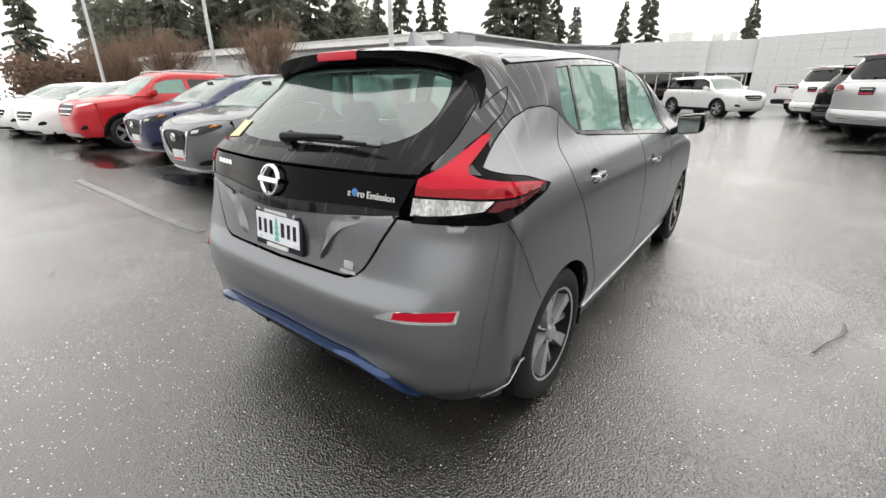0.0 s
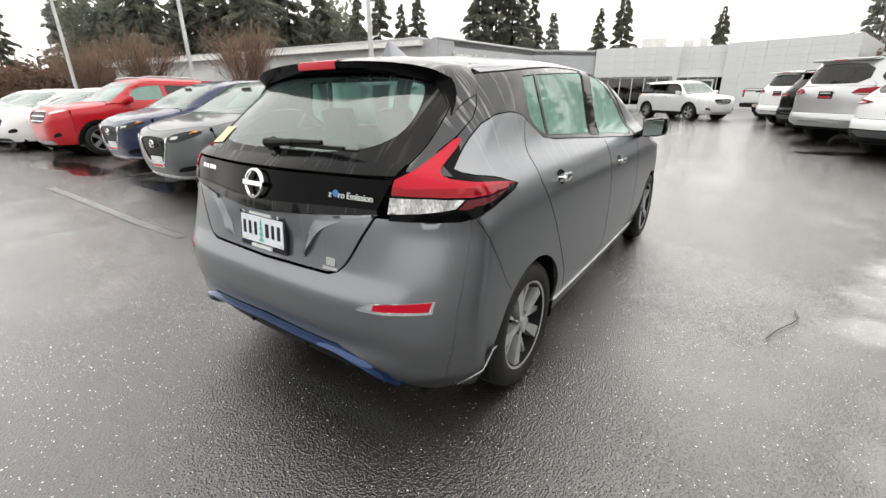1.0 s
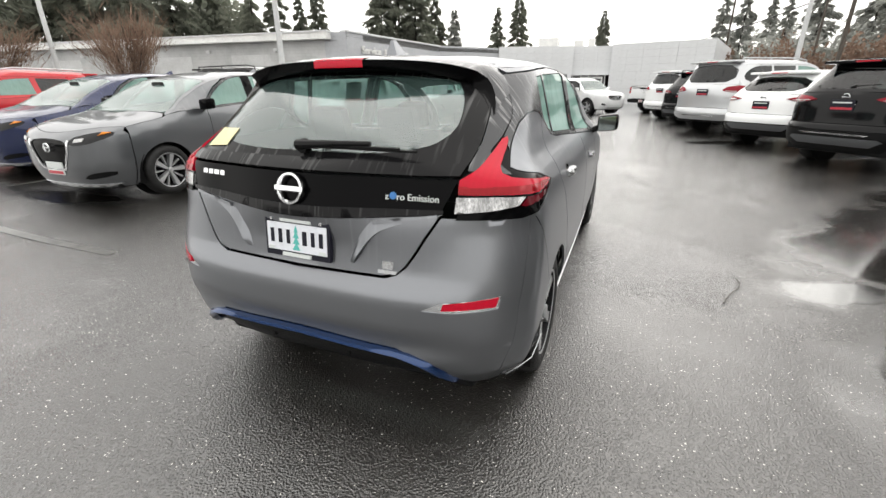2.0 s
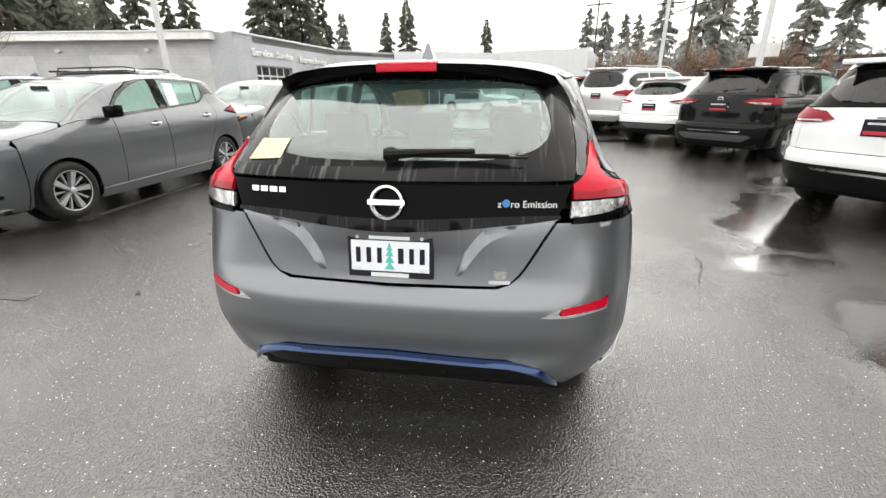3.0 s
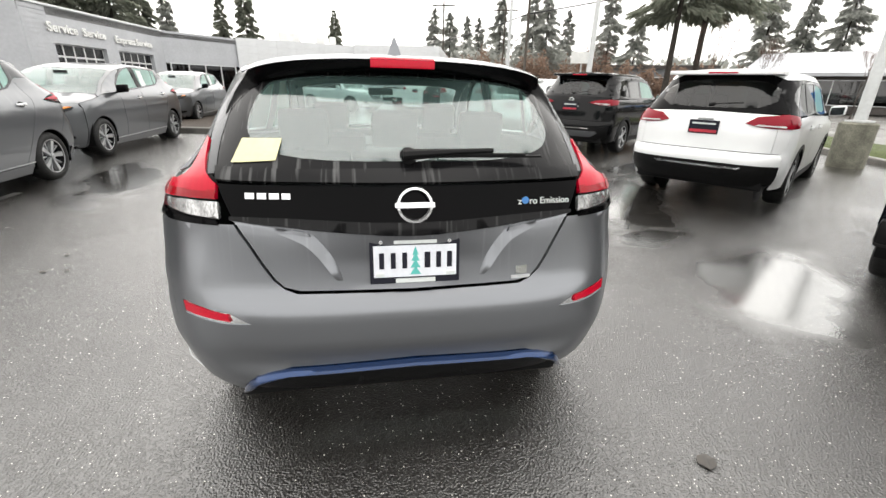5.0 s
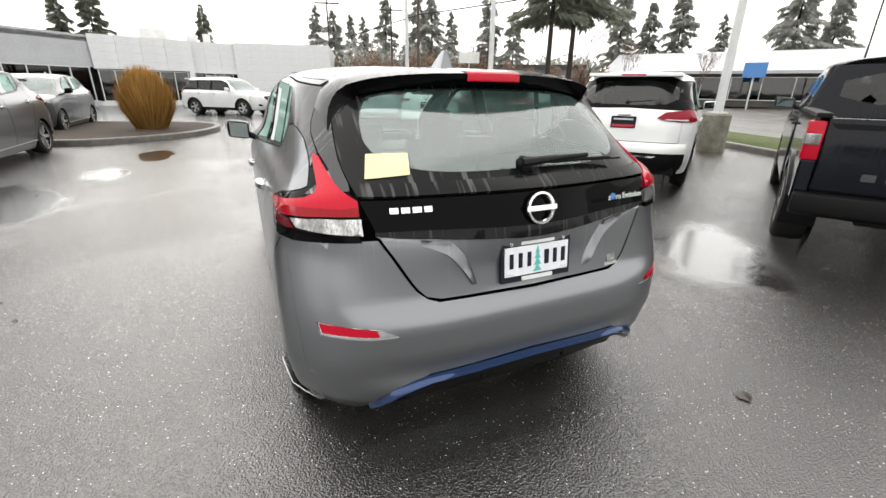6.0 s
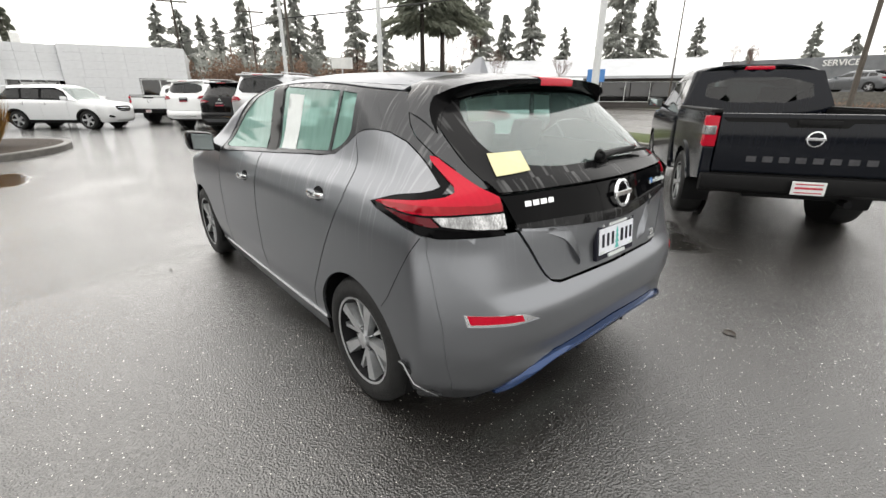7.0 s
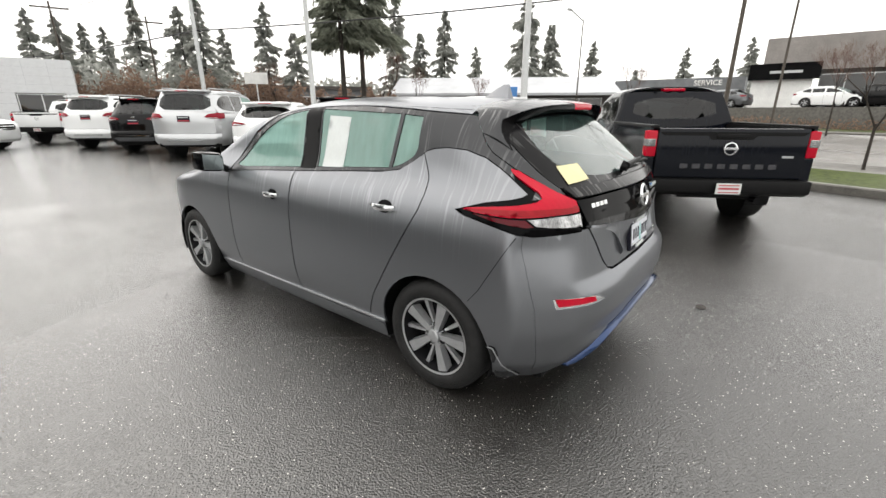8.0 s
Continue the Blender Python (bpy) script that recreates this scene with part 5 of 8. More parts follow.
def build_suv(name, L, label, m, step, category="car", group=""):
    car = thing(name, label, category, m, group)
    P = L["paint"]
    sh, sp = suv_spec(L)
    ro, h, w, belt = L["ro"], L["h"], L["w"], L["belt"]
    build_sides(car, sh, sp, P, step)
    line = build_top(car, sh, sp, P, step)
    build_nose(car, sh, sp, P, step, line)
    underbody(car, sp, w * 0.8)
    four_wheels(car, sp, False)
    seats(car, [(0.35, (-0.42, 0.42)), (1.25, (-0.38, 0.38))], belt - 0.42, belt + 0.24, 0.23)
    gz = L.get("grille_z", (L["nose"] - 0.33, L["nose"] - 0.08))
    for k in range(3):
        z = gz[0] + 0.05 + k * (gz[1] - gz[0] - 0.08) / 2
        sheet("grille_bar", [(-0.36, z), (0.36, z), (0.36, z + 0.02), (-0.36, z + 0.02)], sh.nose, M_CHROME, car, (0, 1, 0), 0.06, 0.006, 0, -0.004)
    back, H = sh.back, (0, -1, 0)
    rb = sp["rear_border"]
    X = lambda y, z: float(sh.half(y, z))
    bx = lambda z: X(float(np.interp(z, [p[1] for p in rb], [p[0] for p in rb])), z)
    zs = np.linspace
    bz = L.get("bumper_top", 0.70)
    cz = L.get("clad_top", 0.52)
    lowmat = M_PLAS if L.get("clad") else P
    sheet("rear_bumper_lower", mirrored([(0, sp["sill"] + 0.06), (w * 0.7, sp["sill"] + 0.06), *[(bx(z), z) for z in zs(sp["sill"] + 0.09, cz, 5)], (0, cz)]), back, lowmat, car, H, step, 0.02, 0.002, 0.006)
    sheet("rear_bumper", mirrored([(0, cz), *[(bx(z), z) for z in zs(cz, bz, 4)], (0, bz)]), back, P, car, H, step, 0.02)
    # tailgate with lamps let in
    lz0, lz1 = L["lamp_z"]
    lx = L["lamp_x"]
    tg = mirrored([(0, bz + 0.005), *[(min(bx(z), w * 0.80), z) for z in zs(bz + 0.005, belt + 0.03, 7)], (0, belt + 0.05)])
    sheet("tailgate", tg, back, P, car, H, step, 0.02)
    for s in (1, -1):
        o = [(s * min(bx(z), w * 0.80) + s * 0.004, z) for z in zs(bz + 0.005, belt + 0.03, 6)] + [(s * bx(z), z) for z in zs(belt, bz + 0.005, 6)]
        sheet("corner_panel", o, back, P, car, H, step, 0.02, 0.0)
        lamp = [(s * lx, lz0 + 0.045), (s * (lx + 0.12), lz0 + 0.012), (s * (w * 0.78), lz0), (s * bx(lz0), lz0), (s * bx(lz1), lz1), (s * (lx + 0.1), lz1 - 0.03)]
        lo = sheet("tail_lamp", lamp, back, L.get("lamp_mat", M_LMID), car, H, 0.04, 0.03, 0.0, 0.016, "red tail lamp")
        zb = (lz0 + lz1) / 2
        lit = [(s * (lx + 0.09), lz0 + 0.026), (s * bx(zb) * 0.95, lz0 + 0.012), (s * bx(zb) * 0.95, lz0 + 0.026), (s * (lx + 0.12), lz0 + 0.036)]
        sheet("clear_strip", lit, back, M_LWHITE, lo, H, 0.04, 0.006, 0.0, 0.022)
        yb0 = float(np.interp(lz0, [p[1] for p in rb], [p[0] for p in rb]))
        sl = L.get("lamp_side", 0.22)
        sheet("tail_lamp_side", [(yb0 - 0.01, lz0), (yb0 + sl * 0.5, lz0 + 0.01), (yb0 + sl, lz1 - 0.02), (yb0 + 0.01, lz1)], sh.side(s), L.get("lamp_mat", M_LMID), lo, (s, 0, 0), 0.05, 0.02, 0.0, 0.012)
    gt = h - 0.13
    gi = mirrored([(0, belt + 0.085), (w * 0.70, belt + 0.10), (w * 0.66, gt - 0.05), (0, gt)])
    gl = smooth_poly(gi, 1)
    X2 = lambda z: X(float(sh.rear(z)) + 0.2, z)
    frm = mirrored([(0, belt + 0.052), *[(X2(z), z) for z in zs(belt + 0.04, h - 0.09, 6)], (0, h - 0.085)])
    sheet("tail_glass_frame", frm, back, L.get("hatch_mat", P), car, H, step, 0.01, 0.0, 0.0, "", [gl])
    sheet("tail_glass", gl, back, L.get("tail_glass", G_TINT), car, H, step, 0.004, 0.0, 0.002)
    ysp = float(sh.rear(gt)) - 0.10
    bm = bmesh.new()
    vs = box(bm, -w * 0.68, ysp, h - 0.095, w * 0.68, ysp + 0.30, h - 0.045, 0.018)
    part("roof_spoiler", bm, L.get("spoiler_mat", P), car, "", True)
    bm = bmesh.new()
    box(bm, -0.16, ysp - 0.004, h - 0.082, 0.16, ysp + 0.02, h - 0.062, 0.004)
    part("high_brake_lamp", bm, M_LRED, car)
    pz = L.get("plate_z", belt - 0.27)
    yp = float(sh.rear(pz + 0.07)) - 0.012
    bm = bmesh.new()
    box(bm, -0.165, yp - 0.006, pz, 0.165, yp + 0.012, pz + 0.16, 0.004)
    pl = part("plate", bm, M_INK, car, "dealer plate")
    bm = bmesh.new()
    box(bm, -0.15, yp - 0.010, pz + 0.015, 0.15, yp - 0.004, pz + 0.05, 0.001)
    part("plate_band", bm, M_PLATERED, pl)
    bm = bmesh.new()
    box(bm, -0.13, yp - 0.010, pz + 0.11, 0.13, yp - 0.004, pz + 0.13, 0.001)
    part("plate_bar", bm, M_WPAPER, pl)
    wy = float(sh.rear(belt + 0.14)) - 0.02
    wiper(car, [((-0.02, wy + 0.01, belt + 0.12), (0.32, wy + 0.03, belt + 0.15), 0.012, 0.008), ((-0.03, wy, belt + 0.11), (0.03, wy, belt + 0.13), 0.025, 0.02)])
    if L.get("chrome_bar"):
        sheet("chrome_bar", mirrored([(0, cz - 0.06), (0.45, cz - 0.06), (0.5, cz - 0.035), (0, cz - 0.035)]), back, M_CHROME, car, H, 0.06, 0.008, 0, 0.012)
    if L.get("badge"):
        if L["badge"] == "ring":
            ring_badge(car, 0, float(sh.rear(belt)) - 0.008, belt - 0.03, 0.055)
        else:
            bm = bmesh.new()
            yb = float(sh.rear(belt - 0.05)) - 0.008
            box(bm, -0.09, yb - 0.004, belt - 0.055, 0.09, yb + 0.01, belt - 0.03, 0.006)
            part("badge", bm, M_ALLOY, car)
    if L.get("skid"):
        sheet("skid_trim", mirrored([(0, 0.385), (0.52, 0.385), (0.66, 0.47), (0.60, 0.50), (0, 0.50)]), back, M_GREYL, car, H, 0.06, 0.012, 0, 0.014, "grey skid trim")
    if L.get("letters"):
        bars_on(car, "letter_bar", back, H, -0.17, belt - 0.16, [0.045] * 5, 0.03, 0.03, M_CHROME)
    if L.get("rails"):
        for s in (1, -1):
            bm = bmesh.new()
            pts = [(s * w * 0.62, y, float(sh.top(y)) + 0.03) for y in np.linspace(sp["roof_back"] + 0.1, L["screen_top"] - 0.15, 8)]
            rings = [[bm.verts.new((p[0] + 0.018 * math.cos(k * math.pi / 3), p[1], p[2] + 0.018 * math.sin(k * math.pi / 3))) for k in range(6)] for p in pts]
            for p, q in zip(rings, rings[1:]):
                for k in range(6):
                    bm.faces.new((p[k], p[(k + 1) % 6], q[(k + 1) % 6], q[k]))
            bm.faces.new(rings[0])
            bm.faces.new(rings[-1])
            rail = part("roof_rail", bm, L["rails"], car, "", True)
            for p in (pts[0], pts[3], pts[-1]):
                bm = bmesh.new()
                tube(bm, (p[0], p[1], p[2] - 0.06), p, 0.016, 0.016, 6)
                part("rail_foot", bm, L["rails"], rail, "", True)
    return car


# ---- ground ----
def rise(x, y):
    """The lot lies level round the car and rises a little away from it."""
    r = math.hypot(x + 0.3, y + 1.0)
    return 0.16 * (1 - math.exp(-(r - 4.0) / 3.5)) if r > 4.0 else 0.0


def on_ground(off):
    def f(p):
        return np.array([(x, y, rise(x, y) + off) for x, y in p])
    return f


def asphalt(name, tone, wet, speck=True, gloss=1.0, hollows=()):
    m, nt, b = shader(name, (tone, tone, tone), 0.4, 0, gloss, gloss)
    b.inputs["Specular IOR Level"].default_value = 0.35
    b.inputs["Coat IOR"].default_value = 1.78
    v = coords(nt, (1, 1, 1), True)
    big = noise_tex(nt, v, 0.32, 4, 0.6)
    mid = noise_tex(nt, v, 2.3, 4, 0.6)
    fine = noise_tex(nt, v, 110, 3, 0.62)
    col = mix_rgb(nt, 1.0, (tone, tone * 0.93, tone * 0.84), ramp(nt, mid, [(0.3, grey(0.7)), (0.7, grey(1.25))]), "MULTIPLY")
    col = mix_rgb(nt, 1.0, col, ramp(nt, fine, [(0.35, grey(0.3)), (0.66, grey(1.6))]), "MULTIPLY")
    if speck:
        vor = nt.nodes.new("ShaderNodeTexVoronoi")
        vor.inputs["Scale"].default_value = 66
        nt.links.new(v, vor.inputs["Vector"])
        size = nt.nodes.new("ShaderNodeMath")
        size.operation = "MULTIPLY_ADD"
        nt.links.new(vor.outputs["Color"], size.inputs[0])
        size.inputs[1].default_value = 0.62
        size.inputs[2].default_value = -0.315
        lt = nt.nodes.new("ShaderNodeMath")
        lt.operation = "LESS_THAN"
        nt.links.new(vor.outputs["Distance"], lt.inputs[0])
        nt.links.new(size.outputs[0], lt.inputs[1])
        col = mix_rgb(nt, lt.outputs[0], col, (0.5, 0.485, 0.45))
    nt.links.new(col, b.inputs["Base Color"])
    # standing water in listed hollows and where the large noise dips; damp and pebbly elsewhere
    wob = nt.nodes.new("ShaderNodeTexNoise")
    wob.inputs["Scale"].default_value = 1.7
    wob.inputs["Detail"].default_value = 4
    nt.links.new(v, wob.inputs["Vector"])
    near = None
    for x, y, a, c, turn in hollows:
        mp = nt.nodes.new("ShaderNodeMapping")
        mp.vector_type = "TEXTURE"
        mp.inputs["Location"].default_value = (x, y, 0)
        mp.inputs["Rotation"].default_value = (0, 0, radians(turn))
        mp.inputs["Scale"].default_value = (a, c, 50)
        nt.links.new(v, mp.inputs[0])
        ln = nt.nodes.new("ShaderNodeVectorMath")
        ln.operation = "LENGTH"
        nt.links.new(mp.outputs[0], ln.inputs[0])
        if near is None:
            near = ln.outputs["Value"]
        else:
            mn = nt.nodes.new("ShaderNodeMath")
            mn.operation = "MINIMUM"
            nt.links.new(near, mn.inputs[0])
            nt.links.new(ln.outputs["Value"], mn.inputs[1])
            near = mn.outputs[0]
    pud = nt.nodes.new("ShaderNodeMath")
    pud.operation = "MULTIPLY_ADD"
    nt.links.new(mid, pud.inputs[0])
    pud.inputs[1].default_value = 0.18
    nt.links.new(big, pud.inputs[2])
    dry = ramp(nt, pud.outputs[0], [(0.44 - wet, grey(0.5)), (0.6 - wet, grey(1.0))])
    if near is not None:
        sh_ = nt.nodes.new("ShaderNodeMath")
        sh_.operation = "MULTIPLY_ADD"
        nt.links.new(wob.outputs["Fac"], sh_.inputs[0])
        sh_.inputs[1].default_value = 1.3
        nt.links.new(near, sh_.inputs[2])
        hol = ramp(nt, sh_.outputs[0], [(0.0, grey(0.0)), (0.78, grey(0.0)), (0.92, grey(1.0))])
        sh_2 = nt.nodes.new("ShaderNodeMath")
        sh_2.operation = "MULTIPLY_ADD"
        nt.links.new(sh_.outputs[0], sh_2.inputs[0])
        sh_2.inputs[1].default_value = 0.5
        sh_2.inputs[2].default_value = 0.0
        hol = ramp(nt, sh_2.outputs[0], [(0.62, grey(0.0)), (0.85, grey(1.0))])
        dry = mix_rgb(nt, 1.0, dry, hol, "MULTIPLY")
    nt.links.new(ramp(nt, dry, [(0.0, grey(0.2)), (0.5, grey(0.35)), (1.0, grey(0.45))]), b.inputs["Roughness"])
    nt.links.new(ramp(nt, dry, [(0.0, grey(0.02)), (0.5, grey(0.05)), (1.0, grey(0.06))]), b.inputs["Coat Roughness"])
    pebble = nt.nodes.new("ShaderNodeTexVoronoi")
    pebble.inputs["Scale"].default_value = 105
    nt.links.new(v, pebble.inputs["Vector"])
    hgt = mix_rgb(nt, 0.5, fine, ramp(nt, pebble.outputs["Distance"], [(0.0, grey(1.0)), (0.7, grey(0.0))]))
    hgt = mix_rgb(nt, ramp(nt, dry, [(0.0, grey(0.06)), (1.0, grey(1.0))]), grey(0.5), hgt)
    bump(nt, b, hgt, 1.0, 0.0052)
    nt.links.new(b.inputs["Normal"].links[0].from_socket, b.inputs["Coat Normal"])
    return m


HOLLOWS = ((3.0, 0.5, 1.1, 0.62, 40), (3.3, 3.0, 1.7, 0.6, 62), (2.75, 1.65, 0.5, 0.3, 10), (3.3, 10.2, 1.2, 0.5, 25), (-3.6, 4.6, 1.6, 0.55, 105), (-3.05, 6.4, 0.7, 0.35, 90), (-2.6, 8.3, 0.9, 0.4, 95), (-5.6, 1.2, 1.3, 0.3, 12), (-9.0, 0.9, 2.4, 0.4, 5), (-13.5, 1.6, 2.6, 0.5, 8), (5.2, 5.2, 2.0, 0.6, 35), (5.4, 9.0, 1.8, 0.6, 40))
M_LOT = asphalt("wet_asphalt", 0.02, 0.02, True, 1.0, HOLLOWS)
M_ROAD = asphalt("road_asphalt", 0.15, -0.1, False, 0.6)
M_LINE = plain("worn_white_line", (0.17, 0.17, 0.16), 0.3, 0, 0.5, 9, 0.8)
M_KERB = plain("wet_concrete_kerb", (0.15, 0.142, 0.128), 0.45, 0, 0.3, 6, 0.5, 0, 0.2)
M_SOIL = plain("bark_mulch", (0.07, 0.05, 0.035), 0.8, 0, 0.5, 14, 0.3, 0, 0.8)
M_LAWN = plain("winter_grass", (0.10, 0.13, 0.035), 0.8, 0, 0.4, 10, 0.3, 0, 0.6)
M_BLOCK = None


def build_ground():
    rings = [0, 1.5, 3, 4, 5, 6, 7.5, 9, 11, 13, 16, 20, 25, 32, 42, 60, 100, 200, 500, 1500, 4000]
    seg = 72
    verts, faces = [(-0.3, -1.0, 0.0)], []
    for r in rings[1:]:
        for i in range(seg):
            a = 2 * math.pi * i / seg
            x, y = -0.3 + r * math.cos(a), -1.0 + r * math.sin(a)
            verts.append((x, y, rise(x, y)))
    for i in range(seg):
        faces.append((0, 1 + i, 1 + (i + 1) % seg))
    for k in range(len(rings) - 2):
        b0, b1 = 1 + k * seg, 1 + (k + 1) * seg
        for i in range(seg):
            j = (i + 1) % seg
            faces.append((b0 + i, b1 + i, b1 + j, b0 + j))
    ob = link_mesh("ground", verts, faces, M_LOT)
    tagged(ob, "dark wet asphalt of a parking lot with puddles and pale grit", "ground", "", "structure")


build_ground()


def strip(name, outline, mat, off, label, category="ground", step=1.0, thick=0.0, parent=None):
    ob = sheet(name, outline, on_ground(off), mat, parent, (0, 0, 1), step, thick, 0.0)
    return tagged(ob, label, category, "", "structure") if parent is None else ob


ST_O, ST_U, ST_N = Vector((7.35, -2.55)), Vector((0.34, 0.94)).normalized(), Vector((0.94, -0.34)).normalized()


def st(a, b):
    """A place along the street: a metres along it, b metres across it from the lot's kerb."""
    p = ST_O + ST_U * a + ST_N * b
    return (p.x, p.y)


def kerb_run(name, pts, w, h, label, closed=False):
    """A kerb of rectangular stone with a rounded top edge along a line on the ground."""
    pts = resample(pts, 0.6) if closed else np.array([p for p in pts], float)
    n = len(pts)
    prof = [(0, -0.02), (0, h - 0.02), (0.02, h), (w - 0.02, h), (w, h - 0.02), (w, -0.02)]
    verts, faces = [], []
    for i in range(n):
        a = pts[i - 1] if (i > 0 or closed) else pts[i]
        b = pts[(i + 1) % n] if (i < n - 1 or closed) else pts[i]
        d = (b - a) / max(np.linalg.norm(b - a), 1e-6)
        nrm = np.array([d[1], -d[0]])
        for o, z in prof:
            p = pts[i] + nrm * o
            verts.append((p[0], p[1], rise(p[0], p[1]) + z))
    k = len(prof)
    for i in range(n if closed else n - 1):
        j = (i + 1) % n
        for q in range(k - 1):
            faces.append((i * k + q, j * k + q, j * k + q + 1, i * k + q + 1))
    ob = link_mesh(name, verts, faces, M_KERB, None, "", True, 30)
    return tagged(ob, label, "kerb", "", "structure")


kerb_run("kerb", [st(a, 0) for a in np.linspace(-30, 60, 60)], 0.16, 0.14, "grey wet concrete kerb along the lot's edge")
strip("lawn_strip", [st(-30, 0.16), st(60, 0.16), st(60, 2.6), st(-30, 2.6)], M_LAWN, 0.10, "strip of green winter grass behind the kerb", "grass", 2.0, 0.1)
strip("pavement", [st(-60, 2.6), st(90, 2.6), st(90, 4.4), st(-60, 4.4)], M_KERB, 0.08, "pale wet concrete pavement beside the street", "pavement", 3.0, 0.1)
strip("road", [st(-80, 4.4), st(160, 4.4), st(160, 23), st(-80, 23)], M_ROAD, 0.02, "wide wet grey street with white lane lines", "road", 4.0)
for b in (9.2, 13.6, 18.2):
    strip("lane_line", [st(-70, b), st(120, b), st(120, b + 0.14), st(-70, b + 0.14)], M_LINE, 0.026, "white painted lane line on the street", "road line", 4.0)
strip("far_pavement", [st(-80, 23), st(120, 23), st(120, 25.5), st(-80, 25.5)], M_KERB, 0.10, "concrete pavement on the street's far side", "pavement", 4.0, 0.1)
strip("far_lawn", [st(-80, 25.5), st(120, 25.5), st(120, 29), st(-80, 29)], M_LAWN, 0.12, "grass and low planting across the street", "grass", 4.0, 0.1)
strip("far_lot", [st(2, 29), st(42, 29), st(42, 44), st(2, 44)], M_KERB, 1.55, "raised car lot behind a low concrete wall across the street", "ground", 4.0, 1.5)

# worn bay lines on the lot
LINES = [((-4.4, 2.1), (-4.35, 3.8)), ((-6.9, 0.12), (-3.0, 0.17)), ((-7.0, 1.2), (-6.95, 5.2))]
for (ax, ay), (bx_, by_) in LINES:
    d = Vector((bx_ - ax, by_ - ay)).normalized()
    nn = Vector((-d.y, d.x)) * 0.05
    strip("bay_line", [(ax + nn.x, ay + nn.y), (bx_ + nn.x, by_ + nn.y), (bx_ - nn.x, by_ - nn.y), (ax - nn.x, ay - nn.y)], M_LINE, 0.004, "worn white parking bay line on wet asphalt", "road line", 0.5)

# planted island with its kerb
ISLAND = smooth_poly([(-9.5, 13.4), (-5.0, 9.9), (-2.9, 10.7), (-1.75, 12.2), (-1.5, 14.4), (-2.6, 15.6), (-6.5, 16.6)], 2)
kerb_run("island_kerb", ISLAND[::-1], 0.15, 0.14, "rounded wet concrete kerb round a planted island", True)
strip("island_soil", ISLAND, M_SOIL, 0.12, "brown mulch bed inside a kerbed island", "planting bed", 0.6)


# litter on the lot: a bent twig and wet leaves
twig = thing("twig", "thin pale bent twig lying on wet asphalt", "twig", pose(2.0, 1.4, 0.0))
bm = bmesh.new()
tw_pts = [(-0.08, -0.26, 0.012), (-0.02, -0.1, 0.014), (0.05, 0.02, 0.016), (0.085, 0.12, 0.02), (0.08, 0.26, 0.014)]
for p0, p1 in zip(tw_pts, tw_pts[1:]):
    tube(bm, p0, p1, 0.005, 0.004, 6)
part("stem", bm, M_KERB, twig)
M_WLEAF = plain("wet_brown_leaf", (0.035, 0.025, 0.015), 0.3, 0, 0.4, 30)
for k in range(70):
    r_ = random.random
    lx, ly = (1.18, -1.01) if k == 0 else (-5 + 9.5 * r_(), -1.2 + 9 * r_())
    if k and abs(lx) < 1.0 and ly > -0.9:
        continue
    sz = 0.05 if k == 0 else 0.012 + 0.02 * r_()
    lf = bmesh.new()
    a0 = r_() * 6.28
    vs = [lf.verts.new((lx + sz * (0.55 + 0.45 * r_()) * math.cos(a0 + q * 1.047), ly + sz * (0.5 + 0.5 * r_()) * math.sin(a0 + q * 1.047), rise(lx, ly) + 0.006 + 0.006 * r_())) for q in range(6)]
    c = lf.verts.new((lx, ly, rise(lx, ly) + 0.012))
    for q in range(6):
        lf.faces.new((vs[q], vs[(q + 1) % 6], c))
    tagged(part("fallen_leaf", lf, M_WLEAF, None), "small wet brown leaf on the asphalt", "leaf", "fallen leaves")


# ---- vehicles in their places ----
def at(x, y, yaw, tilt=0.0, dz=0.0):
    return pose(x, y, rise(x, y) + dz, tilt, 0, yaw)


HERO, HSH, HSP = build_leaf("grey_hatchback", M_GUN, "gunmetal grey electric hatchback, rain-streaked, parked on wet asphalt", pose(0, 0, 0), 0.03, True)
build_leaf("grey_hatchback", M_GREYL, "grey electric hatchback parked nose out beside a bay line", at(-5.2, 4.5, 181), 0.06, False, "parked cars")
build_leaf("blue_hatchback", M_BLUE, "deep blue hatchback parked between a red and a grey car", at(-7.9, 4.9, 181), 0.08, False, "parked cars")
build_leaf("grey_hatchback", M_GREYL, "grey hatchback parked behind another grey hatchback", at(-5.45, 9.2, 179), 0.08, False, "parked cars")
build_leaf("grey_hatchback", M_GREYL, "dark grey hatchback parked by the planted island", at(-6.3, 16.2, 180), 0.1, False, "parked cars")

EQ = dict(paint=M_WHITE, wb=2.725, ro=0.98, fo=0.9, h=1.66, w=0.915, belt=1.10, nose=0.98, tyre=0.345, screen_top=1.75, screen_low=2.45, clad=True, clad_top=0.56, lamp_z=(0.98, 1.13), lamp_x=0.42, plate_z=0.88, chrome_bar=True, badge="bar", rails=None, slope=0.36, pillar_mat=M_GLOSS, hatch_mat=M_GLOSS)
build_suv("white_crossover", EQ, "white crossover with black lower cladding, parked tail out", at(4.71, 3.22, -55), 0.05, "car", "parked cars")
RG = dict(paint=M_BLACK, wb=2.705, ro=1.0, fo=0.9, h=1.69, w=0.91, belt=1.13, nose=1.0, tyre=0.35, screen_top=1.7, screen_low=2.4, clad=True, clad_top=0.6, lamp_z=(1.02, 1.13), lamp_x=0.40, plate_z=0.90, chrome_bar=True, badge="ring", letters=True, slope=0.34, skid=True)
build_suv("black_crossover", RG, "black crossover with grey rear skid trim, parked tail out", at(4.91, 7.5, -50), 0.06, "car", "parked cars")
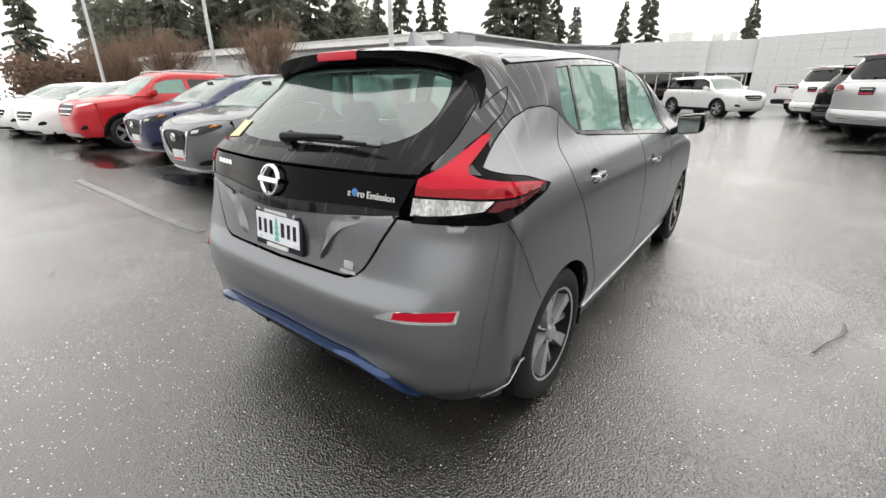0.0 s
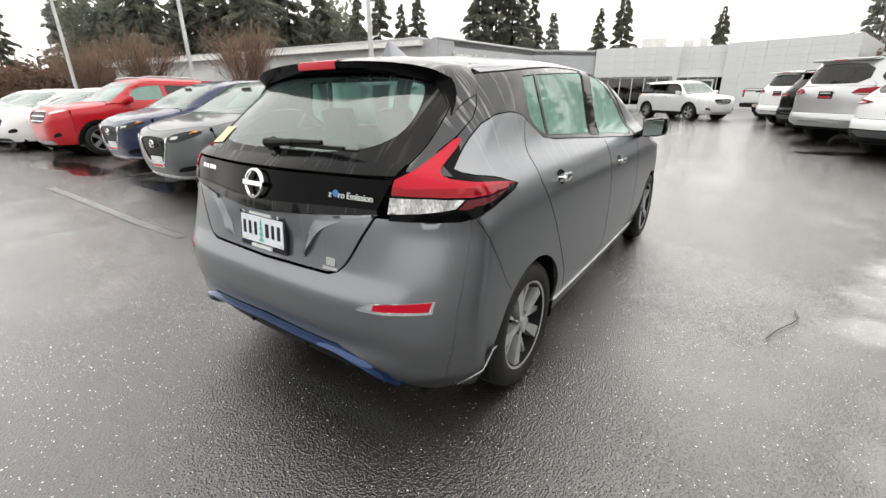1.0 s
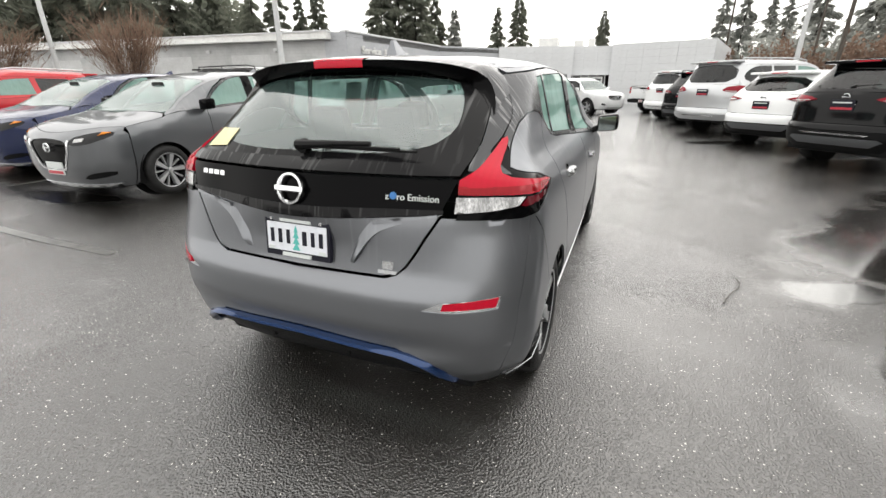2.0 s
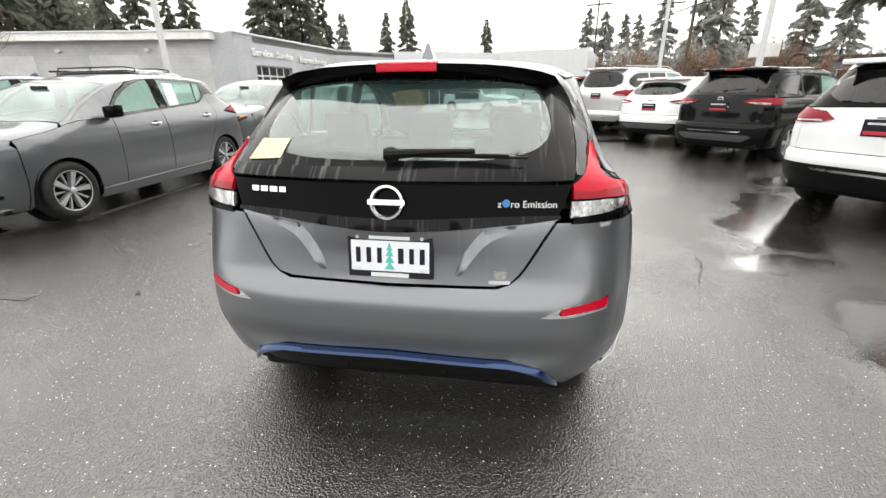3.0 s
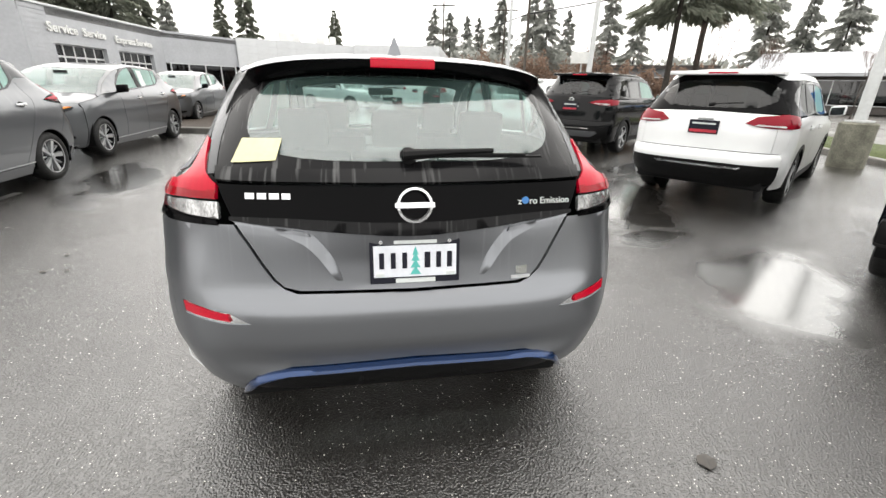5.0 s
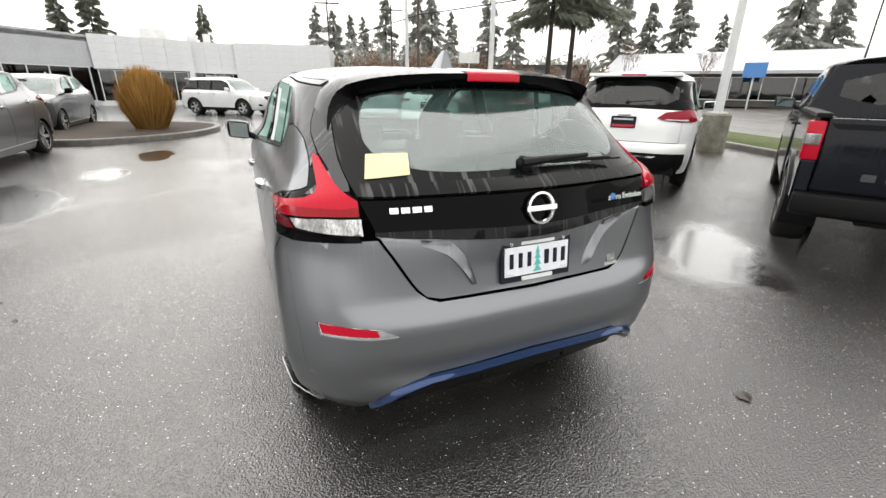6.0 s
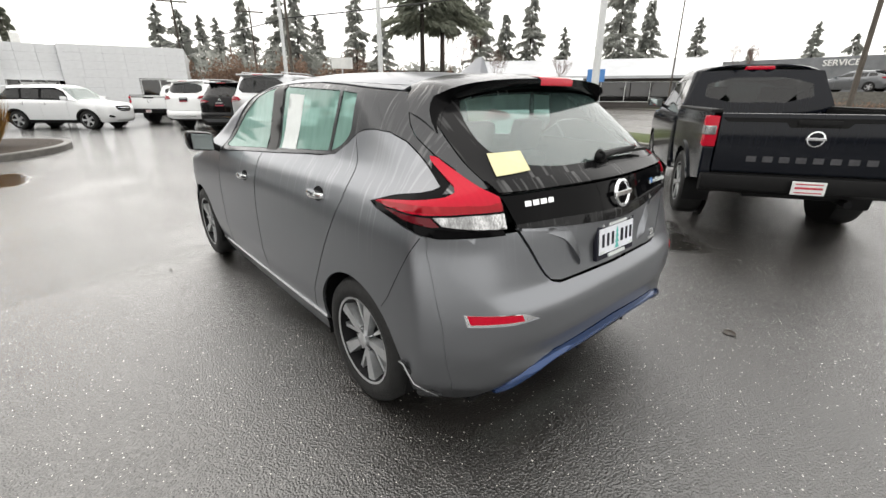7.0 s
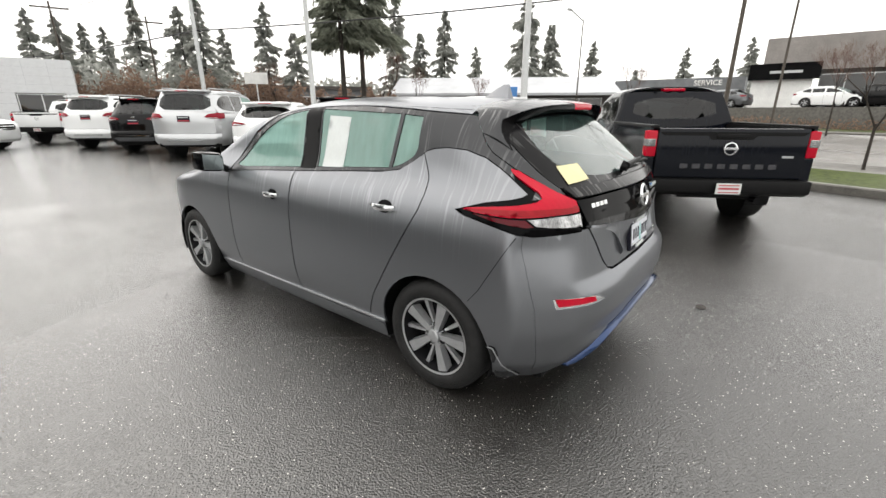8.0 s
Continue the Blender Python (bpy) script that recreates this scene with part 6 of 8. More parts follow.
W2 = dict(paint=M_WHITE, wb=2.65, ro=0.92, fo=0.9, h=1.58, w=0.90, belt=1.06, nose=0.95, tyre=0.34, screen_top=1.65, screen_low=2.35, clad=True, clad_top=0.52, lamp_z=(0.96, 1.06), lamp_x=0.45, plate_z=0.80, badge="ring", slope=0.42, skid=True)
build_suv("white_crossover", W2, "small white crossover with black cladding, parked tail out", at(4.27, 9.95, -45), 0.08, "car", "parked cars")
AR = dict(paint=M_SILVER, wb=3.08, ro=1.15, fo=0.95, h=1.92, w=1.01, belt=1.25, nose=1.15, tyre=0.40, screen_top=1.95, screen_low=2.7, clad_top=0.55, lamp_z=(1.1, 1.26), lamp_x=0.55, plate_z=1.02, chrome_bar=True, rails=M_ALLOY, slope=0.22, sill=0.33)
build_suv("silver_suv", AR, "large silver sport utility vehicle parked tail out", at(3.67, 12.85, -47), 0.09, "car", "parked cars")
BK = dict(RG, h=1.74, rails=M_PLAS)
build_suv("black_suv", BK, "black sport utility vehicle parked between pale ones", at(3.3, 15.9, -47), 0.1, "car", "parked cars")
WS = dict(AR, paint=M_WHITE, h=1.85, w=0.98)
build_suv("white_suv", WS, "white sport utility vehicle with roof rails, parked", at(2.9, 18.9, -47), 0.1, "car", "parked cars")
SE = dict(EQ, paint=M_PALE, glass_front=G_TINT)
build_suv("silver_crossover", SE, "silver crossover standing before the showroom", at(-2.3, 23.0, -131), 0.09, "car", "parked cars")
RD = dict(paint=M_RED, wb=2.52, ro=0.75, fo=0.82, h=1.65, w=0.88, belt=1.12, nose=1.02, tyre=0.34, screen_top=1.55, screen_low=2.25, clad=True, lamp_z=(0.98, 1.14), lamp_x=0.45, rails=M_ALLOY, slope=0.3, grille_z=(0.70, 0.98))
build_suv("red_crossover", RD, "bright red compact crossover with silver roof rails", at(-11.2, 4.45, 183), 0.08, "car", "parked cars")
AC = dict(paint=M_WHITE, glass_front=G_TINT, wb=2.78, ro=1.05, fo=0.95, h=1.47, w=0.92, belt=0.98, nose=0.86, tyre=0.33, screen_top=1.55, screen_low=2.45, lamp_z=(0.86, 0.98), lamp_x=0.5, slope=0.75, sill=0.2)
build_suv("white_saloon", AC, "white saloon car parked in the row of cars", at(-14.1, 4.5, 190), 0.1, "car", "parked cars")
build_suv("white_saloon", AC, "white car at the far end of the row", at(-17.0, 4.2, 198), 0.12, "car", "parked cars")

build_suv("silver_saloon", dict(AC, paint=M_PALE), "pale silver car beside the white saloons", at(-20.0, 4.4, 200), 0.12, "car", "parked cars")
build_suv("black_suv", dict(AR, paint=M_BLACK, rails=M_PLAS), "black sport utility vehicle parked behind the grey hatchbacks", at(-11.75, 9.8, -90), 0.1, "car", "parked cars")


# ---- pickup truck ----
# paler than the gate paint: reflections on pressed letter edges put into colour
M_EMBOSS = plain("embossed_letter_sheen", (0.05, 0.05, 0.055), 0.2, 0, 0.2, 20)


def build_pickup(label, m, P, plate_mat, wb=3.2, bedl=1.52, W=0.92, step=0.05, name="pickup_truck", lettered=True):
    car = thing(name, label, "pickup", m, "parked cars")
    H, sill, r = 1.80, 0.40, 0.385
    yb = 0.60 + 0.22          # back wall of the cab
    ro = 1.06
    belt = 1.22
    # cab: its own shell
    sh = Shell(base=[(0.2, W * 0.9), (0.5, W * 0.99), (0.95, W), (belt - 0.05, W * 0.97), (belt + 0.04, W * 0.93), (H - 0.12, W * 0.80), (H + 0.05, W * 0.76)],
               rear=[(0.2, yb), (belt, yb), (H - 0.1, yb + 0.16), (H + 0.05, yb + 0.24)],
               front=[(0.2, wb + 0.75), (0.6, wb + 0.86), (1.05, wb + 0.86), (1.3, wb + 0.7)],
               top=[(yb - 1, H - 0.03), (yb + 0.3, H - 0.005), (yb + 0.9, H), (wb - 1.0, H - 0.07), (wb - 0.25, belt + 0.08), (wb - 0.1, belt + 0.03), (wb + 0.6, belt - 0.05), (wb + 0.82, belt - 0.2)],
               round_rear=[(0.2, 0.12), (belt, 0.14), (H, 0.25)], round_front=0.6, round_top=0.1)
    d1 = yb + 0.78
    sp = dict(wb=wb, tyre=r, rim=0.235, track=W - 0.02, tyre_w=0.25, sill=sill, spokes=(6, 0.12), cab_w=W * 0.8, belt=[(yb, belt + 0.01), (wb, belt - 0.02)], floor=(yb + 0.05, wb + 0.6),
              roof_back=yb + 0.26, screen=(wb - 1.0, wb - 0.25), hood_front=wb + 0.72, roof_drop=0.07, front_border=wb + 0.5)
    ra = r + 0.06
    edge = lambda y: float(sh.top(y)) - 0.07
    d0 = wb - ra - 0.12
    for s in (1, -1):
        hint = (s, 0, 0)
        M = sh.side(s)
        sheet("front_fender", [(d0, sill + 0.05), *arch(wb, r, ra, sill + 0.05, False), (wb + 0.5, sill + 0.1), (wb + 0.5, edge(wb + 0.5)), *[(y, edge(y)) for y in np.linspace(wb + 0.45, d0 + 0.2, 6)], (d0, belt)], M, P, car, hint, step)
        sheet("front_door", [(d1, sill + 0.02), (d0, sill + 0.02), (d0, belt), (d1, belt)], M, P, car, hint, step)
        sheet("rear_door", [(yb + 0.03, sill + 0.02), (d1, sill + 0.02), (d1, belt), (yb + 0.03, belt)], M, P, car, hint, step)
        gf = [(d1 + 0.05, belt + 0.04), (d0 - 0.06, belt + 0.03), (wb - 0.85, H - 0.22), (d1 + 0.06, H - 0.17)]
        gr = [(yb + 0.16, belt + 0.05), (d1 - 0.05, belt + 0.04), (d1 - 0.04, H - 0.17), (yb + 0.3, H - 0.19)]
        sheet("front_door_glass", gf, M, G_TINT, car, hint, step, 0.004, 0, -0.004)
        sheet("rear_door_glass", gr, M, G_TINT, car, hint, step, 0.004, 0, -0.004)
        sheet("window_surround", [(yb + 0.03, belt), (d0 + 0.1, belt), (wb - 0.78, H - 0.16), (wb - 1.0, edge(wb - 1.0)), *[(y, edge(y)) for y in np.linspace(wb - 1.1, yb + 0.28, 6)], (yb + 0.2, H - 0.1)], M, P, car, hint, step, 0.02, 0, 0, "", [gf, gr])
        sheet("a_pillar_panel", [(d0 + 0.1, belt), (wb - 0.26, edge(wb - 0.26)), *[(y, edge(y)) for y in np.linspace(wb - 0.35, wb - 1.0, 6)], (wb - 0.78, H - 0.165)], M, P, car, hint, step)
        door_handle(car, sh, s, yb + 0.2, belt - 0.12, P)
        door_handle(car, sh, s, d1 + 0.2, belt - 0.12, P)
        door_mirror(car, sh, s, d0 - 0.08, belt + 0.02, M_PLAS, 0.26)
        # bed side with wheel opening and a rolled top rail
        zt = 1.26
        o = [(-ro + 0.06, 0.60), *arch(0, r, ra, 0.50, False), (yb - 0.02, sill + 0.06), (yb - 0.02, zt), (-ro + 0.02, zt)]
        bed = lambda p, s=s: np.stack([s * (W * (0.985 - 0.03 * np.clip((p[:, 1] - 0.9) / 0.4, -1, 1) ** 2) - 0.0 * p[:, 0]), p[:, 0], p[:, 1]], 1)
        sheet("bed_side", o, bed, P, car, hint, step, 0.03)
        sheet("arch_flare", arch(0, r, ra - 0.01, 0.50, True) + arch(0, r, ra + 0.06, 0.50, False), lambda p, s=s: bed(p) + np.array([s * 0.02, 0, 0]), P, car, hint, 0.06, 0.03, 0)
        bm = bmesh.new()
        box(bm, s * (W * 0.955 - 0.09), -ro + 0.02, zt - 0.02, s * W * 0.965, yb - 0.03, zt + 0.02, 0.012) if s > 0 else box(bm, -W * 0.965, -ro + 0.02, zt - 0.02, -(W * 0.955 - 0.09), yb - 0.03, zt + 0.02, 0.012)
        part("bed_rail", bm, M_PLAS, car)
        bm = bmesh.new()
        box(bm, min(s * (W - 0.16), s * (W - 0.12)), -ro + 0.04, 0.7, max(s * (W - 0.16), s * (W - 0.12)), yb - 0.03, zt - 0.01)
        part("bed_inner", bm, M_PLAS, car)
        # tall tail lamp on the corner
        bm = bmesh.new()
        box(bm, min(s * (W - 0.115), s * (W - 0.0)), -ro - 0.012, 0.92, max(s * (W - 0.115), s * (W - 0.0)), -ro + 0.14, 1.22, 0.02)
        lamp = part("tail_lamp", bm, M_LRED, car, "red tail lamp with clear middle", True)
        bm = bmesh.new()
        box(bm, min(s * (W - 0.10), s * (W + 0.004)), -ro - 0.018, 1.035, max(s * (W - 0.10), s * (W + 0.004)), -ro + 0.12, 1.125, 0.01)
        part("reversing_lens", bm, M_LCHROME, lamp)
        bm = bmesh.new()
        box(bm, min(s * (W - 0.115), s * (W - 0.01)), -ro + 0.0, 0.60, max(s * (W - 0.115), s * (W - 0.01)), -ro + 0.12, 0.92, 0.015)
        part("bed_corner", bm, P, car)
    # cab back wall, window, roof
    bk = lambda p: np.stack([p[:, 0], sh.rear(p[:, 1]), p[:, 1]], 1)
    gw = smooth_poly([(-0.62, belt + 0.10), (0.62, belt + 0.10), (0.58, H - 0.17), (-0.58, H - 0.17)], 1)
    hwz = lambda z: float(sh.half(float(sh.rear(z)) + 0.12, z))
    cabo = mirrored([(0, sill + 0.1), *[(hwz(z), z) for z in np.linspace(sill + 0.1, H - 0.09, 9)], (0, H - 0.07)])
    sheet("cab_back", cabo, bk, P, car, (0, -1, 0), 0.1, 0.02, 0, 0, "", [gw])
    sheet("back_window", gw, bk, G_TINT, car, (0, -1, 0), 0.1, 0.004, 0)
    for s in (1, -1):
        sheet("cab_corner", [(s * hwz(z), z) for z in np.linspace(sill + 0.1, H - 0.09, 7)] + [(s * (float(sh.half(float(sh.rear(z)) + 0.2, z))), z) for z in np.linspace(H - 0.09, sill + 0.1, 7)], lambda p: np.stack([p[:, 0], sh.rear(p[:, 1]) + 0.06, p[:, 1]], 1), P, car, (0, -1, 0), 0.1, 0.01, 0)
    line = build_top(car, sh, sp, P, step)
    sp["grille"] = smooth_poly(mirrored([(0, 0.75), (0.5, 0.77), (0.52, 1.05), (0, 1.08)]), 1)
    sp["front_bits"] = [("headlamp", [(0.56, 0.92), (0.78, 0.94), (0.78, 1.06), (0.56, 1.05)], M_LWHITE)]
    build_nose(car, sh, dict(sp, sill=0.45), P, step, line)
    bm = bmesh.new()
    box(bm, -0.16, yb + 0.16, H - 0.075, 0.16, yb + 0.30, H - 0.03, 0.015)
    part("high_brake_lamp", bm, M_LRED, car, "", True)
    # tailgate: panel with upper recess, handle and pressed band
    bm = bmesh.new()
    w = W - 0.118
    box(bm, -w, -ro - 0.02, 0.68, w, -ro + 0.03, 1.245, 0.018)
    gate = part("tailgate", bm, P, car, "", True)
    bm = bmesh.new()
    pts = [(-w + 0.01, 1.205), (w - 0.01, 1.205), (w - 0.06, 1.165), (0.26, 1.165), (0.22, 1.12), (-0.22, 1.12), (-0.26, 1.165), (-w + 0.06, 1.165)]
    a = [bm.verts.new((x, -ro - 0.024, z)) for x, z in pts]
    b = [bm.verts.new((x * 0.985, -ro - 0.010, z)) for x, z in pts]
    bm.faces.new(a)
    for k in range(8):
        bm.faces.new((a[k], b[k], b[(k + 1) % 8], a[(k + 1) % 8]))
    part("gate_recess", bm, M_PLAS, gate)
    bm = bmesh.new()
    box(bm, -0.17, -ro - 0.036, 1.135, 0.17, -ro - 0.02, 1.185, 0.008)
    part("gate_handle", bm, M_PLAS, gate, "", True)
    ring_badge(car, 0, -ro - 0.024, 1.02, 0.075)
    if lettered:
        x = -0.52
        for k in range(8):
            bm = bmesh.new()
            box(bm, x, -ro - 0.0235, 0.79, x + 0.085, -ro - 0.019, 0.845, 0.003)
            part("letter_bar", bm, M_EMBOSS, gate)
            x += 0.137
        bm = bmesh.new()
        box(bm, 0.56, -ro - 0.026, 0.92, 0.68, -ro - 0.019, 0.945, 0.002)
        part("letter_bar", bm, M_ALLOY, gate)
    # bumper with step pad and plate
    bm = bmesh.new()
    box(bm, -W + 0.02, -ro - 0.15, 0.48, W - 0.02, -ro - 0.0, 0.67, 0.03)
    for v in bm.verts:
        if abs(v.co.x) > W - 0.25 and v.co.y < -ro - 0.06:
            v.co.y += 0.05
            v.co.z += 0.03 if v.co.z < 0.55 else 0
    bumper = part("rear_bumper", bm, M_PLAS, car, "", True)
    bm = bmesh.new()
    box(bm, -0.135, -ro - 0.16, 0.515, 0.135, -ro - 0.145, 0.64, 0.004)
    pl = part("plate", bm, plate_mat, bumper, "dealer plate")
    for z, mt, h in ((0.570, M_PLATERED, 0.02), (0.612, M_PLATERED, 0.01), (0.532, M_PLATERED, 0.01)):
        bm = bmesh.new()
        box(bm, -0.11, -ro - 0.1635, z, 0.11, -ro - 0.159, z + h)
        part("plate_bar", bm, mt, pl)
    bm = bmesh.new()
    box(bm, -W + 0.14, -ro + 0.03, 0.66, W - 0.14, yb - 0.02, 0.72)
    part("bed_floor", bm, M_PLAS, car)
    bm = bmesh.new()
    box(bm, -0.45, -ro + 0.1, 0.42, 0.45, wb + 0.5, 0.56, 0.02)
    part("chassis", bm, M_PLAS, car)
    bm = bmesh.new()
    tube(bm, (0.4, -ro - 0.02, 0.42), (0.4, -0.6, 0.42), 0.035, 0.035, 10)
    part("exhaust", bm, M_ALLOYDK, car, "", True)
    four_wheels(car, sp, False)
    seats(car, [(yb + 0.52, (-0.4, 0.4)), (yb + 1.15, (-0.4, 0.4))], 0.9, 1.52, 0.24)
    return car


build_pickup("black pickup truck with chrome ring badge, parked tail out", at(4.48, -0.26, -60), M_NAVY, M_WPAPER)
build_pickup("white pickup truck parked at the end of the row", at(2.4, 23.5, -47), M_WHITE, M_WPAPER, 3.6, 1.7, 0.98, 0.1, "white_pickup", False)


# ---- buildings ----
def block_wall_mat():
    m, nt, b = shader("pale_block_paint", (0.33, 0.335, 0.335), 0.75)
    br = nt.nodes.new("ShaderNodeTexBrick")
    br.inputs["Scale"].default_value = 1.0
    br.inputs["Brick Width"].default_value = 0.4
    br.inputs["Row Height"].default_value = 0.2
    br.inputs["Mortar Size"].default_value = 0.012
    br.inputs["Color1"].default_value = (0.52, 0.525, 0.52, 1)
    br.inputs["Color2"].default_value = (0.50, 0.505, 0.5, 1)
    br.inputs["Mortar"].default_value = (0.46, 0.46, 0.455, 1)
    v = coords(nt, (1, 1, 1))
    sep = nt.nodes.new("ShaderNodeSeparateXYZ")
    nt.links.new(v, sep.inputs[0])
    com = nt.nodes.new("ShaderNodeCombineXYZ")
    nt.links.new(sep.outputs[0], com.inputs[0])
    nt.links.new(sep.outputs[2], com.inputs[1])
    nt.links.new(com.outputs[0], br.inputs["Vector"])
    stain = noise_tex(nt, v, 0.7, 4)
    nt.links.new(mix_rgb(nt, 1.0, br.outputs[0], ramp(nt, stain, [(0.35, grey(0.75)), (0.7, grey(1.05))]), "MULTIPLY"), b.inputs["Base Color"])
    bump(nt, b, br.outputs["Fac"], -0.2, 0.006)
    return m


M_BLOCK = block_wall_mat()
M_PANEL = plain("pale_metal_panel", (0.64, 0.65, 0.66), 0.4, 0.0, 0.07, 0.8)
M_PATCH = plain("pale_wall_paint", (0.6, 0.605, 0.6), 0.7, 0, 0.12, 0.9)
M_TAUPE = plain("taupe_stucco", (0.27, 0.25, 0.235), 0.8, 0, 0.15, 1.0)
M_PANELD = plain("grey_metal_siding", (0.43, 0.44, 0.46), 0.45, 0.0, 0.1, 0.8)
M_FASCIA = plain("white_fascia", (0.82, 0.82, 0.8), 0.5, 0, 0.12, 1.2)
M_DOORM = plain("white_aluminium", (0.66, 0.67, 0.67), 0.35, 0.1, 0.08, 3)
M_SHOP = glass("shop_glass", (0.10, 0.105, 0.11), 0.3)
# near-black tone puts the unlit rooms' dimness into the colour
M_DARKIN = plain("painted_dim_room", (0.05, 0.045, 0.04), 0.8, 0, 0.4, 1.5)
M_ROOFT = plain("flat_roof", (0.2, 0.2, 0.2), 0.8, 0, 0.2, 2)
M_BROWN = plain("dark_brown_cladding", (0.07, 0.06, 0.055), 0.7, 0, 0.3, 1.5)
M_SLATE = plain("slate_grey_wall", (0.2, 0.21, 0.22), 0.7, 0, 0.2, 1.5)
M_WARM = None


def lamp_mat():
    m = bpy.data.materials.new("lit_showroom_lamp")
    m.use_nodes = True
    b = m.node_tree.nodes["Principled BSDF"]
    b.inputs["Base Color"].default_value = (0.8, 0.7, 0.4, 1)
    b.inputs["Emission Color"].default_value = (1.0, 0.72, 0.32, 1)
    b.inputs["Emission Strength"].default_value = 2.0
    return m


M_WARM = lamp_mat()
BZ = 0.15


class Wall:
    """A straight facade from a to b, facing to the right of a -> b; u along it, z up, d out of it."""

    def __init__(self, a, b, z0=BZ):
        self.a, self.b = Vector((*a, 0)), Vector((*b, 0))
        d = (self.b - self.a)
        self.len = d.length
        self.u = d.normalized()
        self.n = Vector((self.u.y, -self.u.x, 0))
        self.z0 = z0
        self.m = Matrix(((self.u.x, -self.n.x, 0, self.a.x), (self.u.y, -self.n.y, 0, self.a.y), (0, 0, 0.85 if z0 == BZ else 1.0, z0), (0, 0, 0, 1)))

    def box(self, name, u0, u1, z0, z1, d0, d1, mat, parent, label="", bevel=0.0):
        """A block from d0 to d1 metres out of the facade's plane, in the wall's own axes."""
        bm = bmesh.new()
        box(bm, u0, -d1, z0, u1, -d0, z1, bevel)
        ob = part(name, bm, mat, parent, label)
        ob.matrix_local = self.m
        return ob


def panel_rows(W_, parent, u0, u1, z0, z1, nu, nz, mat, d=0.0, gap=0.012, name="panel"):
    """Metal panels with open joints, each one a piece."""
    W_.box("panel_backing", u0, u1, z0, z1, d - 0.2, d - 0.012, M_PANELD, parent)
    du, dz = (u1 - u0) / nu, (z1 - z0) / nz
    bm = bmesh.new()
    box(bm, gap / 2, -0.03, gap / 2, du - gap / 2, 0, dz - gap / 2, 0.004)
    first = part(name, bm, mat, parent)
    me = first.data
    for i in range(nu):
        for j in range(nz):
            ob = first if i == j == 0 else new(name, me)
            ob.parent = parent
            ob.matrix_local = W_.m @ Matrix.Translation((u0 + i * du, -d + 0.0, z0 + j * dz))


def glazing(W_, parent, u0, u1, z0, z1, n, d=0.0, mat=None, bar=0.05):
    W_.box("window_frame", u0 - bar, u1 + bar, z0 - bar, z0, d - 0.08, d + 0.03, M_DOORM, parent)
    W_.box("window_frame", u0 - bar, u1 + bar, z1, z1 + bar, d - 0.08, d + 0.03, M_DOORM, parent)
    for i in range(n + 1):
        u = u0 + (u1 - u0) * i / n
        W_.box("mullion", u - bar / 2, u + bar / 2, z0, z1, d - 0.08, d + 0.03, M_DOORM, parent)
    for i in range(n):
        a, b = u0 + (u1 - u0) * i / n, u0 + (u1 - u0) * (i + 1) / n
        W_.box("pane", a + bar / 2, b - bar / 2, z0, z1, d - 0.045, d - 0.035, mat or M_SHOP, parent)
    # dark sheet close behind the panes stands in for the unlit room
    W_.box("dark_room_sheet", u0, u1, z0, z1, d - 0.9, d - 0.82, M_DARKIN, parent)


def flat_top(name, pts, z, h, mat, parent):
    bm = bmesh.new()
    lo = [bm.verts.new((x, y, z - h)) for x, y in pts]
    hi = [bm.verts.new((x, y, z)) for x, y in pts]
    bm.faces.new(hi)
    bm.faces.new(lo[::-1])
    for k in range(len(pts)):
        bm.faces.new((lo[k], lo[(k + 1) % len(pts)], hi[(k + 1) % len(pts)], hi[k]))
    return part(name, bm, mat, parent)


def sign_text(text, parent, W_, u, z, size, d, mat):
    cu = bpy.data.curves.new("sign_letters", "FONT")
    cu.body = text
    cu.size = size
    cu.extrude = 0.03
    cu.offset = 0.012
    cu.materials.append(mat)
    ob = new("sign_letters", cu)
    ob.parent = parent
    ob.matrix_local = W_.m @ Matrix.Translation((u, -d, z)) @ Matrix.Rotation(math.pi / 2, 4, "X")


# service building: long block wall, siding corner, two bay doors
A0, A1, A2 = (-46.0, 15.4), (-13.24, 19.15), (-12.3, 29.6)
service = thing("service_building", "long pale grey block-walled service building with white fascia", "building")
w1 = Wall(A0, A1)
L1 = w1.len
w1.box("wall", 0, L1 - 1.3, -0.3, 4.45, -0.3, 0.0, M_BLOCK, service, "painted concrete block wall")
w1.box("corner_wall", L1 - 1.3, L1, -0.3, 4.75, -0.3, 0.03, M_PANELD, service)
for i in range(22):
    w1.box("siding_rib", L1 - 1.28, L1, 0.1 + i * 0.21, 0.29 + i * 0.21, 0.03, 0.042, M_PANELD, service)
w1.box("fascia", -1.0, L1 - 0.9, 4.35, 4.75, -0.3, 0.5, M_FASCIA, service)
w1.box("fascia_cap", -1.05, L1 - 0.85, 4.75, 4.83, -0.35, 0.56, M_PANEL, service)
for u in (4, 9, 14, 19, 24, 28.6):
    w1.box("wall_lamp", u - 0.12, u + 0.12, 3.75, 3.95, 0.0, 0.16, M_DOORM, service, "", 0.03)
for u, wd in ((6, 1.0), (17, 1.0)):
    w1.box("door_leaf", u, u + wd, 0, 2.1, 0.0, 0.04, M_DOORM, service)
for u in (3, 11, 20, 25.5):
    w1.box("pale_patch_panel", u, u + 2.6, 1.9, 3.6, 0.0, 0.02, M_PATCH, service)
flat_top("roof", [A0, A1, A2, (-25, 42), (-48, 38)], BZ + 4.0, 0.3, M_ROOFT, service)
w2 = Wall(A1, A2)
L2 = w2.len
w2.box("wall", 0, 1.5, -0.3, 4.75, -0.3, 0.0, M_PANELD, service)
w2.box("wall", 4.9, 5.9, -0.3, 3.1, -0.3, 0.0, M_PANELD, service)
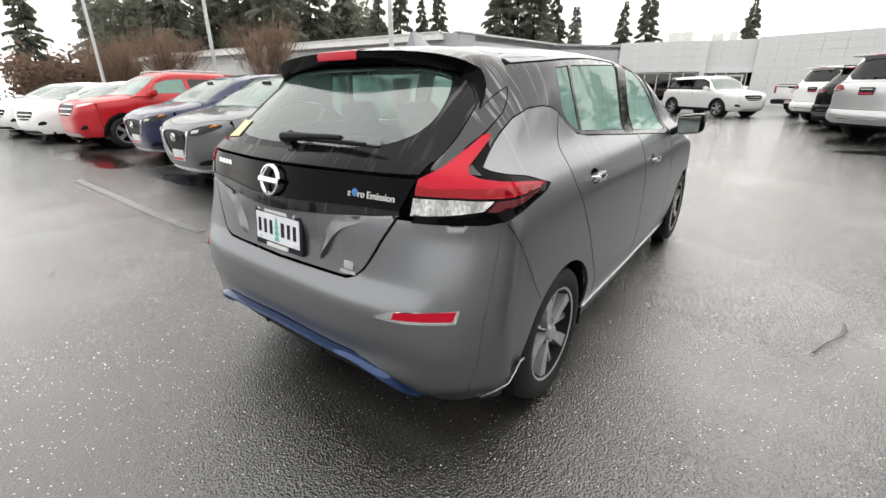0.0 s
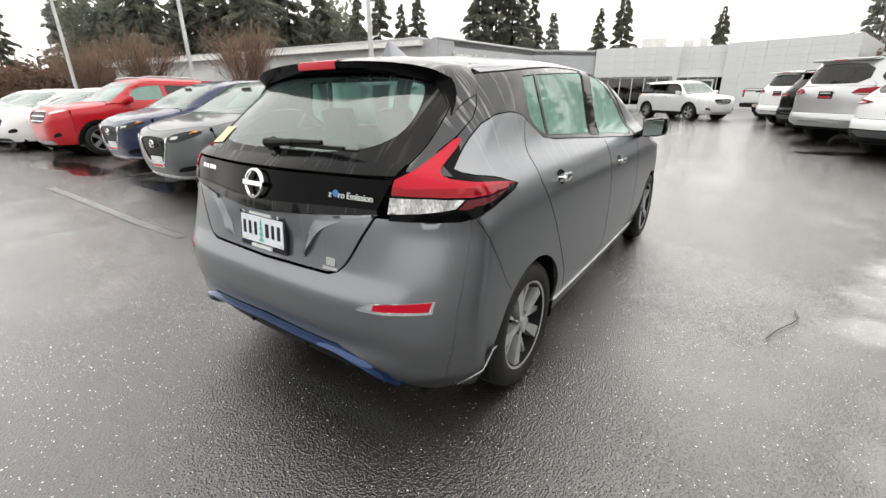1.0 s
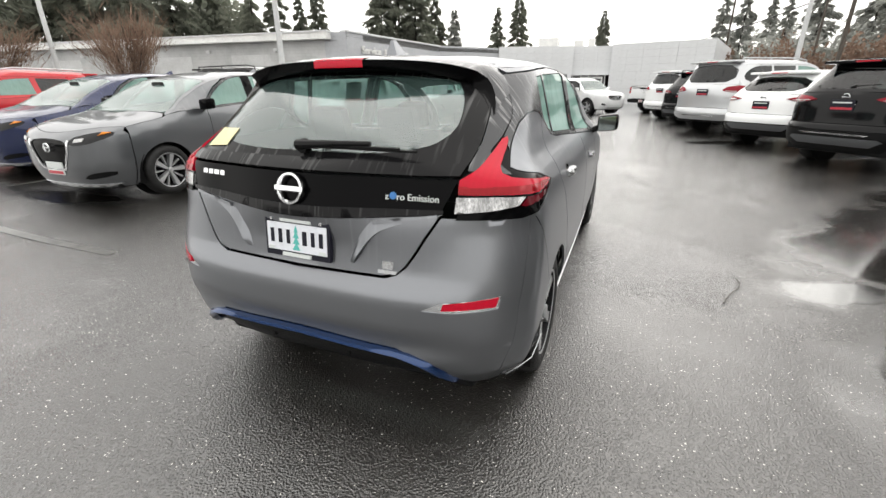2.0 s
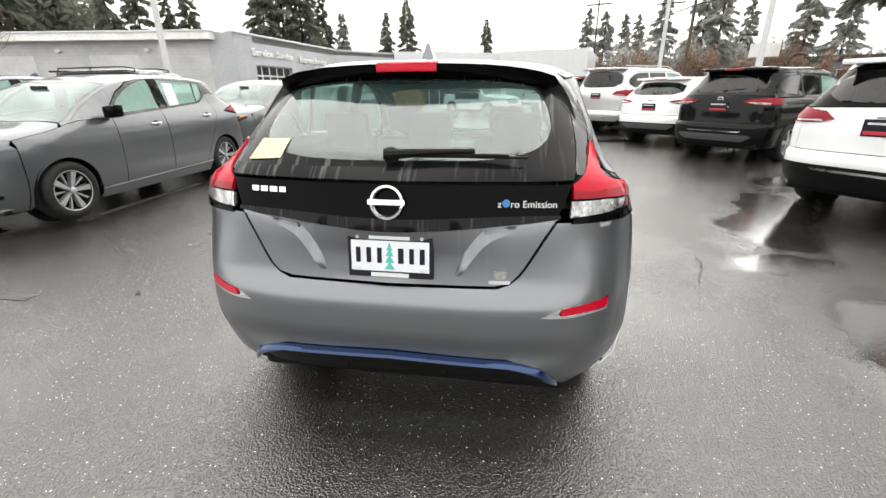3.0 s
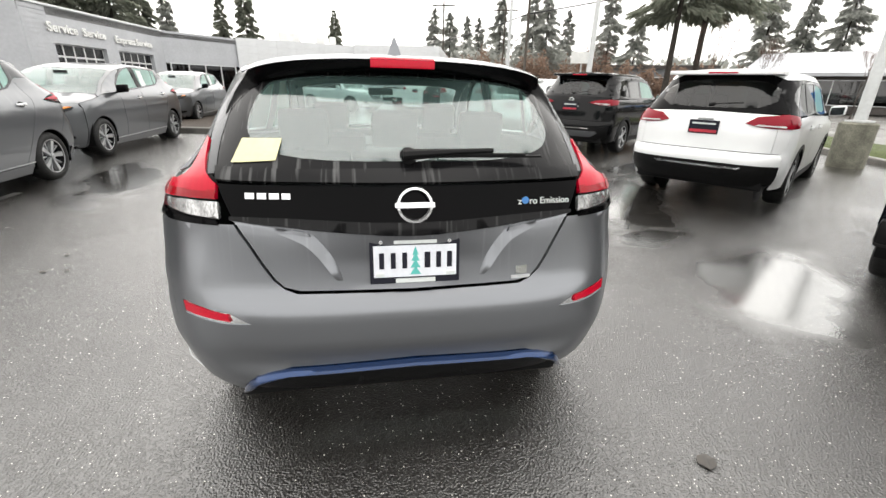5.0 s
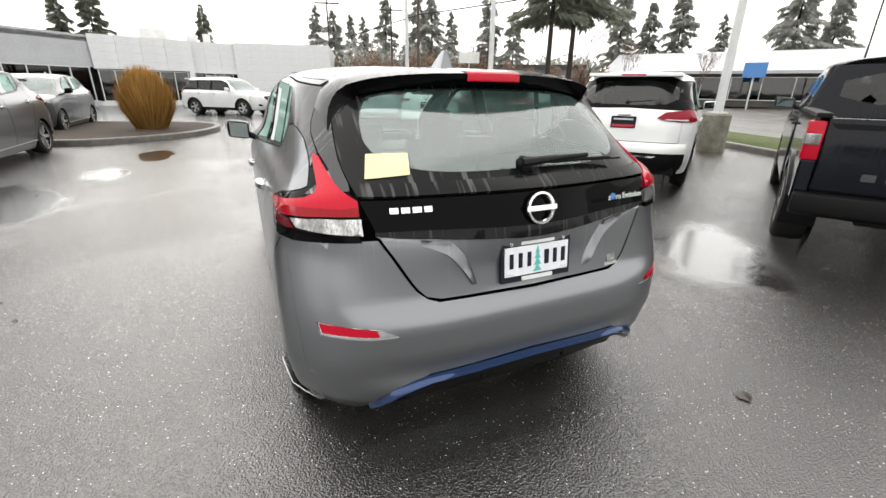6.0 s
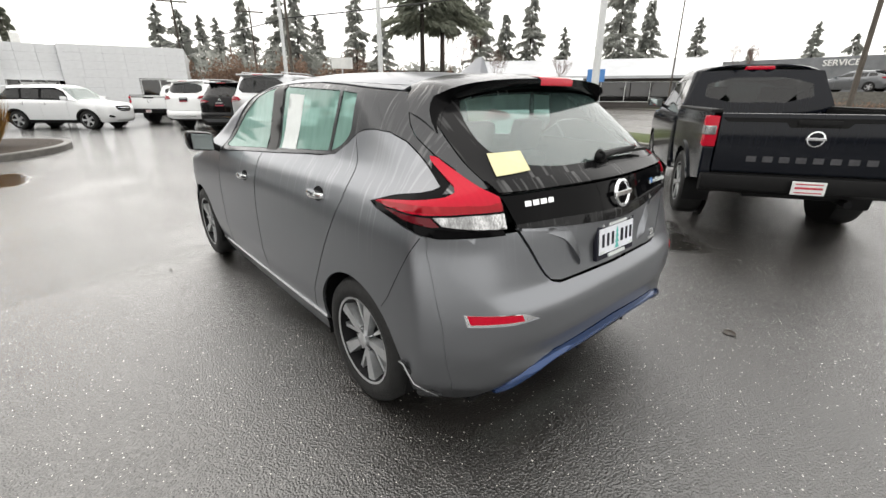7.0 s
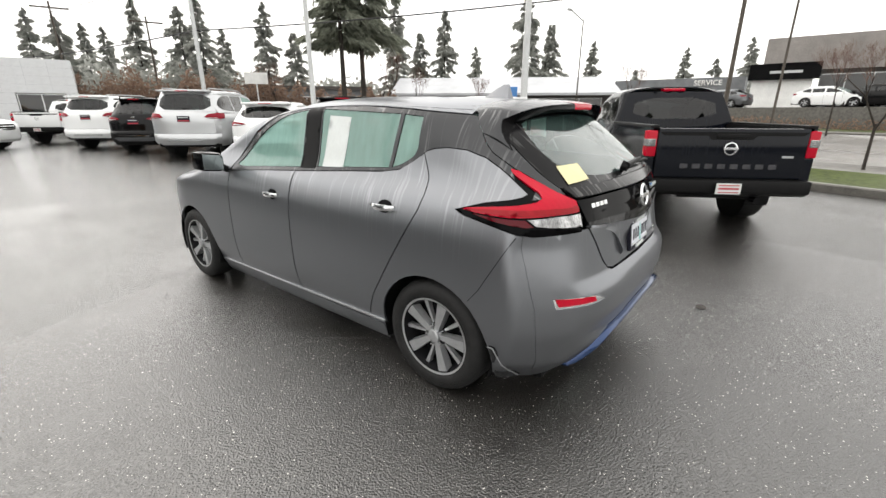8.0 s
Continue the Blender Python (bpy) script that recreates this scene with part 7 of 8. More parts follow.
w2.box("wall", 9.2, L2, -0.3, 4.75, -0.3, 0.0, M_PANELD, service)
w2.box("door_head_wall", 1.5, 9.2, 3.1, 4.75, -0.3, 0.0, M_PANELD, service)
for i in range(22):
    w2.box("siding_rib", 0.02, 1.4, 0.1 + i * 0.21, 0.29 + i * 0.21, 0.0, 0.012, M_PANELD, service)
w2.box("fascia_cap", -0.1, L2, 4.75, 4.85, -0.35, 0.08, M_PANEL, service)
for u0, u1 in ((1.5, 4.9), (5.9, 9.2)):
    w2.box("bay_door", u0, u1, -0.2, 3.1, -0.25, -0.2, M_DOORM, service, "sectional glazed bay door")
    for r_ in range(5):
        for c_ in range(5):
            du = (u1 - u0) / 5
            w2.box("pane", u0 + c_ * du + 0.06, u0 + (c_ + 1) * du - 0.06, 0.1 + r_ * 0.6 + 0.05, 0.1 + (r_ + 1) * 0.6 - 0.05, -0.2, -0.185, M_SHOP, service)
sign_text("Service", service, w2, 1.2, 3.62, 0.62, 0.06, M_FASCIA)
sign_text("Service", service, w2, 3.35, 3.62, 0.55, 0.06, M_FASCIA)
sign_text("Express", service, w2, 5.7, 3.55, 0.55, 0.06, M_FASCIA)
sign_text("Service", service, w2, 7.5, 3.55, 0.55, 0.06, M_FASCIA)

# showroom: grey wing, panelled block, entrance, panelled block with window
show = thing("showroom_building", "pale metal-panelled car showroom with glazed entrance", "building")
S0, S1, S2, S4 = (-12.3, 29.6), (-9.0, 33.6), (-3.8, 35.3), (5.9, 34.7)
wa = Wall(S0, S1)
wa.box("wall", 0, wa.len, 2.7, 4.85, -0.3, 0.0, M_PANELD, show)
wa.box("wall", 0, wa.len, -0.3, 0.35, -0.3, 0.0, M_PANELD, show)
glazing(wa, show, 0.3, wa.len - 0.3, 0.4, 2.65, 4)
wb_ = Wall(S1, S2)
panel_rows(wb_, show, 0, wb_.len, 2.6, 4.95, 4, 4, M_PANEL, 0.12)
wb_.box("wall", 0, wb_.len, -0.3, 0.3, -0.3, 0.0, M_PANEL, show)
glazing(wb_, show, 0.2, wb_.len - 0.2, 0.35, 2.5, 6)
wb_.box("corner_fin", wb_.len - 0.1, wb_.len + 0.25, -0.2, 4.95, -1.2, 0.12, M_PANEL, show)
wc = Wall((-3.8, 35.75), (-0.8, 36.4))
panel_rows(wc, show, 0, wc.len, 2.6, 4.95, 3, 4, M_PANEL, 0.0)
wc.box("canopy", 0.1, wc.len - 0.05, 2.5, 2.6, -0.1, 0.3, M_PANEL, show)
glazing(wc, show, 0.3, wc.len - 0.3, 0.05, 2.5, 4)
for u in (0.9, 1.75):
    wc.box("entrance_door", u, u + 0.82, 0.0, 2.35, 0.03, 0.07, M_DOORM, show)
    wc.box("pane", u + 0.1, u + 0.72, 0.2, 2.2, 0.07, 0.08, M_SHOP, show)
# unseen dark block, added so that no sky shows through the facade
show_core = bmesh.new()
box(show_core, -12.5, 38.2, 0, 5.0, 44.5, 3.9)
part("dark_filler", show_core, M_DARKIN, show)
wr = Wall((-0.78, 37.4), (-0.78, 36.15))
wr.box("return_wall", 0, wr.len, -0.1, 4.9, -0.25, 0.0, M_PANEL, show)
wd_ = Wall((-0.8, 36.2), S4)
Ld = wd_.len
panel_rows(wd_, show, 0, Ld, 2.75, 5.05, 6, 4, M_PANEL, 0.0)
panel_rows(wd_, show, 0, Ld * 0.58, -0.1, 2.75, 4, 4, M_PANEL, 0.0)
panel_rows(wd_, show, Ld * 0.92, Ld, -0.1, 2.75, 1, 4, M_PANEL, 0.0)
glazing(wd_, show, Ld * 0.59, Ld * 0.91, 0.4, 2.65, 2)
for k, u in enumerate((0.60, 0.66, 0.74, 0.83)):
    wd_.box("showroom_lamp", Ld * u, Ld * u + 0.22, 1.9 + 0.15 * (k % 2), 2.0 + 0.15 * (k % 2), -0.7, -0.6, M_WARM, show)
we = Wall(S4, (8.6, 46))
panel_rows(we, show, 0, we.len, -0.1, 5.05, 5, 4, M_PANEL, 0.0)
flat_top("roof", [S0, S1, S2, (-3.7, 36.0), (-0.8, 36.5), S4, (8.6, 46), (-14, 46)], BZ + 4.0, 0.25, M_ROOFT, show)
for x, y, sx, sy, h in ((-6.0, 38.5, 1.6, 1.2, 0.9), (-3.6, 39, 0.7, 0.7, 0.7), (-2.6, 39, 0.5, 0.5, 0.8)):
    bm = bmesh.new()
    box(bm, x - sx / 2, y - sy / 2, BZ + 3.9, x + sx / 2, y + sy / 2, BZ + 4.2 + h, 0.04)
    part("roof_unit", bm, M_FASCIA, show)

# across the street
dealer = thing("dealership_building", "white-fronted dealership with black sign panel across the street", "building")
f1 = Wall((46.5, 2.2), (46.5, -28), 0.3)
f1.box("upper_wall", 0.6, 9.0, 4.4, 7.0, -6, 0.2, M_TAUPE, dealer)
f1.box("upper_wall_white", 9.0, 30, 4.2, 7.2, -6, 0.3, M_FASCIA, dealer)
f1.box("wall", 0, 4.2, 0, 4.0, -5, 0.0, M_FASCIA, dealer)
f1.box("sign_panel", -0.3, 4.6, 3.7, 5.0, -0.2, 0.5, M_GLOSS, dealer)
f1.box("sign_bar", 1.2, 3.4, 4.2, 4.4, 0.5, 0.53, M_ALLOY, dealer)
f1.box("wall_base", 4.2, 30, 0, 0.5, -5, 0.0, M_PANELD, dealer)
glazing(f1, dealer, 4.6, 16, 0.5, 4.0, 7)
glazing(f1, dealer, 16.5, 29, 0.5, 4.0, 7)
serv2 = thing("workshop_building", "low dark grey workshop with white lettering across the street", "building")
f2 = Wall((52.5, 16.0), (53, 3.2), 0.3)
f2.box("wall", 0, f2.len, 0, 4.5, -5, 0.0, M_SLATE, serv2)
sign_text("SERVICE", serv2, f2, f2.len - 4.6, 3.75, 0.72, 0.05, M_FASCIA)
shop = thing("shop_building", "low shop with pale sloped roof across the street", "building")
f3 = Wall((33.5, 33.0), (45.5, 14.0), 0.3)
f3.box("wall", 0, f3.len, 0, 2.9, -6, 0.0, M_BROWN, shop)
glazing(f3, shop, 1, f3.len - 1, 0.6, 2.4, 9, 0.06)
bm = bmesh.new()
vs = [bm.verts.new(f3.m @ Vector(p)) for p in ((-0.8, -0.9, 2.7), (f3.len + 0.8, -0.9, 2.7), (f3.len + 0.8, 5, 4.6), (-0.8, 5, 4.6), (-0.8, -0.9, 2.95), (f3.len + 0.8, -0.9, 2.95), (f3.len + 0.8, 5, 4.85), (-0.8, 5, 4.85))]
for q in ((0, 3, 2, 1), (4, 5, 6, 7), (0, 1, 5, 4), (1, 2, 6, 5), (2, 3, 7, 6), (3, 0, 4, 7)):
    bm.faces.new([vs[i] for i in q])
part("roof", bm, M_PANELD, shop)
house = thing("house", "dark slate-grey house with white-framed windows beyond the lot", "building")
f4 = Wall((23.5, 49.0), (36, 40.5), 0.3)
f4.box("wall", 0, f4.len, 0, 3.6, -6, 0.0, M_SLATE, house)
f4.box("roof", -0.4, f4.len + 0.4, 3.6, 3.95, -6.4, 0.4, M_BROWN, house)
for u in (1.2, 3.2, 7.2, 9.4, 12):
    glazing(f4, house, u, u + 1.1, 1.5, 2.7, 2, 0.05, M_SHOP, 0.09)


# ---- trees, poles and planting ----
def leaf_mat(name, a, b_):
    """Foliage that lets part of the light through."""
    m = bpy.data.materials.new(name)
    m.use_nodes = True
    nt = m.node_tree
    nt.nodes.clear()
    out = nt.nodes.new("ShaderNodeOutputMaterial")
    front, through_ = nt.nodes.new("ShaderNodeBsdfDiffuse"), nt.nodes.new("ShaderNodeBsdfTranslucent")
    geo = nt.nodes.new("ShaderNodeNewGeometry")
    col = ramp(nt, geo.outputs["Random Per Island"], [(0.0, a), (1.0, b_)])
    both = nt.nodes.new("ShaderNodeMixShader")
    both.inputs[0].default_value = 0.55
    for k, sh_ in enumerate((front, through_)):
        nt.links.new(col, sh_.inputs[0])
        nt.links.new(sh_.outputs[0], both.inputs[k + 1])
    nt.links.new(both.outputs[0], out.inputs[0])
    return m


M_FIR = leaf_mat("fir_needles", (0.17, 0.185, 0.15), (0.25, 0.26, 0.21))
# paler, greyer fir: distance haze put into the needle colour
M_FIRHAZE = leaf_mat("haze_paled_fir", (0.32, 0.332, 0.31), (0.40, 0.405, 0.375))
M_RUST = leaf_mat("rusty_winter_hedge", (0.16, 0.11, 0.085), (0.27, 0.19, 0.145))
M_GRASSY = leaf_mat("dry_ornamental_grass", (0.24, 0.125, 0.035), (0.44, 0.26, 0.085))
M_TWIG = leaf_mat("bare_twigs", (0.09, 0.06, 0.05), (0.17, 0.11, 0.09))
M_BARK = plain("bark", (0.06, 0.05, 0.042), 0.85, 0, 0.4, 6, 0.3, 0, 0.6)


def conifer_mesh(rng, h, width, sprays, gappy, start):
    """Trunk with whorls of drooping limbs; needle sprays as small bent blades."""
    verts, faces = [], []
    limbs = []
    n_w = int(22 + h * 2.0)
    for i in range(n_w):
        t = start + (1 - start) * (i + rng.random() * 0.8) / n_w
        z = h * t
        reach = width * (1 - t) ** 0.8 * (0.5 + 0.6 * rng.random()) + 0.08
        for k in range(rng.integers(3, 6)):
            if rng.random() < gappy:
                continue
            a = rng.random() * 2 * math.pi
            limbs.append((z, a, reach * (0.45 + 0.75 * rng.random())))
    per = max(4, int(sprays / max(1, len(limbs))))
    for z, a, reach in limbs:
        ca, sa = math.cos(a), math.sin(a)
        for q in range(per):
            u = 0.12 + 0.88 * math.sqrt((q + rng.random()) / per)
            r = reach * u
            side = (rng.random() - 0.5) * reach * 0.55 * (1.1 - u * 0.6)
            zz = z - 0.30 * reach * u * u + 0.10 * reach * u + (rng.random() - 0.5) * 0.25
            x, y = ca * r - sa * side, sa * r + ca * side
            ln = (0.22 + 0.36 * rng.random() + 0.01 * h) * (0.55 + 0.45 * min(1.0, reach))
            d = np.array([ca + (rng.random() - 0.5) * 1.1, sa + (rng.random() - 0.5) * 1.1, -0.35 - 0.5 * rng.random()])
            d *= ln / np.linalg.norm(d)
            w = rng.normal(size=3)
            w *= (0.03 + 0.045 * rng.random()) * (1 + 0.03 * h) / np.linalg.norm(w)
            d[2] = d[2] * 1.6 + 0.25 * ln
            p = np.array([x, y, zz])
            i0 = len(verts)
            verts += [p - w * 0.4, p + w * 0.4, p + d * 0.55 + w, p + d + w * 0.1, p + d * 0.55 - w]
            faces.append((i0, i0 + 1, i0 + 2, i0 + 3, i0 + 4))
    tv, tf = [], []
    for i in range(7):
        t = i / 6
        r = 0.011 * h * (1 - t) + 0.025
        for k in range(8):
            b = 2 * math.pi * k / 8
            tv.append((r * math.cos(b), r * math.sin(b), h * t * 0.97 - 0.2))
    for i in range(6):
        for k in range(8):
            tf.append((i * 8 + k, i * 8 + (k + 1) % 8, (i + 1) * 8 + (k + 1) % 8, (i + 1) * 8 + k))
    return (verts, faces), (tv, tf)


rng = np.random.default_rng(7)
KINDS = []
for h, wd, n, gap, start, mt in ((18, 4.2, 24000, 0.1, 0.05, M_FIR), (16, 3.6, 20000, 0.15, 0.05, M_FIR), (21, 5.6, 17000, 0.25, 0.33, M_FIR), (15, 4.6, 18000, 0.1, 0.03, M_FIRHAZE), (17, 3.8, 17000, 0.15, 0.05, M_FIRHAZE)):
    (cv, cf), (tv, tf) = conifer_mesh(rng, h, wd, n, gap, start)
    proto = thing("conifer", "tall dark green fir tree on the skyline", "tree", None, "fir trees", "")
    link_mesh("crown", cv, cf, mt, proto, "", False)
    link_mesh("trunk", tv, tf, M_BARK, proto)
    KINDS.append(proto)


def spot(bearing, dist, eye=(0.0, -1.9)):
    a = radians(bearing)
    return eye[0] - math.sin(a) * dist, eye[1] + math.cos(a) * dist


used = set()


def fir(kind, bearing, dist, scale, eye=(0.0, -1.9)):
    x, y = spot(bearing, dist, eye)
    m = pose(x, y, rise(x, y) - 0.1, 0, 0, (bearing * 37) % 360) @ Matrix.Scale(scale, 4)
    src = KINDS[kind]
    if kind not in used:
        used.add(kind)
        src.matrix_basis = m
        return src
    ob = copy_thing(src, pose(0, 0, 0))
    ob.matrix_basis = m
    return ob


# bearing (left of straight ahead), distance, kind, scale
for b, d, k, s in ((66, 52, 0, 1.0), (62, 58, 2, 0.95), (58, 55, 0, 1.15), (55, 50, 1, 1.1), (51.5, 56, 0, 1.0), (48, 60, 1, 0.95), (69, 60, 1, 0.9), (73, 62, 3, 0.8), (78, 66, 0, 0.75), (83, 70, 4, 0.7),
                   (43.5, 52, 1, 0.72), (41, 56, 0, 0.75), (38.5, 58, 1, 0.72), (36.5, 60, 0, 0.72), (29.0, 55, 0, 0.88), (27.0, 57, 2, 0.85), (25.0, 56, 0, 0.92), (22.7, 60, 1, 0.8), (20.4, 62, 3, 0.72),
                   (15.2, 66, 1, 0.72), (12.8, 66, 0, 0.74), (3.2, 70, 0, 0.62)):
    fir(k, b, d, s)
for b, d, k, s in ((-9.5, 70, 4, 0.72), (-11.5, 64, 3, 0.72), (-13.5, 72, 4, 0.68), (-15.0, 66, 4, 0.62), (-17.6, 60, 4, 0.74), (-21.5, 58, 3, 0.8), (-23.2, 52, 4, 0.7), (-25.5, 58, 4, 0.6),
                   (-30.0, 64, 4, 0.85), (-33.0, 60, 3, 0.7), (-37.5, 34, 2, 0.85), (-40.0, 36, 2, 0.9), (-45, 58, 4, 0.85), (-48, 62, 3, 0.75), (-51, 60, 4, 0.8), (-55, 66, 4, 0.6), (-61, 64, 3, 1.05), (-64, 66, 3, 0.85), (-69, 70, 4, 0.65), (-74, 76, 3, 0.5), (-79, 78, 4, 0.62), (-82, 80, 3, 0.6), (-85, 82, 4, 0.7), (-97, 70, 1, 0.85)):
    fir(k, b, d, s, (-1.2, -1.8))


def bare_tree(label, x, y, h, spread, mat, seed, twigs=True):
    """A leafless tree: forking limbs, tapering to fine twigs."""
    r = np.random.default_rng(seed)
    t = thing("bare_tree", label, "tree", pose(x, y, rise(x, y) - 0.05))
    tr, tw = bmesh.new(), ([], [])

    def grow(p, d, ln, rad, depth):
        q = p + d * ln
        if depth < 3:
            tube(tr, p, q, rad, rad * 0.72, 6, False)
        else:
            side = d.cross(Vector((0.3, 0.2, 1))).normalized() * rad
            i0 = len(tw[0])
            tw[0].extend([p - side, p + side, q + side * 0.4, q - side * 0.4])
            tw[1].append((i0, i0 + 1, i0 + 2, i0 + 3))
        if depth >= 7:
            return
        for _ in range(2 if depth < 1 else 3):
            nd = (d + Vector(((r.random() - 0.5) * 2 * spread, (r.random() - 0.5) * 2 * spread, 0.12 + 0.3 * (r.random() - 0.3)))).normalized()
            grow(p + d * ln * (0.7 + 0.3 * r.random()), nd, ln * (0.6 + 0.22 * r.random()), rad * 0.62, depth + 1)

    grow(Vector((0, 0, 0)), Vector((0.02, 0.01, 1)).normalized(), h * 0.30, h * 0.0095, 0)
    part("trunk", tr, M_BARK, t, "", True)
    link_mesh("twig_work", tw[0], tw[1], mat, t, "", False)["kind"] = "stuff"
    return t


bare_tree("young leafless tree by the kerb", 10.9, -2.75, 3.7, 0.72, M_TWIG, 3)


def vase_tree(label, x, y, h, seed):
    """Many stems fanning up from one foot into a haze of fine reddish twigs."""
    r = np.random.default_rng(seed)
    t = thing("bare_tree", label, "tree", pose(x, y, rise(x, y) - 0.05))
    stems, tv, tf = bmesh.new(), [], []
    for i in range(9):
        a = i * 0.7 + r.random()
        out = 0.06 + 0.13 * r.random()
        p = Vector((0.06 * math.cos(a), 0.06 * math.sin(a), 0))
        d = Vector((out * math.cos(a), out * math.sin(a), 1)).normalized()
        rad = 0.05
        for seg in range(6):
            q = p + d * h * 0.13
            tube(stems, p, q, rad, rad * 0.75, 5, False)
            rad *= 0.75
            for _ in range(6 + 22 * seg):
                td = (d + Vector(r.normal(size=3)) * 0.38 + Vector((0, 0, 0.25))).normalized()
                o = p.lerp(q, r.random()) + Vector(r.normal(size=3)) * 0.06 * seg
                ln = 0.3 + 0.7 * r.random()
                sd = Vector(r.normal(size=3)).normalized() * (0.010 + 0.010 * r.random())
                i0 = len(tv)
                tv += [o - sd, o + sd, o + td * ln]
                tf.append((i0, i0 + 1, i0 + 2))
            p = q
            d = (d + Vector((math.cos(a) * 0.09, math.sin(a) * 0.09, 0.02)) + Vector(r.normal(size=3)) * 0.08).normalized()
    part("trunk", stems, M_BARK, t, "", True)
    link_mesh("twig_work", tv, tf, M_RUST, t, "", False)["kind"] = "stuff"


for k, (b, d, h) in enumerate(((57.8, 25, 5.0), (68.1, 28, 4.6), (72.4, 32, 4.6))):
    x, y = spot(b, d, (1.4, -1.6))
    vase_tree("leafless reddish vase-shaped tree before the service building" if k < 2 else "leafless reddish tree behind the parked cars", x, y, h, 20 + k)
for k, (b, d, h) in enumerate(((-41.5, 26, 5.2), (-46, 30, 4.6), (-54, 30, 4.5), (-72, 32, 5.0), (-30, 44, 6), (-92, 30, 5.0))):
    x, y = spot(b, d, (-1.2, -1.8))
    bare_tree("leafless brown tree along the street", x, y, h, 0.6, M_TWIG, 40 + k)


def thicket(name, label, x0, y0, x1, y1, depth, h, n, mat, seed, sz=0.5):
    r = np.random.default_rng(seed)
    v, f = [], []
    d = np.array([x1 - x0, y1 - y0])
    nrm = np.array([-d[1], d[0]]) / np.linalg.norm(d)
    for _ in range(n):
        u, w = r.random(), (r.random() - 0.5) * depth
        top = h * (0.72 + 0.13 * math.sin(u * 23 + seed) + 0.09 * math.sin(u * 61 + 2 * seed) + 0.12 * r.normal())
        z = top * r.random() ** 0.7
        x, y = np.array([x0, y0]) + d * u + nrm * w
        p = np.array([x, y, rise(x, y) + z])
        a, b = r.normal(size=3), r.normal(size=3)
        a, b = a / np.linalg.norm(a) * sz * r.random(), b / np.linalg.norm(b) * sz * 0.35
        i0 = len(v)
        v += [p - a, p + b, p + a, p - b]
        f.append((i0, i0 + 1, i0 + 2, i0 + 3))
    return tagged(link_mesh(name, v, f, mat, None, "", False), label, "hedge", "", "stuff")


thicket("winter_hedge", "rust-brown leafless hedge beyond the lot", 7.0, 44, 24, 37, 4.0, 4.6, 15000, M_RUST, 2, 0.3)
thicket("winter_hedge", "brown leafless scrub beyond the row of cars", 24, 37, 31, 31, 3.0, 3.6, 6000, M_RUST, 4, 0.3)
thicket("far_trees", "dense dark mass of fir foliage behind the service building", *spot(73, 58), *spot(44, 62), 7, 13, 16000, M_FIR, 12, 0.7)
thicket("far_trees", "brown leafless trees at the far end of the row", *spot(80, 58), *spot(66, 54), 5, 5.0, 7000, M_RUST, 13, 0.45)
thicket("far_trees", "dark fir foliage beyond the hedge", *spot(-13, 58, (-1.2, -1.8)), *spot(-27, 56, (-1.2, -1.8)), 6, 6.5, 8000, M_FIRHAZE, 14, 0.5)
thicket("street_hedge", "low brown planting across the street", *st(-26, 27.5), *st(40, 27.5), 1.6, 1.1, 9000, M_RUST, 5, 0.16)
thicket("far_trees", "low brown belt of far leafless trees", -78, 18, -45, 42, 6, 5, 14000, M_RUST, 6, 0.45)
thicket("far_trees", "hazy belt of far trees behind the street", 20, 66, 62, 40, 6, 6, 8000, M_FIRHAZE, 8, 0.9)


def grass_clump(x, y, h, r0):
    """Ornamental grass: hundreds of upright blades in a sheaf."""
    t = thing("ornamental_grass", "tall tan clump of dry ornamental grass on the island", "plant", pose(x, y, rise(x, y) + 0.1))
    r = np.random.default_rng(11)
    v, f = [], []
    for _ in range(6000):
        a, q = r.random() * 6.283, math.sqrt(r.random())
        bx, by = 0.75 * r0 * q * math.cos(a), 0.75 * r0 * q * math.sin(a)
        hh = h * (1.02 - 0.42 * q ** 3) * (0.55 + 0.45 * r.random() ** 0.5)
        lean = r0 * (0.05 + 0.5 * q) * (0.4 + 1.1 * r.random())
        ex, ey = lean * math.cos(a) + r.normal() * 0.08, lean * math.sin(a) + r.normal() * 0.08
        w = 0.008 + 0.008 * r.random()
        px, py = -math.sin(a) * w, math.cos(a) * w
        i0 = len(v)
        v += [(bx - px, by - py, 0), (bx + px, by + py, 0), (bx + ex * 0.72 + px, by + ey * 0.72 + py, hh * 0.6), (bx + ex * 0.72 - px, by + ey * 0.72 - py, hh * 0.6), (bx + ex, by + ey, hh)]
        f += [(i0, i0 + 1, i0 + 2, i0 + 3), (i0 + 3, i0 + 2, i0 + 4)]
    link_mesh("blades", v, f, M_GRASSY, t, "", False)["kind"] = "stuff"


grass_clump(-3.35, 13.2, 1.75, 0.52)

M_POLE = plain("galvanised_pole", (0.55, 0.56, 0.56), 0.45, 0.2, 0.1, 2)
M_WOODP = plain("weathered_wood_pole", (0.11, 0.095, 0.08), 0.8, 0, 0.3, 4, 0.3, 0, 0.3, (6, 6, 0.5))
M_CONC = plain("mossy_concrete", (0.22, 0.215, 0.17), 0.8, 0, 0.35, 5, 0.4, 0, 0.4)
M_CABLE = plain("cable", (0.02, 0.02, 0.02), 0.6, 0, 0.1, 4)


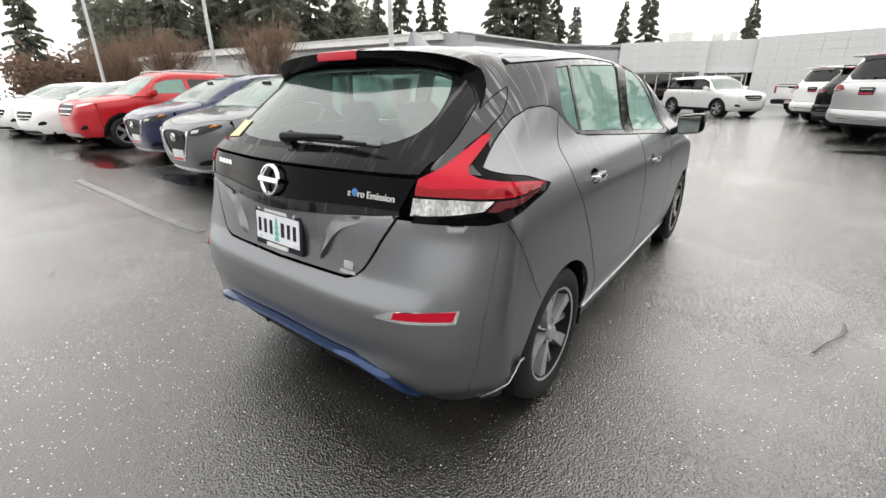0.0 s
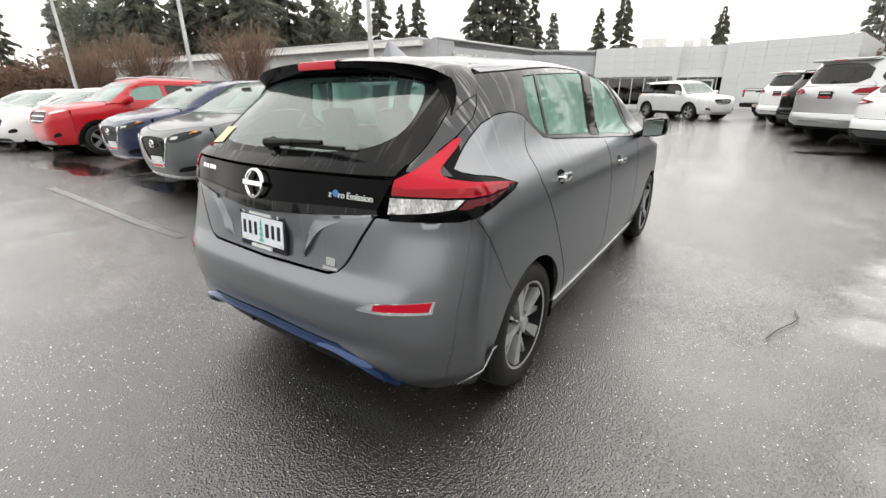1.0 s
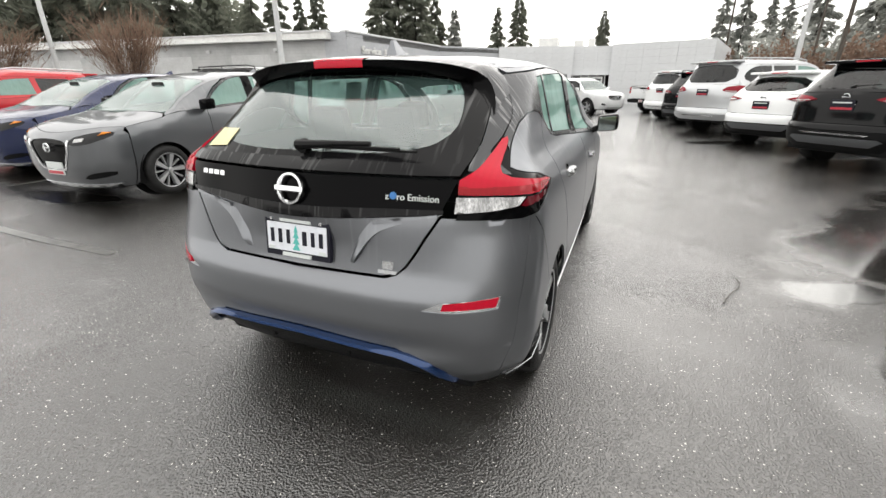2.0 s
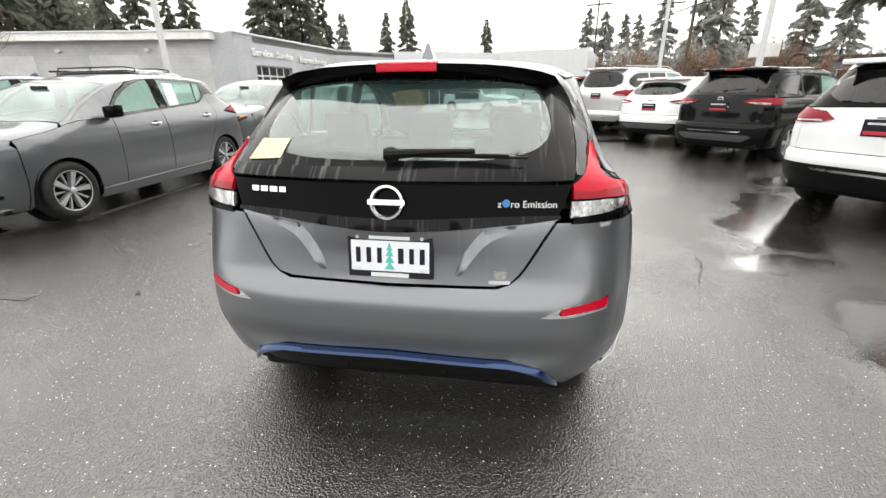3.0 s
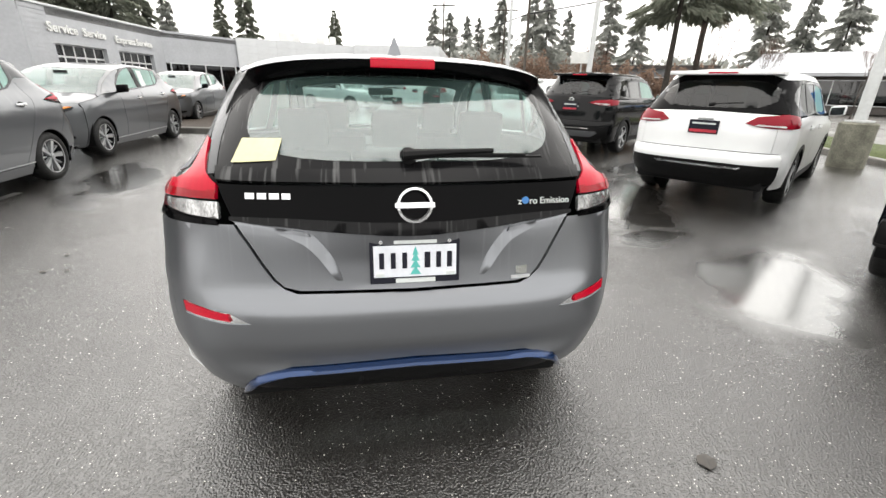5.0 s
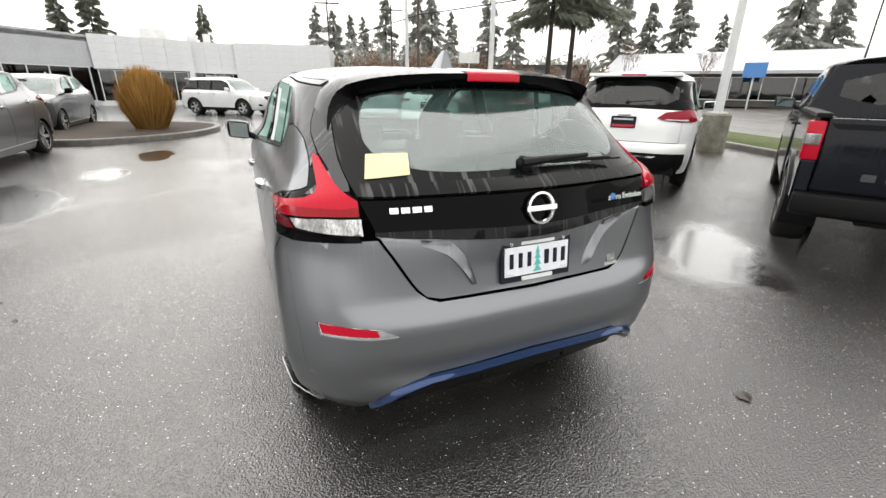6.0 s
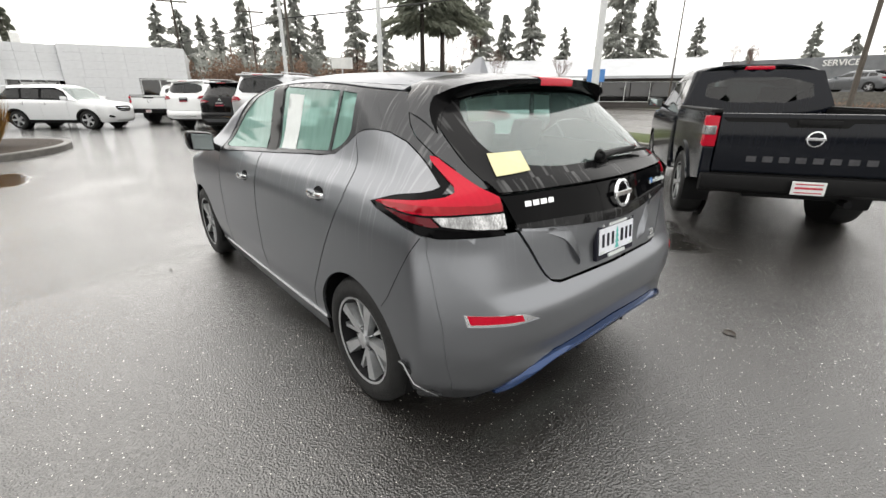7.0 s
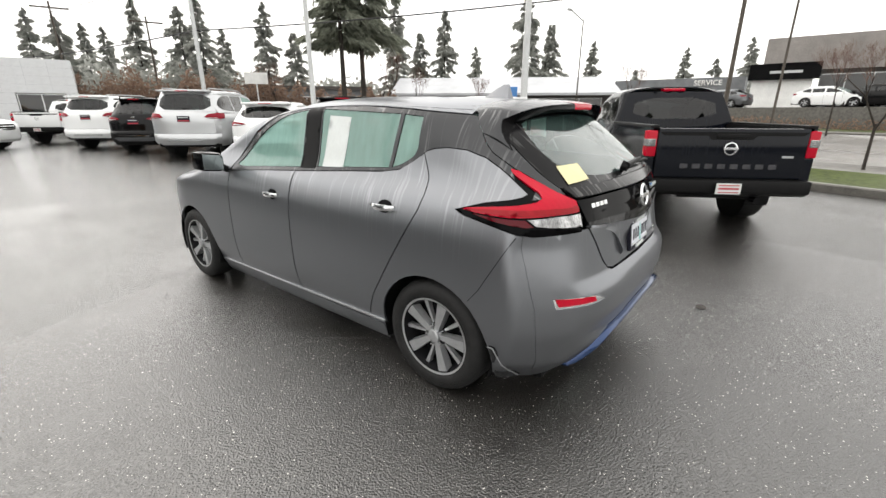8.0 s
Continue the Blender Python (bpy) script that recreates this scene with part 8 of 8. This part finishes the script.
def light_pole(x, y, h, r=0.09, base_h=0.0, head=True):
    t = thing("light_pole", "pale grey steel parking lot light pole", "lamp post", pose(x, y, rise(x, y)), "light poles")
    if base_h > 0:
        bm = bmesh.new()
        lathe(bm, [(0.30, -0.1), (0.30, base_h - 0.03), (0.27, base_h), (0.001, base_h)], 20, "z")
        part("base", bm, M_CONC, t, "mossy concrete base", True)
    bm = bmesh.new()
    tube(bm, (0, 0, base_h - 0.1), (0, 0, h), r, r * 0.62, 12)
    part("pole", bm, M_POLE, t, "", True)
    bm = bmesh.new()
    box(bm, -0.16, -0.16, base_h, 0.16, 0.16, base_h + 0.04, 0.01)
    part("foot_plate", bm, M_POLE, t)
    if head:
        bm = bmesh.new()
        box(bm, -0.9, -0.18, h - 0.05, 0.9, 0.18, h + 0.08, 0.05)
        part("lamp_head", bm, M_POLE, t, "", True)


for x, y, h, r, bh in ((9.2, 4.9, 9, 0.10, 0.85), (7.1, 11.9, 9, 0.09, 0.8), (6.4, 18.4, 9, 0.09, 0.8), (-10.1, 10.6, 9, 0.10, 0.7), (-23.6, 10.9, 9, 0.11, 0.7), (-27.5, 6.8, 9, 0.09, 0.7)):
    light_pole(x, y, h, r, bh)


def utility_pole(x, y, h, arms=1):
    t = thing("utility_pole", "dark weathered wooden utility pole", "utility pole", pose(x, y, rise(x, y)), "utility poles")
    bm = bmesh.new()
    tube(bm, (0, 0, -0.2), (0, 0, h), 0.105, 0.07, 10)
    part("pole", bm, M_WOODP, t, "", True)
    for k in range(arms):
        bm = bmesh.new()
        box(bm, -1.2, -0.06, h - 0.5 - k * 0.9, 1.2, 0.06, h - 0.38 - k * 0.9, 0.01)
        ob = part("crossarm", bm, M_WOODP, t)
        ob.rotation_euler = (0, 0, radians(-20))


def cable(pts, r=0.02, sag=0.4):
    cu = bpy.data.curves.new("overhead_cable", "CURVE")
    cu.dimensions = "3D"
    cu.bevel_depth = r
    cu.materials.append(M_CABLE)
    for a, b in zip(pts, pts[1:]):
        spn = cu.splines.new("POLY")
        spn.points.add(11)
        for i in range(12):
            u = i / 11
            p = Vector(a).lerp(Vector(b), u)
            spn.points[i].co = (p.x, p.y, p.z - sag * 4 * u * (1 - u), 1)
    ob = new("overhead_cable", cu)
    tagged(ob, "black overhead cable strung between utility poles", "cable")


UP = [(10.3, 27.0), (22.0, 1.3), (33.0, -30.0)]
for x, y in UP:
    utility_pole(x, y, 9.5)
utility_pole(14.0, 44.0, 9.0)
utility_pole(8.2, 46.5, 9.5)
for z in (6.2, 8.9, 9.1):
    cable([(6.0, 56.0, z - 0.3), (10.3, 27.0, z - 0.3), (22.0, 1.3, z + 0.7 if z < 7 else z), (33.0, -30.0, z + 0.7 if z < 7 else z)], 0.035 if z < 7 else 0.018, 0.25)
for (x, y, lean) in ((24.5, -0.5, 1), (31, 12, 1)):
    t = thing("street_lamp", "tall street lamp with a curved arm", "street lamp", pose(x, y, rise(x, y)), "street lamps")
    bm = bmesh.new()
    tube(bm, (0, 0, 0), (0, 0, 7.6), 0.06, 0.045, 8)
    part("pole", bm, M_WOODP, t, "", True)
    bm = bmesh.new()
    tube(bm, (0, 0, 7.5), (-1.6, 0.3, 8.0), 0.05, 0.04, 8)
    part("arm", bm, M_POLE, t, "", True)
    bm = bmesh.new()
    box(bm, -2.1, 0.2, 7.94, -1.5, 0.44, 8.06, 0.03)
    part("lamp_head", bm, M_POLE, t)
board = thing("sign_board", "plain white sign board on a post", "sign", pose(18.0, 34.5, 0.3, 0, 0, -25))
bm = bmesh.new()
box(bm, -0.9, -0.04, 3.3, 0.9, 0.04, 4.2, 0.01)
part("board", bm, M_FASCIA, board)
bm = bmesh.new()
tube(bm, (0, 0.08, 0), (0, 0.08, 4.2), 0.06, 0.06, 8)
part("post", bm, M_POLE, board)
blue_sign = thing("blue_sign", "small blue roadside sign on a post", "sign", pose(33.0, 19.0, 0.3, 0, 0, -57))
bm = bmesh.new()
box(bm, -0.7, -0.05, 2.2, 0.7, 0.05, 3.2, 0.02)
part("board", bm, M_EMBLUE, blue_sign)
bm = bmesh.new()
tube(bm, (0, 0.1, 0), (0, 0.1, 3.0), 0.06, 0.06, 8)
part("post", bm, M_POLE, blue_sign)

# far parked cars across the street
FAR = dict(AC)
for k, (a_, b_, P_) in enumerate(((17.0, 31.5, M_GREYL), (12.0, 31.7, M_WHITE), (7.2, 31.7, M_BLACK), (3.6, 32, M_SILVER))):
    x, y = st(a_, b_)
    build_suv("parked_car", dict(FAR, paint=P_), "car parked before the dealership across the street", at(x, y, -20 + (180 if k % 2 else 0), 0.0, 1.55), 0.16, "car", "cars across the street")


# behind the walk: an unseen plain low wall, added to close the place for reflections
M_BACKW = plain("plain_grey_wall", (0.16, 0.16, 0.155), 0.8, 0, 0.2, 1.0)
back_wall = bmesh.new()
box(back_wall, -45, -20.4, 0, 45, -20, 1.3)
tagged(part("unseen_wall_south", back_wall, M_BACKW, None), "plain grey unseen wall added behind the camera", "wall", "", "structure")
